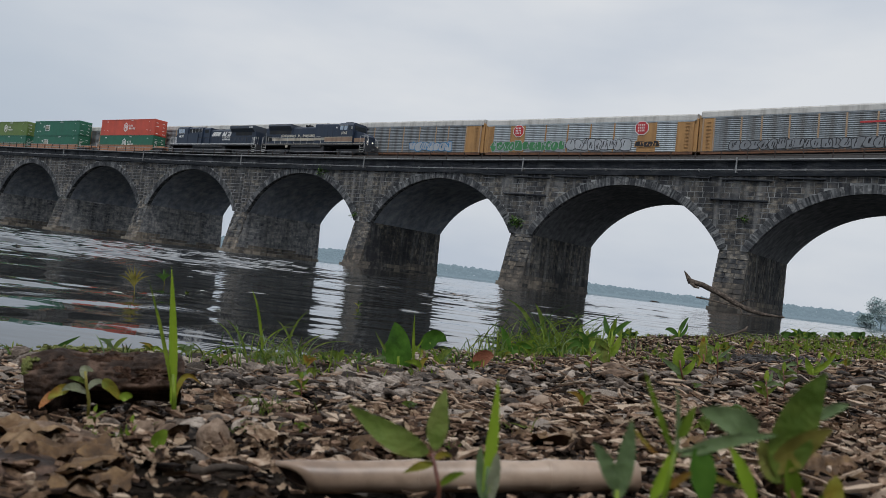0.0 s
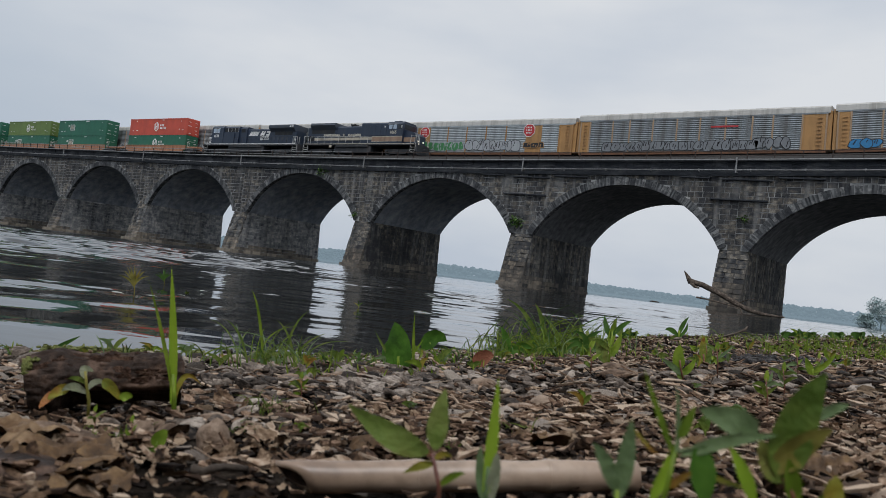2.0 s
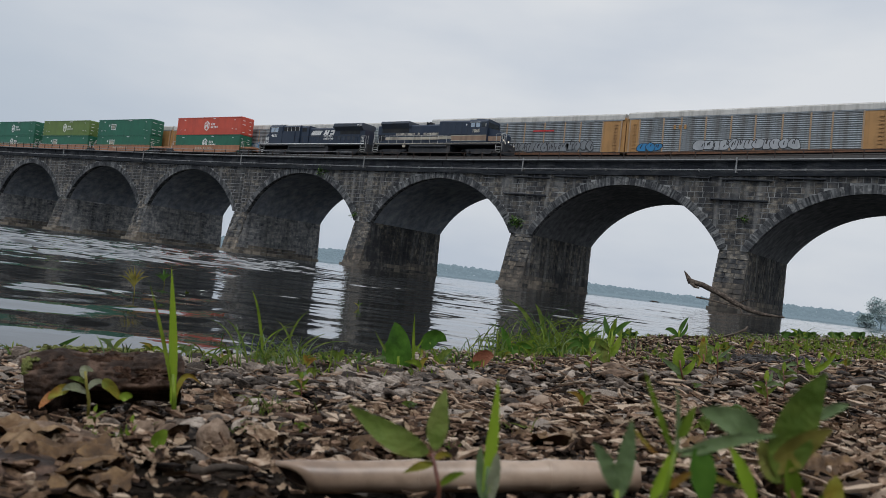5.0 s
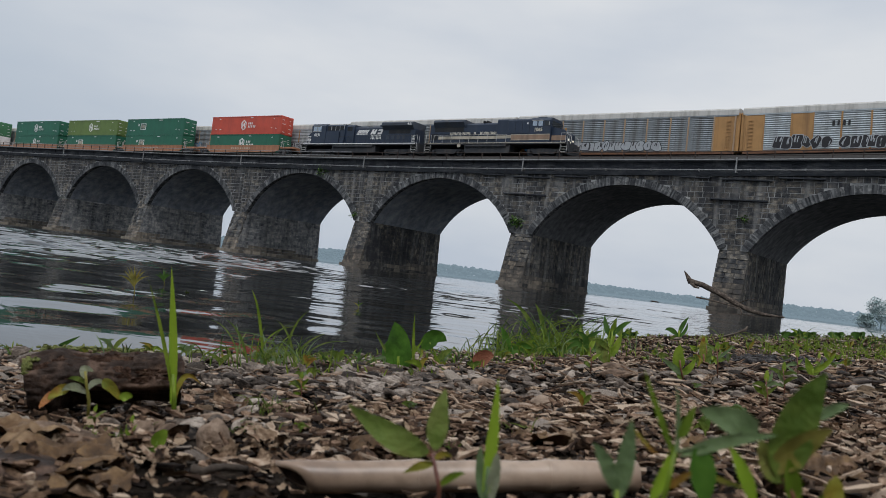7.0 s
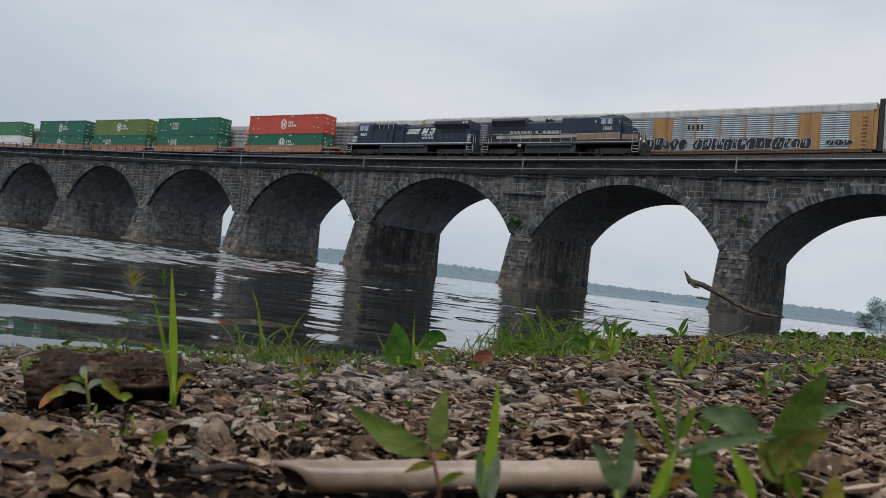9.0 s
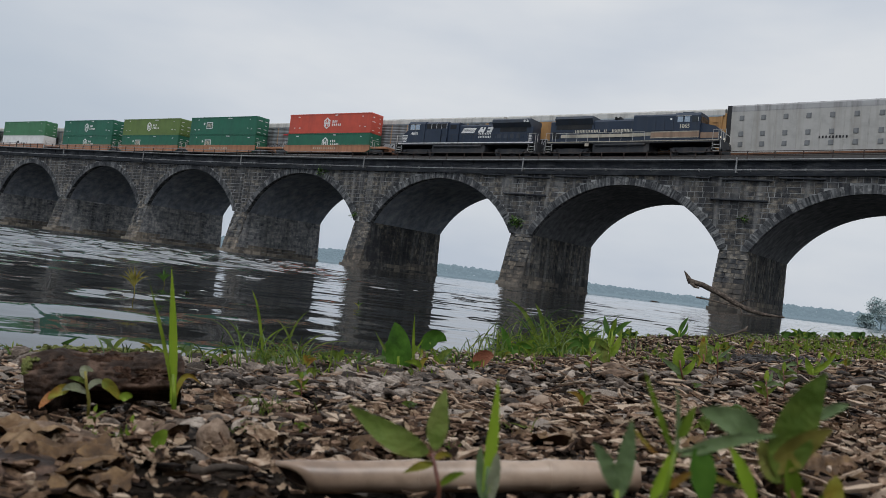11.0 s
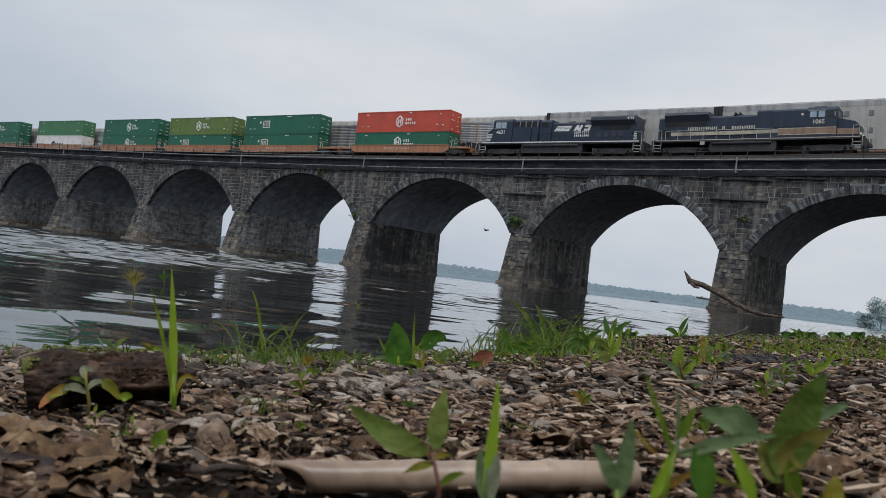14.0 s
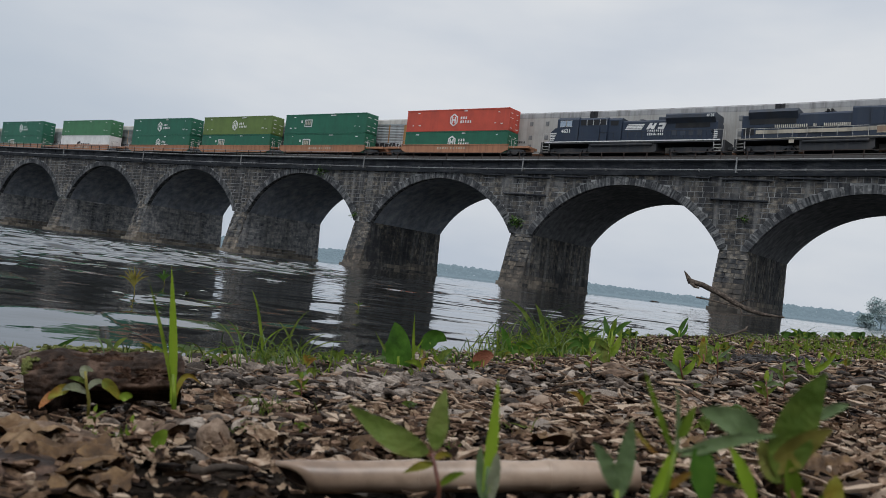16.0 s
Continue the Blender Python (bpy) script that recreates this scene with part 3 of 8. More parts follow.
def paint(name, c, rough=0.55, dirt=0.5, dirt_color=(0.05, 0.045, 0.04), metal=0.0):
    if name not in MATS:
        lo = tuple(a * 0.82 for a in c)
        hi = tuple(min(1.0, a * 1.1) for a in c)
        material(name, [lo, c, hi], rough, 0.7, 7, metal=metal, bump=0.06, bump_scale=3, streak=(dirt_color, dirt, 1.3))
    return MATS[name]


NAVY = paint("dusty_black_paint", (0.018, 0.03, 0.055), 0.4, 0.3, (0.055, 0.062, 0.072))
# paler weathered copy of the black paint, sky light put into its colour
NAVY_LIT = paint("lit_weathered_black", (0.045, 0.057, 0.078), 0.55, 0.4)
GRILLE = paint("dark_grille", (0.008, 0.009, 0.011), 0.6, 0.3)
CREAM = paint("cream_band", (0.5, 0.45, 0.36), 0.55, 0.5)
BUFF = paint("buff_band", (0.3, 0.2, 0.135), 0.55, 0.4)
WHITE = paint("white_marking", (0.78, 0.78, 0.76), 0.6, 0.15, (0.45, 0.44, 0.42))
GOLD = paint("gilt_marking", (0.6, 0.56, 0.46), 0.6, 0.2)
UNDER = paint("grimy_running_gear", (0.03, 0.033, 0.038), 0.75, 0.6, (0.075, 0.066, 0.06))
RODS = paint("pale_grab_iron", (0.5, 0.5, 0.48), 0.5, 0.3)
GLASS = material("dark_window_glass", [(0.02, 0.025, 0.03), (0.03, 0.035, 0.04)], 0.08, 1, 2, bump=0)
# lit copy of the window glass: sky reflection put into a pale metallic colour
PANE_LIT = material("sky_lit_window", [(0.35, 0.4, 0.45), (0.45, 0.5, 0.55)], 0.05, 1, 2, bump=0, metal=0.8)
LAMP = material("headlamp_glass", [(0.9, 0.85, 0.7), (1, 0.95, 0.8)], 0.2, 1, 2, bump=0)
LAMP.node_tree.nodes["Principled BSDF"].inputs["Emission Color"].default_value = (1, 0.9, 0.7, 1)
LAMP.node_tree.nodes["Principled BSDF"].inputs["Emission Strength"].default_value = 0.5
TAN = paint("ochre_rack_paint", (0.42, 0.23, 0.085), 0.6, 0.55, (0.16, 0.085, 0.04))
SILVER = paint("galvanised_screen", (0.4, 0.44, 0.46), 0.5, 0.4, (0.2, 0.2, 0.19), metal=0.25)
POST = paint("faded_tan_post", (0.4, 0.28, 0.18), 0.6, 0.5, (0.2, 0.13, 0.08))
GREYSCREEN = paint("dulled_screen", (0.245, 0.272, 0.288), 0.6, 0.55, (0.11, 0.095, 0.08), metal=0.2)
ROOF = paint("pale_rack_roof", (0.5, 0.49, 0.46), 0.55, 0.55, (0.22, 0.2, 0.17))
SILL = paint("rusty_side_sill", (0.16, 0.075, 0.04), 0.8, 0.6, (0.05, 0.035, 0.03))
BONE = paint("bone_white_steel", (0.42, 0.412, 0.39), 0.6, 0.5, (0.25, 0.23, 0.195))
GREYROOF = paint("grey_boxcar_roof", (0.33, 0.33, 0.33), 0.6, 0.5)
WELL = paint("faded_terracotta_steel", (0.42, 0.2, 0.11), 0.7, 0.55, (0.17, 0.08, 0.05))
RED = paint("sun_faded_red", (0.56, 0.085, 0.05), 0.55, 0.25, (0.3, 0.06, 0.05))
GREEN = paint("container_green", (0.018, 0.135, 0.078), 0.5, 0.3, (0.02, 0.07, 0.05))
LIMEGREEN = paint("lime_green", (0.13, 0.2, 0.05), 0.55, 0.3, (0.08, 0.12, 0.04))
MINT = paint("pale_green", (0.06, 0.2, 0.09), 0.55, 0.3, (0.05, 0.12, 0.06))
SIGNRED = paint("sign_red", (0.5, 0.035, 0.04), 0.55, 0.2)
SPRAY_BLUE = paint("spray_blue", (0.03, 0.2, 0.42), 0.6, 0.1)
SPRAY_GREEN = paint("spray_green", (0.05, 0.22, 0.08), 0.6, 0.2)
SPRAY_BLACK = paint("spray_black", (0.015, 0.015, 0.018), 0.6, 0.1)
SPRAY_DULL = paint("spray_dull_grey", (0.2, 0.215, 0.23), 0.6, 0.4, (0.1, 0.1, 0.1))
SPRAY_GREY = paint("spray_silver", (0.38, 0.4, 0.42), 0.5, 0.2)

RUNNING, WHEELSETS = [], []


def run(ob, x, y, v):
    RUNNING.append((ob, x, y, v))


def boxes(name, mat, parent, items, label="", bevel=0.0):
    bm = bmesh.new()
    for a, b in items:
        box(bm, a, b, bevel)
    return part(name, bm, mat, parent, label)


def wheel_mesh(r):
    bm = bmesh.new()
    for s in (-1, 1):
        tube(bm, [(0, s * 0.66, 0), (0, s * 0.70, 0), (0, s * 0.72, 0), (0, s * 0.80, 0)], [r + 0.03, r + 0.03, r, r * 0.98], 18)
        for k in range(6):
            a = k * math.pi / 3
            box(bm, (r * 0.5 * math.cos(a) - 0.05, s * 0.8 - 0.02, r * 0.5 * math.sin(a) - 0.05), (r * 0.5 * math.cos(a) + 0.05, s * 0.8 + 0.02, r * 0.5 * math.sin(a) + 0.05))
    tube(bm, [(0, -0.95, 0), (0, 0.95, 0)], 0.09, 8)
    me = bpy.data.meshes.new("wheelset")
    bm.to_mesh(me)
    bm.free()
    me.materials.append(UNDER)
    return me


WHEEL_BIG, WHEEL_SMALL = wheel_mesh(0.52), wheel_mesh(0.44)


def truck(parent, x, axles, pitch, me, r, v=None):
    """A bogie: side frames with springs, and its wheelsets."""
    half = pitch * (axles - 1) / 2
    for s in (-1, 1):
        bm = bmesh.new()
        y0, y1 = sorted((s * 0.98, s * 1.14))
        prism(bm, [(x - half - 0.35, r + 0.1), (x - half + 0.3, r + 0.18), (x - half + 0.6, r - 0.22), (x + half - 0.6, r - 0.22), (x + half - 0.3, r + 0.18), (x + half + 0.35, r + 0.1),
                   (x + half + 0.35, r + 0.32), (x + half * 0.4, r + 0.42), (x - half * 0.4, r + 0.42), (x - half - 0.35, r + 0.32)][::-1], y0, y1)
        frame_part = part("bogie_frame", bm, UNDER, parent, "grimy cast bogie frame")
        for k in range(axles):
            xx = x - half + k * pitch
            bm = bmesh.new()
            box(bm, (xx - 0.17, s * 1.18 - 0.06, r - 0.15), (xx + 0.17, s * 1.18 + 0.06, r + 0.2), 0.03)
            part("axle_box", bm, UNDER, frame_part)
    for k in range(axles):
        w = shared("wheelset", me, parent, Matrix.Translation((x - half + k * pitch, 0, r)))
        if v:
            WHEELSETS.append((w, x - half + k * pitch, r, v))


def bars(name, mat, parent, x0, x1, z0, z1, n, y, rnd, label=""):
    """Lettering too small or not to be lettered, as plain upright bars."""
    bm = bmesh.new()
    step = (x1 - x0) / n
    for i in range(n):
        box(bm, (x0 + step * i, y - 0.012, z0), (x0 + step * (i + rnd.uniform(0.4, 0.6)), y + 0.005, z1))
    return tagged(part(name, bm, mat, parent, label), kind="stuff")


def number(name, text, size, mat, parent, x, y, z, bold=0.012):
    cu = bpy.data.curves.new(name, "FONT")
    cu.body, cu.size, cu.extrude, cu.offset = text, size, 0.006, bold
    cu.align_x = "CENTER"
    ob = new(name, cu)
    cu.materials.append(mat)
    ob.parent = parent
    ob.matrix_basis = Matrix.Translation((x, y, z)) @ Matrix.Rotation(radians(90), 4, "X")
    me = bpy.data.meshes.new_from_object(ob)
    bpy.data.objects.remove(ob)
    made = new(name, me)
    made.parent = parent
    made.matrix_basis = Matrix.Translation((x, y, z)) @ Matrix.Rotation(radians(90), 4, "X")
    return made


def ribbon(bm, pts, w, y):
    """A flat painted stroke through (x, z) points."""
    prev = None
    for i, p in enumerate(pts):
        a, b = Vector(pts[max(0, i - 1)]), Vector(pts[min(len(pts) - 1, i + 1)])
        d = (b - a)
        d = d.normalized() if d.length > 1e-6 else Vector((1, 0))
        n = Vector((-d.y, d.x)) * w / 2
        cur = [bm.verts.new((p[0] + n.x, y, p[1] + n.y)), bm.verts.new((p[0] - n.x, y, p[1] - n.y))]
        if prev:
            bm.faces.new((prev[0], prev[1], cur[1], cur[0]))
        prev = cur


def graffiti(parent, x0, x1, z0, z1, fill, line, rnd, y, step=1.0):
    """Sprayed scrawl that spells nothing: swollen rounded shapes that overlap, each outlined, with a few inner strokes."""
    b0, b1 = bmesh.new(), bmesh.new()
    x = x0
    h = z1 - z0
    k = 0
    while x < x1 - 0.3:
        w = rnd.uniform(0.75, 1.25) * step
        k += 1
        cx, cz = x + w / 2, (z0 + z1) / 2 + rnd.uniform(-0.05, 0.05) * h
        lean, bulge = rnd.uniform(-0.15, 0.28), rnd.choice((0.35, 0.5, 0.8, 1.15))
        tall = rnd.uniform(0.8, 1.08)
        bite, phase = rnd.uniform(0.08, 0.38), rnd.uniform(0, 6.28)
        rim = []
        for q in range(22):
            a = q * math.tau / 22
            ca, sa = math.cos(a), math.sin(a)
            px = math.copysign(abs(ca) ** bulge, ca) * (1 - bite * (0.5 + 0.5 * math.cos(3 * a + phase)))
            pz = math.copysign(abs(sa) ** bulge, sa) * (1 - 0.6 * bite * (0.5 + 0.5 * math.cos(2 * a + phase)))
            rim.append((px * w * 0.58 + pz * lean * h * 0.5, pz * h * 0.5 * tall))
        lift = 0.004 * (k % 3)
        for bm, grow, yy in ((b1, 0.15, y - lift), (b0, 0.0, y - lift - 0.002)):
            bm.faces.new([bm.verts.new((cx + px * (1 + grow / w), yy, cz + pz * (1 + grow / h))) for px, pz in rim])
        for _ in range(rnd.randint(1, 3)):
            ax, az = rnd.uniform(-0.3, 0.3) * w, rnd.uniform(-0.35, 0.1) * h
            turn, size = rnd.uniform(-0.5, 0.5), rnd.uniform(0.25, 0.5) * h
            arc = [(cx + ax + 0.3 * w * math.sin(turn + t * 0.9) * t * 0.5, cz + az + size * t) for t in (0, 0.25, 0.5, 0.75, 1.0)]
            ribbon(b1, arc, 0.1, y - lift - 0.004)
        x += w * rnd.uniform(0.86, 1.02)
    tagged(part("sprayed_outline", b1, line, parent, "sprayed outline"), kind="stuff")
    tagged(part("sprayed_scrawl", b0, fill, parent, "sprayed scrawl on the side"), kind="stuff")


# ---- freight containers and the cars that carry them ----
def container(mat, z0, rnd, logo, name="shipping_container", length=16.15, label="", high=2.9):
    h = length / 2
    e = tagged(new(name), label, "container", "containers on the train")
    bm = bmesh.new()
    box(bm, (-h, -1.28, z0), (h, 1.28, z0 + high - 0.02), 0.03)
    n = int(length / 0.62)
    for i in range(n + 1):
        x = -h + 0.08 + (length - 0.16) * i / n
        big = abs(abs(x) - 6.1) < 0.31
        box(bm, (x - (0.09 if big else 0.035), -1.305 if big else -1.286, z0 + 0.12), (x + (0.09 if big else 0.035), -1.27, z0 + high - 0.14))
    for z in (z0, z0 + high - 0.16):
        box(bm, (-h - 0.01, -1.315, z), (h + 0.01, -1.26, z + 0.13))
    part("body", bm, mat, e)
    # end doors towards the head of the train
    bm = bmesh.new()
    box(bm, (h - 0.01, -1.25, z0 + 0.12), (h + 0.035, -0.02, z0 + high - 0.12), 0.02)
    d0 = part("door", bm, mat, e)
    bm = bmesh.new()
    box(bm, (h - 0.01, 0.02, z0 + 0.12), (h + 0.035, 1.25, z0 + high - 0.12), 0.02)
    d1 = part("door", bm, mat, e)
    for d, ys in ((d0, (-0.95, -0.35)), (d1, (0.35, 0.95))):
        for y in ys:
            bm = bmesh.new()
            tube(bm, [(h + 0.08, y, z0 + 0.1), (h + 0.08, y, z0 + high - 0.1)], 0.024, 6)
            part("locking_bar", bm, mat, d)
        items = [((h + 0.036, ys[0] - 0.12 + rnd.uniform(0, 0.2), z0 + 0.35 + k * 0.62), (h + 0.045, ys[0] + rnd.uniform(0.35, 0.75), z0 + 0.44 + k * 0.62)) for k in range(4) if rnd.random() < 0.85]
        if items:
            tagged(boxes("door_marking", WHITE, d, items), kind="stuff")
    # small pale tags on the side
    items = []
    for x, z in ((-6.3, high - 0.5), (-7.0, 0.75), (-6.0, 0.75), (6.0, 0.9), (6.9, 0.8), (6.4, high - 0.6), (1.2, high - 0.35)):
        w = rnd.uniform(0.15, 0.5) if z < high - 0.4 else rnd.uniform(0.3, 1.1)
        items.append(((x, -1.33, z0 + z), (x + w, -1.3, z0 + z + 0.12)))
    tagged(boxes("side_tag", WHITE, e, items), kind="stuff")
    if logo == "hex":
        bm = bmesh.new()
        cx, cz, r = -0.3, z0 + high * 0.5, 0.85
        prism(bm, [(cx + r * 0.8 * math.cos(radians(90 + 60 * k)), cz + r * math.sin(radians(90 + 60 * k))) for k in range(6)], -1.335, -1.3)
        em = part("emblem", bm, WHITE, e, "white hexagonal emblem")
        bm = bmesh.new()
        prism(bm, [(cx + r * 0.6 * math.cos(radians(90 + 60 * k)), cz + r * 0.75 * math.sin(radians(90 + 60 * k))) for k in range(6)], -1.345, -1.33)
        part("emblem_field", bm, mat, em)
        boxes("emblem_bar", WHITE, em, [((cx - 0.33, -1.355, cz - 0.4), (cx - 0.13, -1.34, cz + 0.4)), ((cx + 0.13, -1.355, cz - 0.4), (cx + 0.33, -1.34, cz + 0.4)), ((cx - 0.2, -1.355, cz - 0.1), (cx + 0.2, -1.34, cz + 0.1))])
        bars("company_lettering", WHITE, e, 0.75, 1.9, cz + 0.08, cz + 0.42, 3, -1.325, rnd)
        bars("company_lettering", WHITE, e, 0.75, 2.6, cz - 0.42, cz - 0.08, 5, -1.325, rnd)
    elif logo == "box":
        cx, cz = -3.2, z0 + high * 0.52
        em = boxes("emblem", WHITE, e, [((cx - 0.75, -1.335, cz - 0.55), (cx + 0.75, -1.3, cz + 0.55))], "white square emblem")
        boxes("emblem_field", paint("emblem_dark", (0.03, 0.1, 0.07)), em, [((cx - 0.62, -1.345, cz - 0.42), (cx + 0.62, -1.33, cz + 0.42))])
        boxes("emblem_bar", CREAM, em, [((cx - 0.5 + 0.36 * k, -1.355, cz - 0.3), (cx - 0.26 + 0.36 * k, -1.34, cz + 0.3)) for k in range(3)])
        boxes("side_diamond", WHITE, e, [((cx - 1.5, -1.335, cz + 0.1), (cx - 1.2, -1.3, cz + 0.45))])
    elif logo == "name":
        bm = bmesh.new()
        ribbon(bm, [(-2.4, z0 + 0.5), (-2.0, z0 + 1.4), (-1.2, z0 + 1.6)], 0.5, -1.33)
        part("emblem", bm, SPRAY_BLACK, e, "dark winged emblem")
        bars("company_lettering", SPRAY_BLACK, e, -0.9, 2.2, z0 + 0.75, z0 + 1.4, 5, -1.325, rnd)
    return e


def well_car(left, right, rnd):
    """A low well car, its ends left and right of the middle."""
    e = tagged(new("well_car"), "faded terracotta double-stack well car under containers", "railway wagon", "well cars of the train")
    bm = bmesh.new()
    for s in (-1, 1):
        y0, y1 = sorted((s * 1.33, s * 1.47))
        prism(bm, [(-8.4, 0.75), (-7.6, 0.42), (7.6, 0.42), (8.4, 0.75), (8.4, 1.38), (-8.4, 1.38)][::-1], y0, y1)
        y0, y1 = sorted((s * 1.3, s * 1.52))
        box(bm, (-8.45, y0, 1.36), (8.45, y1, 1.47))
        box(bm, (-7.6, y0, 0.38), (7.6, y1, 0.48))
    part("side_sill", bm, WELL, e)
    me = bpy.data.meshes.new("side_rib")
    bm = bmesh.new()
    box(bm, (-0.06, -1.51, 0.48), (0.06, -1.46, 1.36))
    bm.to_mesh(me)
    bm.free()
    me.materials.append(WELL)
    for i in range(14):
        shared("side_rib", me, e, Matrix.Translation((-7.3 + i * 14.6 / 13, 0, 0)))
    boxes("floor", UNDER, e, [((-8.2, -1.3, 0.3), (8.2, 1.3, 0.348))])
    for s, end in ((-1, left), (1, right)):
        a, b = sorted((s * 8.35, s * end))
        boxes("end_platform", WELL, e, [((a, -1.1, 1.0), (b, 1.1, 1.28)), ((a, -0.3, 0.7), (b, 0.3, 1.0))], bevel=0.02)
        boxes("grab_rail", RODS, e, [((s * 8.7 - 0.03, -1.2, 1.28), (s * 8.7 + 0.03, -1.14, 2.2)), ((s * 8.7 - 0.03, -1.2, 2.15), (s * 8.7 + 0.03, 0.2, 2.2)), ((s * 9.1 - 0.03, -1.2, 1.0), (s * 9.1 + 0.03, -1.14, 1.9))])
        truck(e, s * (min(end, 10.2) - 0.9), 2, 1.75, WHEEL_SMALL, 0.44)
    if rnd.random() < 0.7:
        bars("sill_lettering", CREAM, e, -2.4, 2.2, 0.85, 1.1, 11, -1.475, rnd)
    return e


STACKS = [  # left edge at the clip's end, upper paint and emblem, lower paint and emblem
    (-70.6, RED, "hex", GREEN, "hex", "sun-faded red steel container riding on a green one", "dark green container seated in the well car"),
    (-94.1, GREEN, "box", GREEN, "box", "dark green container with a square white emblem", "dark green container seated in the well car"),
    (-113.35, LIMEGREEN, "hex", GREEN, "box", "lime green container with white hexagonal emblem", "dark green container seated in the well car"),
    (-132.9, GREEN, "hex", GREEN, "hex", "dark green container with white hexagonal emblem", "dark green container seated in the well car"),
    (-156.1, MINT, "", WHITE, "name", "pale green container on top of a white one", "short white container seated in the well car"),
    (-179.5, GREEN, "hex", GREEN, "box", "dark green container with white hexagonal emblem", "dark green container seated in the well car"),
    (-203.0, LIMEGREEN, "hex", GREEN, "hex", "lime green container with white hexagonal emblem", "dark green container seated in the well car"),
]
rnd = random.Random(11)
for i, (xl, up, ul, lo, ll, lab_u, lab_l) in enumerate(STACKS):
    x = xl + 8.075 - 16 * V_NEAR
    ahead = (STACKS[i - 1][0] - xl) / 2 if i else 11.4
    behind = (xl - STACKS[i + 1][0]) / 2 if i + 1 < len(STACKS) else 11.0
    run(well_car(behind - 0.25, ahead - 0.25, rnd), x, TRACK_NEAR, V_NEAR)
    run(container(lo, 0.352, rnd, ll, label=lab_l), x, TRACK_NEAR, V_NEAR)
    run(container(up, 3.256, rnd, ul, label=lab_u), x, TRACK_NEAR, V_NEAR)


# ---- locomotives ----
def handrail(parent, x0, x1, y, z0, z1, step, mat=RODS):
    bm = bmesh.new()
    tube(bm, [(x0, y, z1), (x1, y, z1)], 0.025, 6)
    part("handrail", bm, mat, parent)
    bm = bmesh.new()
    tube(bm, [(0, 0, 0), (0, 0, z1 - z0)], 0.025, 6)
    me = bpy.data.meshes.new("stanchion")
    bm.to_mesh(me)
    bm.free()
    me.materials.append(mat)
    n = max(1, int(abs(x1 - x0) / step))
    for i in range(n + 1):
        shared("stanchion", me, parent, Matrix.Translation((x0 + (x1 - x0) * i / n, y, z0)))


def steps(parent, x, s):
    """Corner steps at a locomotive's end."""
    boxes("corner_steps", RODS, parent, [((x - 0.35, -1.5, 0.45 + 0.33 * k), (x + 0.35, -1.2, 0.5 + 0.33 * k)) for k in range(4)])
    boxes("step_side", UNDER, parent, [((x - 0.4, -1.5, 0.4), (x - 0.35, -1.15, 1.6)), ((x + 0.35, -1.5, 0.4), (x + 0.4, -1.15, 1.6))])
    handrail(parent, x - 0.45, x + 0.45, -1.47, 0.6, 2.75, 0.9)


def roofed(bm, x0, x1, w, z0, z1, cut=0.3, wtop=None):
    """A hood with chamfered roof edges."""
    h, t = w / 2, (wtop or w - 2 * cut) / 2
    prof = [(-h, z0), (h, z0), (h, z1 - cut), (t, z1), (-t, z1), (-h, z1 - cut)]
    a = [bm.verts.new((x0, y, z)) for y, z in prof]
    b = [bm.verts.new((x1, y, z)) for y, z in prof]
    bm.faces.new(a[::-1])
    bm.faces.new(b)
    for i in range(6):
        bm.faces.new((a[i], a[(i + 1) % 6], b[(i + 1) % 6], b[i]))
    return bm


def loco_base(e, L, tank, v):
    h = L / 2
    boxes("underframe", UNDER, e, [((-h + 0.7, -1.5, 1.42), (h - 0.7, 1.5, 1.68))], bevel=0.02)
    bm = bmesh.new()
    a, b = tank
    prism(bm, [(a, 0.55), (a + 0.25, 0.38), (b - 0.25, 0.38), (b, 0.55), (b, 1.4), (a, 1.4)], -1.35, 1.35)
    part("fuel_tank", bm, UNDER, e, "long grimy fuel tank")
    bm = bmesh.new()
    tube(bm, [(a + 0.3, -1.38, 1.25), (b - 0.5, -1.38, 1.25)], 0.17, 10)
    part("air_reservoir", bm, UNDER, e)
    for s in (-1, 1):
        truck(e, s * (h - 4.0), 3, 2.03, WHEEL_BIG, 0.52, v)
        boxes("pilot", UNDER, e, [((min(s * (h - 0.75), s * (h - 0.45)), -1.45, 0.25), (max(s * (h - 0.75), s * (h - 0.45)), 1.45, 1.66))], bevel=0.03)
        boxes("coupler", UNDER, e, [((min(s * (h - 0.6), s * h), -0.2, 0.75), (max(s * (h - 0.6), s * h), 0.2, 1.1))], bevel=0.04)
        steps(e, s * (h - 1.15), s)
        handrail(e, s * (h - 0.55), s * (h - 0.55) + 0.001, -1.2, 1.6, 2.75, 1)


def doors(e, x0, x1, n, y, z0, z1, mat=NAVY):
    me = bpy.data.meshes.new("hood_door")
    bm = bmesh.new()
    w = (x1 - x0) / n
    box(bm, (0.03, -0.03, z0), (w - 0.03, 0.02, z1), 0.012)
    box(bm, (w * 0.75, -0.05, (z0 + z1) / 2 - 0.06), (w * 0.83, -0.02, (z0 + z1) / 2 + 0.06))
    bm.to_mesh(me)
    bm.free()
    me.materials.append(mat)
    for i in range(n):
        shared("hood_door", me, e, Matrix.Translation((x0 + i * w, y, 0)))


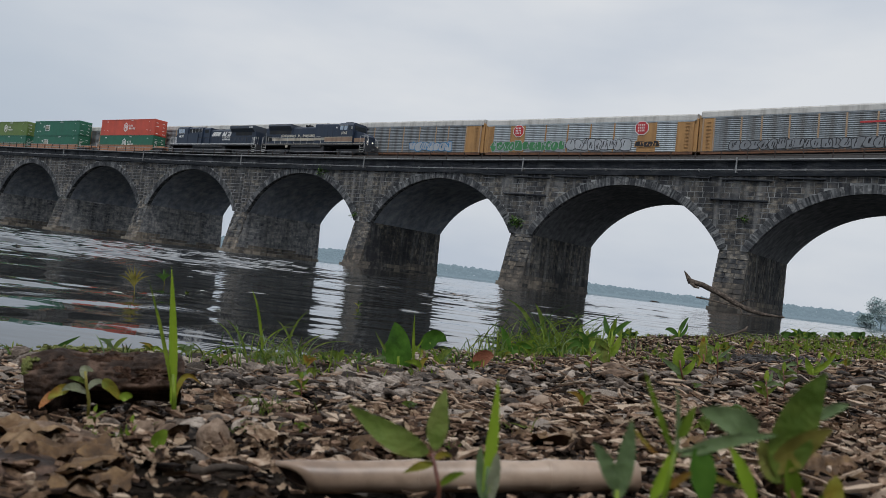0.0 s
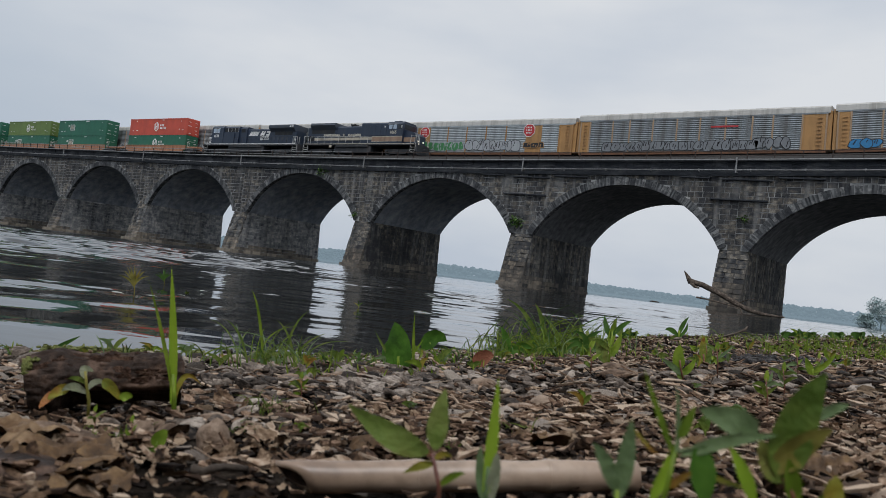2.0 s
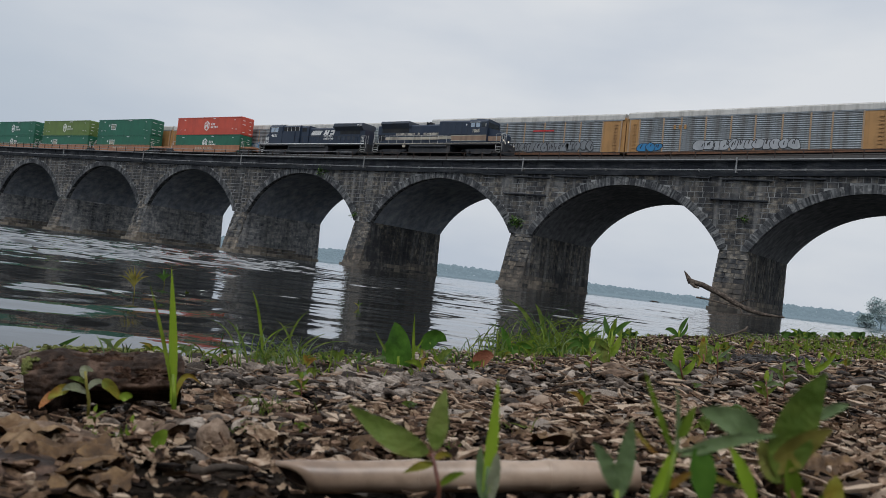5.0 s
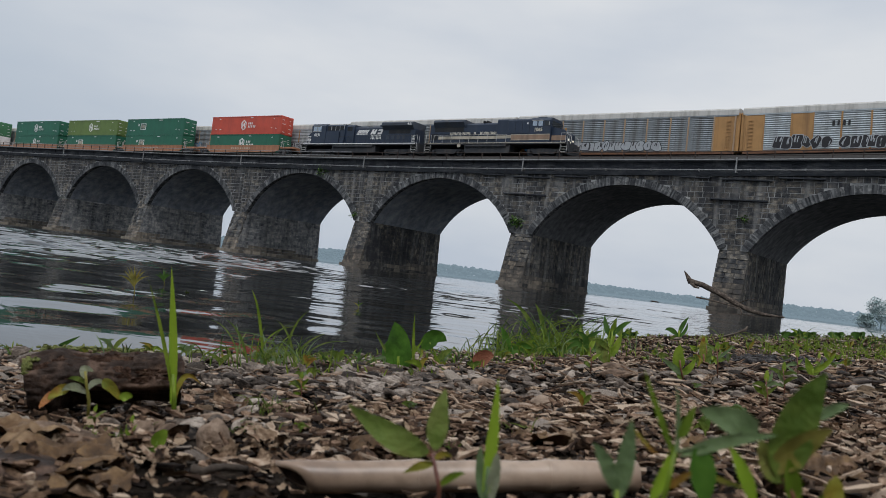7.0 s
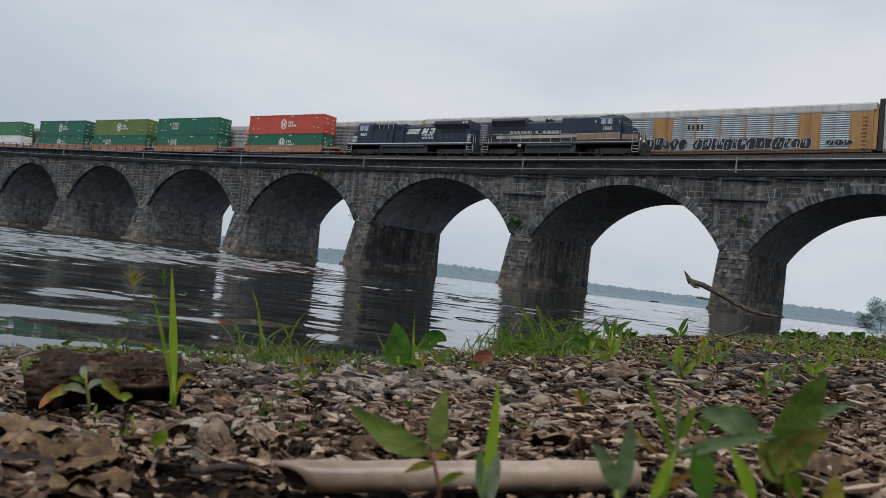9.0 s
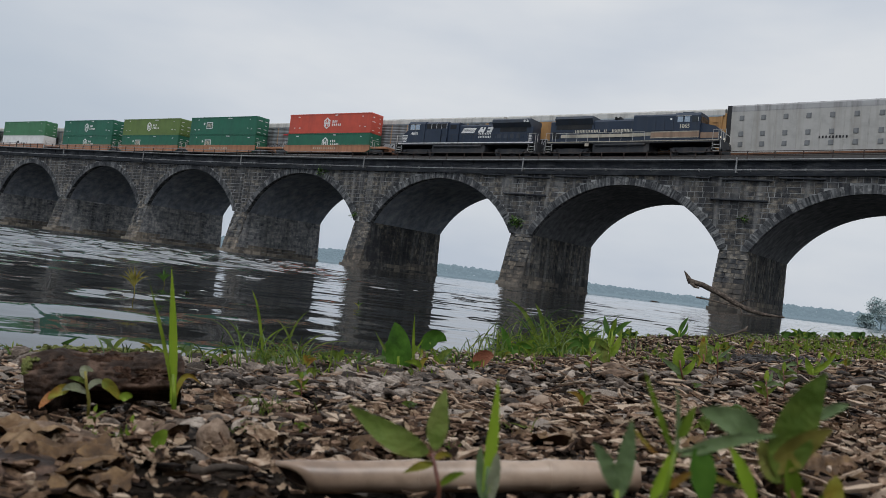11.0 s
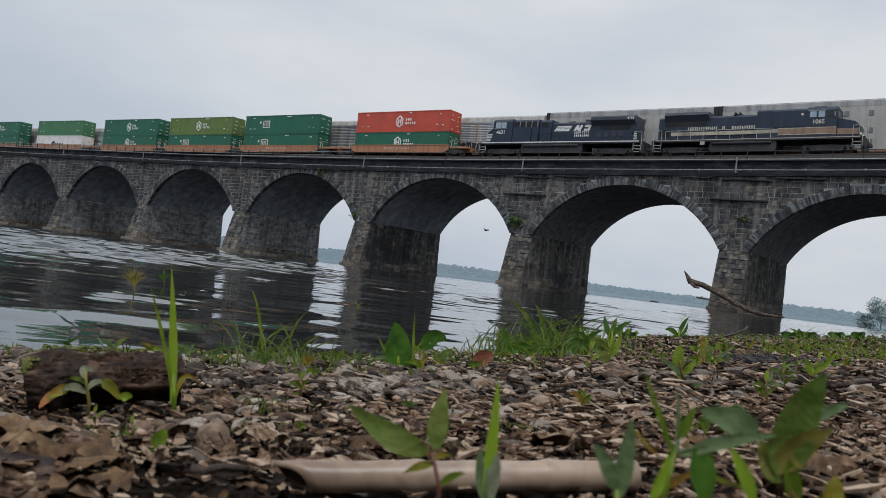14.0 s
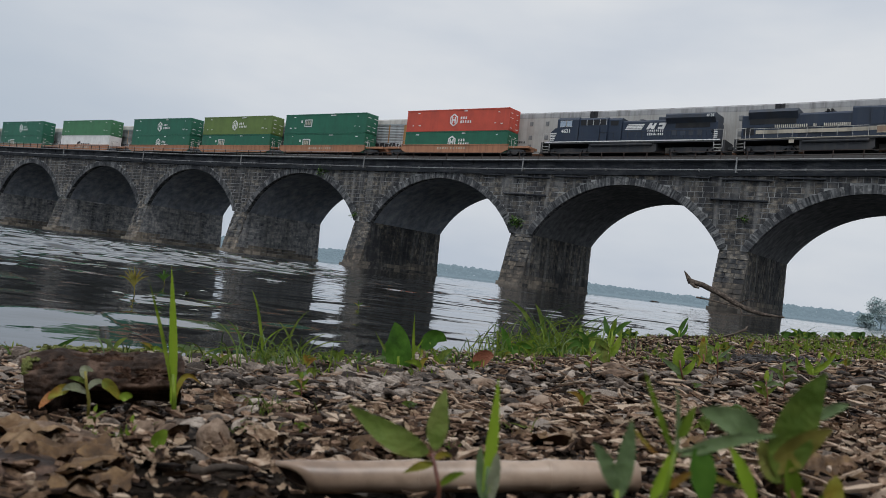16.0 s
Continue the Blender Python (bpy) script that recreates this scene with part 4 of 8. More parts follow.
def loco_rear_unit():
    """Cab towards the containers, radiator wings towards the leading unit."""
    e = tagged(new("diesel_locomotive"), "black six-axle diesel locomotive with white sill stripe, running backwards", "locomotive", "locomotives of the train")
    L = 22.3
    loco_base(e, L, (-4.6, 3.4), V_NEAR)
    boxes("sill_stripe", WHITE, e, [((-10.2, -1.515, 1.6), (10.2, -1.49, 1.71))], "white stripe along the sill")
    bm = bmesh.new()
    prism(bm, [(-9.9, 1.68), (-8.7, 1.68), (-8.7, 3.5), (-9.2, 3.45), (-9.75, 2.95)], -1.0, 1.0)
    part("nose", bm, NAVY, e)
    bm = bmesh.new()
    roofed(bm, -8.7, -6.0, 3.0, 1.68, 4.62, 0.32)
    cab = part("cab", bm, NAVY, e)
    boxes("cab_window", PANE_LIT, cab, [((-8.35, -1.52, 3.5), (-7.65, -1.49, 4.15))])
    boxes("cab_window", PANE_LIT, cab, [((-7.5, -1.52, 3.5), (-6.85, -1.49, 4.15))])
    boxes("window_frame", RODS, cab, [((-8.4, -1.53, 3.44), (-6.8, -1.5, 3.49)), ((-8.4, -1.53, 4.16), (-6.8, -1.5, 4.2)), ((-7.61, -1.53, 3.45), (-7.54, -1.5, 4.2))])
    boxes("windscreen", GLASS, cab, [((-8.72, -1.2, 3.6), (-8.69, 1.2, 4.25))])
    number("road_number", "4631", 0.62, WHITE, cab, -7.55, -1.515, 2.75)
    bm = bmesh.new()
    roofed(bm, -6.0, -2.5, 2.7, 1.68, 4.52, 0.25)
    box(bm, (-5.9, -1.5, 1.68), (-3.4, -1.3, 3.4))
    part("equipment_cabinet", bm, NAVY, e)
    for k in range(4):
        boxes("vent", GRILLE, e, [((-5.8 + k * 0.8, -1.372, 3.62), (-5.15 + k * 0.8, -1.345, 4.24))])
        boxes("vent_frame", RODS, e, [((-5.06 + k * 0.8, -1.39, 3.6), (-5.01 + k * 0.8, -1.36, 4.28))])
    bm = bmesh.new()
    roofed(bm, -2.5, -0.9, 2.3, 1.68, 4.45, 0.25)
    part("blower_housing", bm, NAVY, e)
    boxes("vent", GRILLE, e, [((-2.2, -1.17, 3.55), (-1.3, -1.14, 4.1))])
    bm = bmesh.new()
    roofed(bm, -0.9, 4.3, 1.95, 1.68, 4.12, 0.2)
    part("engine_hood", bm, NAVY, e)
    doors(e, -0.8, 4.2, 6, -0.98, 1.8, 2.9)
    boxes("exhaust_stack", NAVY_LIT, e, [((3.0, -0.4, 4.1), (3.9, 0.4, 4.55))], bevel=0.06)
    boxes("bell", GRILLE, e, [((0.9, -0.3, 4.1), (1.5, 0.1, 4.32))], bevel=0.05)
    bm = bmesh.new()
    roofed(bm, 4.3, 9.7, 2.1, 1.68, 3.75, 0.1)
    part("radiator_hood", bm, NAVY, e)
    bm = bmesh.new()
    prof = [(-1.05, 3.6), (1.05, 3.6), (1.5, 4.15), (1.5, 4.5), (1.3, 4.66), (-1.3, 4.66), (-1.5, 4.5), (-1.5, 4.15)]
    a = [bm.verts.new((4.2, y, z)) for y, z in prof]
    b = [bm.verts.new((9.5, y, z)) for y, z in prof]
    bm.faces.new(a[::-1])
    bm.faces.new(b)
    for i in range(8):
        bm.faces.new((a[i], a[(i + 1) % 8], b[(i + 1) % 8], b[i]))
    part("radiator_wing", bm, NAVY_LIT, e, "overhanging radiator wings")
    boxes("radiator_screen", GRILLE, e, [((5.2, -1.08, 3.1), (8.9, -1.045, 3.7))])
    doors(e, 4.6, 9.4, 6, -1.06, 1.8, 3.0)
    for k in range(4):
        boxes("hood_window", NAVY_LIT, e, [((4.9 + 0.9 * k, -1.12, 2.3), (5.4 + 0.9 * k, -1.08, 2.85))])
    number("road_number", "4631", 0.42, WHITE, e, 9.0, -1.515, 4.18)
    for k in range(5):
        boxes("end_stripe", WHITE, e, [((9.0 + 0.07 * k, -1.09, 2.75 - 0.2 * k), (9.75, -1.06, 2.86 - 0.2 * k))])
        boxes("end_stripe", WHITE, e, [((-9.85 + 0.02 * k, -1.03, 2.75 - 0.2 * k), (-9.0 - 0.06 * k, -1.0, 2.86 - 0.2 * k))])
    # emblem on the hood: slanted plates and two short lines of bars
    bm = bmesh.new()
    for k in range(4):
        ribbon(bm, [(-0.55 + 0.12 * k, 3.1 + 0.17 * k), (1.4 + 0.1 * k, 3.1 + 0.17 * k)], 0.13, -1.0)
    prism(bm, [(1.9, 3.05), (2.25, 3.05), (2.65, 3.75), (2.3, 3.75)], -1.0, -0.99)
    prism(bm, [(2.2, 3.4), (2.5, 3.05), (2.8, 3.05), (3.1, 3.75), (2.85, 3.75), (2.65, 3.4), (2.4, 3.75)], -1.004, -0.994)
    prism(bm, [(3.2, 3.05), (3.9, 3.05), (4.2, 3.75), (3.4, 3.75), (3.3, 3.5), (3.75, 3.5), (3.7, 3.3), (3.25, 3.3)], -1.0, -0.99)
    part("company_emblem", bm, WHITE, e, "slanted white emblem")
    for z in (2.72, 2.35):
        bars("company_lettering", WHITE, e, 2.1, 4.0, z, z + 0.26, 8, -1.02, rnd)
    handrail(e, -3.3, 9.9, -1.46, 1.7, 2.72, 1.5, UNDER)
    boxes("walkway_box", NAVY, e, [((-3.3, -1.45, 1.7), (-2.5, -1.2, 2.6))], bevel=0.03)
    return e


def loco_lead_unit():
    """Cab leading, in a heritage paint with a cream and buff band."""
    e = tagged(new("diesel_locomotive"), "black six-axle diesel locomotive with cream and buff side band, leading", "locomotive", "locomotives of the train")
    L = 22.9
    loco_base(e, L, (-4.4, 2.6), V_NEAR)
    boxes("sill_stripe", CREAM, e, [((-10.5, -1.515, 1.58), (10.5, -1.49, 1.66))], "thin pale sill stripe")
    bm = bmesh.new()
    roofed(bm, -10.4, -4.6, 2.2, 1.68, 4.2, 0.1)
    part("radiator_hood", bm, NAVY, e)
    bm = bmesh.new()
    prof = [(-1.1, 3.7), (1.1, 3.7), (1.52, 4.4), (1.35, 4.72), (-1.35, 4.72), (-1.52, 4.4)]
    a = [bm.verts.new((-9.7, y, z)) for y, z in prof]
    b = [bm.verts.new((-4.7, y, z)) for y, z in prof]
    bm.faces.new(a[::-1])
    bm.faces.new(b)
    for i in range(6):
        bm.faces.new((a[i], a[(i + 1) % 6], b[(i + 1) % 6], b[i]))
    part("radiator_wing", bm, NAVY_LIT, e, "flared radiator housing")
    boxes("radiator_screen", GRILLE, e, [((-9.6, -1.14, 3.2), (-4.9, -1.1, 3.85))])
    boxes("roof_fan", GRILLE, e, [((-8.6 + 1.5 * k, -0.6, 4.72), (-7.5 + 1.5 * k, 0.6, 4.84)) for k in range(2)], bevel=0.04)
    boxes("vent", GRILLE, e, [((-10.2, -1.13, 2.1), (-9.1, -1.09, 2.9))])
    bm = bmesh.new()
    roofed(bm, -4.6, 0.4, 2.0, 1.68, 4.3, 0.22)
    part("engine_hood", bm, NAVY, e)
    doors(e, -9.0, 0.3, 10, -1.12, 2.85, 3.15)
    boxes("exhaust_stack", GRILLE, e, [((-2.4, -0.4, 4.28), (-1.3, 0.4, 4.5)), ((-2.1, -0.9, 4.32), (-1.9, 0.2, 4.62)), ((-1.7, -0.7, 4.35), (-1.5, 0.3, 4.66))], bevel=0.03)
    bm = bmesh.new()
    roofed(bm, 0.4, 2.1, 2.5, 1.68, 4.66, 0.15)
    part("blower_housing", bm, NAVY, e)
    bm = bmesh.new()
    roofed(bm, 2.1, 5.4, 2.9, 1.68, 4.6, 0.2)
    part("equipment_cabinet", bm, NAVY, e)
    doors(e, 2.2, 5.3, 3, -1.46, 2.75, 4.2)
    boxes("cabinet_light", WHITE, e, [((4.9, -1.5, 3.9), (5.1, -1.46, 4.1))])
    bm = bmesh.new()
    roofed(bm, 5.4, 8.3, 3.05, 1.68, 4.72, 0.35)
    cab = part("cab", bm, NAVY, e)
    for x in (5.75, 6.55, 7.4):
        boxes("cab_window", PANE_LIT if x < 7 else GLASS, cab, [((x, -1.545, 3.65), (x + 0.62, -1.515, 4.25))])
    boxes("window_hood", RODS, cab, [((5.6, -1.6, 4.28), (7.3, -1.5, 4.34))])
    boxes("cab_roof_unit", NAVY_LIT, cab, [((5.9, -0.7, 4.7), (7.2, 0.7, 4.95))], bevel=0.06)
    boxes("windscreen", GLASS, cab, [((8.29, -1.2, 3.7), (8.33, 1.2, 4.35))])
    number("road_number", "1065", 0.6, GOLD, cab, 6.6, -1.545, 3.0)
    bm = bmesh.new()
    prism(bm, [(8.3, 1.68), (10.4, 1.68), (10.4, 2.85), (9.9, 3.25), (8.3, 3.6)][::-1], -1.05, 1.05)
    nose_part = part("nose", bm, NAVY, e)
    boxes("headlight", LAMP, nose_part, [((10.42, -0.7, 2.0), (10.46, -0.45, 2.2))])
    boxes("headlight", LAMP, nose_part, [((10.42, 0.45, 2.0), (10.46, 0.7, 2.2))])
    # the side band
    boxes("side_band", CREAM, e, [((-8.9, -1.15, 2.2), (0.4, -1.1, 2.58)), ((0.4, -1.28, 2.2), (2.1, -1.24, 2.58)), ((2.1, -1.48, 2.2), (2.7, -1.44, 2.58))], "cream side band")
    boxes("side_band", BUFF, e, [((2.72, -1.475, 1.95), (5.4, -1.44, 2.62)), ((5.4, -1.55, 1.95), (8.3, -1.52, 2.62)), ((8.3, -1.08, 1.95), (10.3, -1.04, 2.55))], "buff side band")
    boxes("band_line", CREAM, e, [((2.7, -1.485, 2.57), (5.4, -1.46, 2.65)), ((5.4, -1.56, 2.57), (8.3, -1.53, 2.65)), ((2.7, -1.485, 1.92), (5.4, -1.46, 1.99)), ((5.4, -1.56, 1.92), (8.3, -1.53, 1.99))])
    bars("company_lettering", GOLD, e, -7.0, -3.7, 2.8, 3.1, 16, -1.155, rnd, "gilt company lettering")
    bars("company_lettering", GOLD, e, -3.2, -2.8, 2.8, 3.1, 2, -1.155, rnd)
    bars("company_lettering", GOLD, e, -2.2, 0.35, 2.8, 3.1, 14, -1.155, rnd)
    # nose rails, brake wheel box and cab steps
    for yy in (-1.0, 1.0):
        bm = bmesh.new()
        tube(bm, [(8.6, yy, 1.7), (8.6, yy, 2.9), (10.5, yy, 2.75), (11.0, yy, 2.4), (11.0, yy, 1.5)], 0.03, 6)
        part("nose_rail", bm, RODS, e)
    boxes("plough", UNDER, e, [((10.75, -1.45, 0.12), (11.05, 1.45, 0.75))], bevel=0.08)
    boxes("mirror", RODS, cab, [((8.1, -1.7, 3.7), (8.16, -1.55, 4.1))])
    boxes("horn", RODS, cab, [((6.4, -0.25, 4.95), (7.0, -0.1, 5.05)), ((6.5, 0.1, 4.95), (7.1, 0.25, 5.05))])
    handrail(e, -9.4, 2.0, -1.47, 1.7, 2.68, 1.35)
    handrail(e, 10.4, 11.2, -1.3, 1.6, 2.8, 0.4)
    boxes("ditch_light", LAMP, e, [((10.95, -1.15, 1.5), (11.0, -0.95, 1.68))])
    boxes("ditch_light", LAMP, e, [((10.95, 0.95, 1.5), (11.0, 1.15, 1.68))])
    boxes("plate", CREAM, e, [((-5.4, -1.53, 1.1), (-4.9, -1.5, 1.45))])
    return e


rear_unit, lead_unit = loco_rear_unit(), loco_lead_unit()
rear_unit.scale, lead_unit.scale = (1.03, 1, 1), (0.975, 1, 1)
run(rear_unit, LOCO_B, TRACK_NEAR, V_NEAR)
run(lead_unit, LOCO_A, TRACK_NEAR, V_NEAR)


# ---- autoracks ----
def screen_mesh(w, h, mat):
    """A corrugated side screen."""
    v, f = [], []
    n = max(6, int(h / 0.22))
    for i in range(2 * n + 1):
        z = h * i / (2 * n)
        y = -0.06 if i % 2 else 0.0
        v += [(0, y, z), (w, y, z)]
        if i:
            f.append((2 * i - 2, 2 * i - 1, 2 * i + 1, 2 * i))
    me = bpy.data.meshes.new("side_screen")
    me.from_pydata(v, [], f)
    me.materials.append(mat)
    return me


def rack_roof(e, L, zs, top, mat, ribs=0):
    bm = bmesh.new()
    prof = [(-1.5, zs), (-1.5, zs + 0.12), (-1.45, zs + (top - zs) * 0.7), (-1.22, top - 0.06), (-0.5, top), (0.5, top), (1.22, top - 0.06), (1.45, zs + (top - zs) * 0.7), (1.5, zs + 0.12), (1.5, zs)]
    prev = None
    n = max(2, ribs)
    for i in range(n + 1):
        x = -L / 2 + L * i / n
        cur = [bm.verts.new((x, y, z)) for y, z in prof]
        if prev:
            for j in range(len(prof) - 1):
                bm.faces.new((prev[j], prev[j + 1], cur[j + 1], cur[j]))
        else:
            bm.faces.new(cur)
        prev = cur
    bm.faces.new(prev[::-1])
    roof = part("roof", bm, mat, e, "pale ribbed steel roof")
    if ribs:
        me = bpy.data.meshes.new("roof_rib")
        bm = bmesh.new()
        pr = None
        for x in (-0.03, 0.03):
            cur = [bm.verts.new((x, y * 1.012, z + 0.015)) for y, z in prof]
            if pr:
                for j in range(len(prof) - 1):
                    bm.faces.new((pr[j], pr[j + 1], cur[j + 1], cur[j]))
            pr = cur
        bm.to_mesh(me)
        bm.free()
        me.materials.append(mat)
        for i in range(1, ribs):
            shared("roof_rib", me, roof, Matrix.Translation((-L / 2 + L * i / ribs, 0, 0)))


def autorack(L, top, layout, screen, frame_mat, label, marks, rnd):
    """layout: runs of (kind, share); s is a screen, t a painted plate."""
    e = tagged(new("autorack"), label, "railway wagon", "closed autoracks")
    z0, z1 = 1.12, top - 0.95
    h = L / 2
    boxes("core", UNDER, e, [((-h + 0.3, -1.38, 0.95), (h - 0.3, 1.38, z1))])
    boxes("side_sill", SILL, e, [((-h, -1.52, 0.82), (h, -1.36, 1.14)), ((-h, 1.36, 0.82), (h, 1.52, 1.14))])
    boxes("top_rail", screen, e, [((-h, -1.53, z1 - 0.02), (h, -1.38, z1 + 0.14)), ((-h, 1.38, z1 - 0.02), (h, 1.53, z1 + 0.14))])
    rack_roof(e, L + 0.4, z1 + 0.1, top, ROOF, 30)
    total = sum(w for _, w in layout)
    x = -h
    post = bpy.data.meshes.new("side_post")
    bm = bmesh.new()
    box(bm, (-0.09, -1.545, z0), (0.09, -1.4, z1), 0.02)
    bm.to_mesh(post)
    bm.free()
    post.materials.append(POST if screen is GREYSCREEN else frame_mat)
    rung = bpy.data.meshes.new("ladder_rung")
    bm = bmesh.new()
    box(bm, (-0.25, -1.58, 0), (0.25, -1.53, 0.05))
    bm.to_mesh(rung)
    bm.free()
    rung.materials.append(frame_mat)
    cache = {}
    for kind, w in layout:
        w = w / total * L
        if kind == "s":
            key = round(w, 3)
            if key not in cache:
                cache[key] = screen_mesh(w - 0.16, z1 - z0 - 0.02, screen)
            shared("side_screen", cache[key], e, Matrix.Translation((x + 0.08, -1.46, z0 + 0.01)))
        else:
            boxes("side_plate", frame_mat, e, [((x + 0.02, -1.5, z0), (x + w - 0.02, -1.4, z1))], bevel=0.02)
        shared("side_post", post, e, Matrix.Translation((x + (0.09 if x == -h else 0), 0, 0)))
        x += w
    shared("side_post", post, e, Matrix.Translation((h - 0.09, 0, 0)))
    for s in (-1, 1):
        xa, xb = sorted((s * (h + 0.4), s * (h - 0.35)))
        boxes("end_door", frame_mat, e, [((xa, -1.35, 1.1), (xb, -0.03, top - 0.6)), ((xa, 0.03, 1.1), (xb, 1.35, top - 0.6))], bevel=0.04)
        for k in range(9):
            shared("ladder_rung", rung, e, Matrix.Translation((s * (h - 0.75), 0, 1.2 + 0.4 * k)))
        boxes("draft_gear", UNDER, e, [((min(s * h, s * (h + 0.62)), -0.2, 0.7), (max(s * h, s * (h + 0.62)), 0.2, 1.05))])
        truck(e, s * (h - 3.2), 2, 1.75, WHEEL_SMALL, 0.44)
    for m in marks:
        if m[0] == "octagon":
            _, cx, cz, r = m
            for rr, mt, y, nm in ((r, WHITE, -1.552, "emblem_rim"), (r * 0.9, SIGNRED, -1.56, "emblem")):
                bm = bmesh.new()
                prism(bm, [(cx + rr * math.cos(radians(22.5 + 45 * k)), cz + rr * math.sin(radians(22.5 + 45 * k))) for k in range(8)], y, y + 0.01)
                part(nm, bm, mt, e, "red octagonal emblem" if mt is SIGNRED else "")
            for k in range(3):
                bars("emblem_lettering", WHITE, e, cx - r * 0.5, cx + r * 0.5, cz + r * (0.3 - 0.38 * k), cz + r * (0.52 - 0.38 * k), 4, -1.566, rnd)
        elif m[0] == "scrawl":
            _, xa, xb, za, zb, fill, line = m
            graffiti(e, xa, xb, za, zb, fill, line, rnd, -1.555)
        elif m[0] == "bars":
            _, xa, xb, za, zb, n, mt = m
            bars("company_lettering", mt, e, xa, xb, za, zb, n, -1.552, rnd)
        elif m[0] == "plate":
            _, xa, xb, za, zb, mt = m
            boxes("faded_patch", mt, e, [((xa, -1.556, za), (xb, -1.55, zb))])
    return e


def boxcar(L, top, rnd):
    e = tagged(new("covered_car"), "bone-white high covered rail car with square vents and grey roof", "railway wagon", "white covered cars")
    h = L / 2
    z1 = top - 0.85
    bm = bmesh.new()
    box(bm, (-h, -1.5, 0.85), (h, 1.5, z1))
    part("body", bm, BONE, e)
    rib = bpy.data.meshes.new("side_rib")
    bm = bmesh.new()
    box(bm, (-0.04, -1.53, 0.9), (0.04, -1.49, z1))
    bm.to_mesh(rib)
    bm.free()
    rib.materials.append(BONE)
    for i in range(10):
        shared("side_rib", rib, e, Matrix.Translation((-h + 0.05 + (L - 0.1) * i / 9, 0, 0)))
    rack_roof(e, L, z1 + 0.002, top, GREYROOF, 16)
    me = bpy.data.meshes.new("square_vent")
    bm = bmesh.new()
    box(bm, (-0.25, -1.545, -0.27), (0.25, -1.49, 0.27), 0.02)
    bm.to_mesh(me)
    bm.free()
    me.materials.append(paint("grey_vent", (0.2, 0.21, 0.215)))
    for z in (4.75, 3.0, 1.85):
        for i in range(9):
            shared("square_vent", me, e, Matrix.Translation((-h + L * (i + 0.5) / 9, 0, z)))
    bars("reporting_mark", SPRAY_BLACK, e, -1.2, 1.7, 2.3, 2.55, 9, -1.525, rnd)
    for s in (-1, 1):
        # black block added at each end to stand for the dark gap between cars
        boxes("end_bellows", SPRAY_BLACK, e, [((min(s * h, s * (h + 0.5)), -1.42, 0.9), (max(s * h, s * (h + 0.5)), 1.42, top - 0.12))], "black block added to fill the gap between cars")
        boxes("draft_gear", UNDER, e, [((min(s * h, s * (h + 0.5)), -0.2, 0.7), (max(s * h, s * (h + 0.5)), 0.2, 0.9))])
        truck(e, s * (h - 2.4), 2, 1.75, WHEEL_SMALL, 0.44)
    boxes("side_sill", SILL, e, [((-h, -1.52, 0.72), (h, -1.4, 0.92))])
    return e


GREY_LAY = [("t", 1.3)] + [("s", w) for w in (2.9, 2.1, 2.8, 2.8, 2.6, 2.8, 2.8, 2.1, 2.9)] + [("t", 2.4)]
BRIGHT_LAY = [("t", 1.0), ("s", 2.7), ("t", 2.0), ("s", 3.1), ("s", 3.1), ("s", 3.1), ("s", 3.1), ("s", 3.1), ("t", 2.1), ("s", 2.6), ("t", 1.9)]
ONE_LAY = [("t", 2.3), ("s", 3.2), ("t", 2.4), ("s", 3.1), ("s", 3.1), ("s", 3.1), ("s", 3.1), ("s", 3.1), ("t", 2.3), ("s", 3.3), ("t", 2.3)]
JOINTS = [-203, -174.4, -145.9, -117.3, -88.8, -60.24, -31.7, -2.75, 25.6, 54.2, 75.8, 97.4, 119]
GREY_LABEL = "weathered grey-screened autorack with ochre posts and pale roof"
SPEC = {
    -88.8: (GREY_LAY, GREYSCREEN, GREY_LABEL, [("scrawl", 2.0, 9.5, 1.3, 2.6, SPRAY_GREY, SPRAY_BLUE)], 5.65),
    -60.24: (BRIGHT_LAY, SILVER, "silver-screened autorack with ochre plates and red octagon emblems", [
        ("octagon", -9.0, 3.9, 0.85), ("octagon", 7.6, 3.95, 0.9), ("scrawl", -13.0, -2.2, 1.3, 2.6, SPRAY_GREEN, SPRAY_GREY),
        ("scrawl", -2.0, 6.2, 1.3, 2.75, SPRAY_GREY, SPRAY_BLACK), ("scrawl", 7.0, 9.4, 1.7, 2.4, SPRAY_BLACK, TAN)], 5.55),
    -31.7: (GREY_LAY, GREYSCREEN, GREY_LABEL, [("scrawl", -10.8, 6.5, 1.2, 2.35, SPRAY_DULL, SPRAY_BLACK), ("scrawl", 6.8, 10.2, 1.3, 2.6, SPRAY_DULL, SPRAY_BLACK),
                                              ("plate", 2.0, 5.0, 3.75, 3.95, SIGNRED)], 5.85),
    -2.75: (GREY_LAY, GREYSCREEN, GREY_LABEL, [("scrawl", -12.4, -9.6, 1.2, 2.2, SPRAY_BLUE, SPRAY_BLACK), ("scrawl", -5.8, 5.5, 1.2, 2.4, SPRAY_GREY, UNDER),
                                              ("bars", -8.3, -6.5, 3.7, 4.2, 3, TAN)], 5.98),
    25.6: (ONE_LAY, SILVER, "silver-screened autorack with broad ochre plates and black scrawl", [
        ("scrawl", -10.6, -5.4, 1.2, 2.7, SPRAY_BLACK, SPRAY_GREY), ("scrawl", -4.2, 8.0, 1.2, 2.5, SPRAY_BLACK, SPRAY_GREY), ("bars", -5.0, -3.0, 3.6, 4.1, 4, SPRAY_BLACK),
        ("scrawl", 9.6, 12.2, 1.5, 2.2, SPRAY_BLACK, SILVER)], 6.0),
}
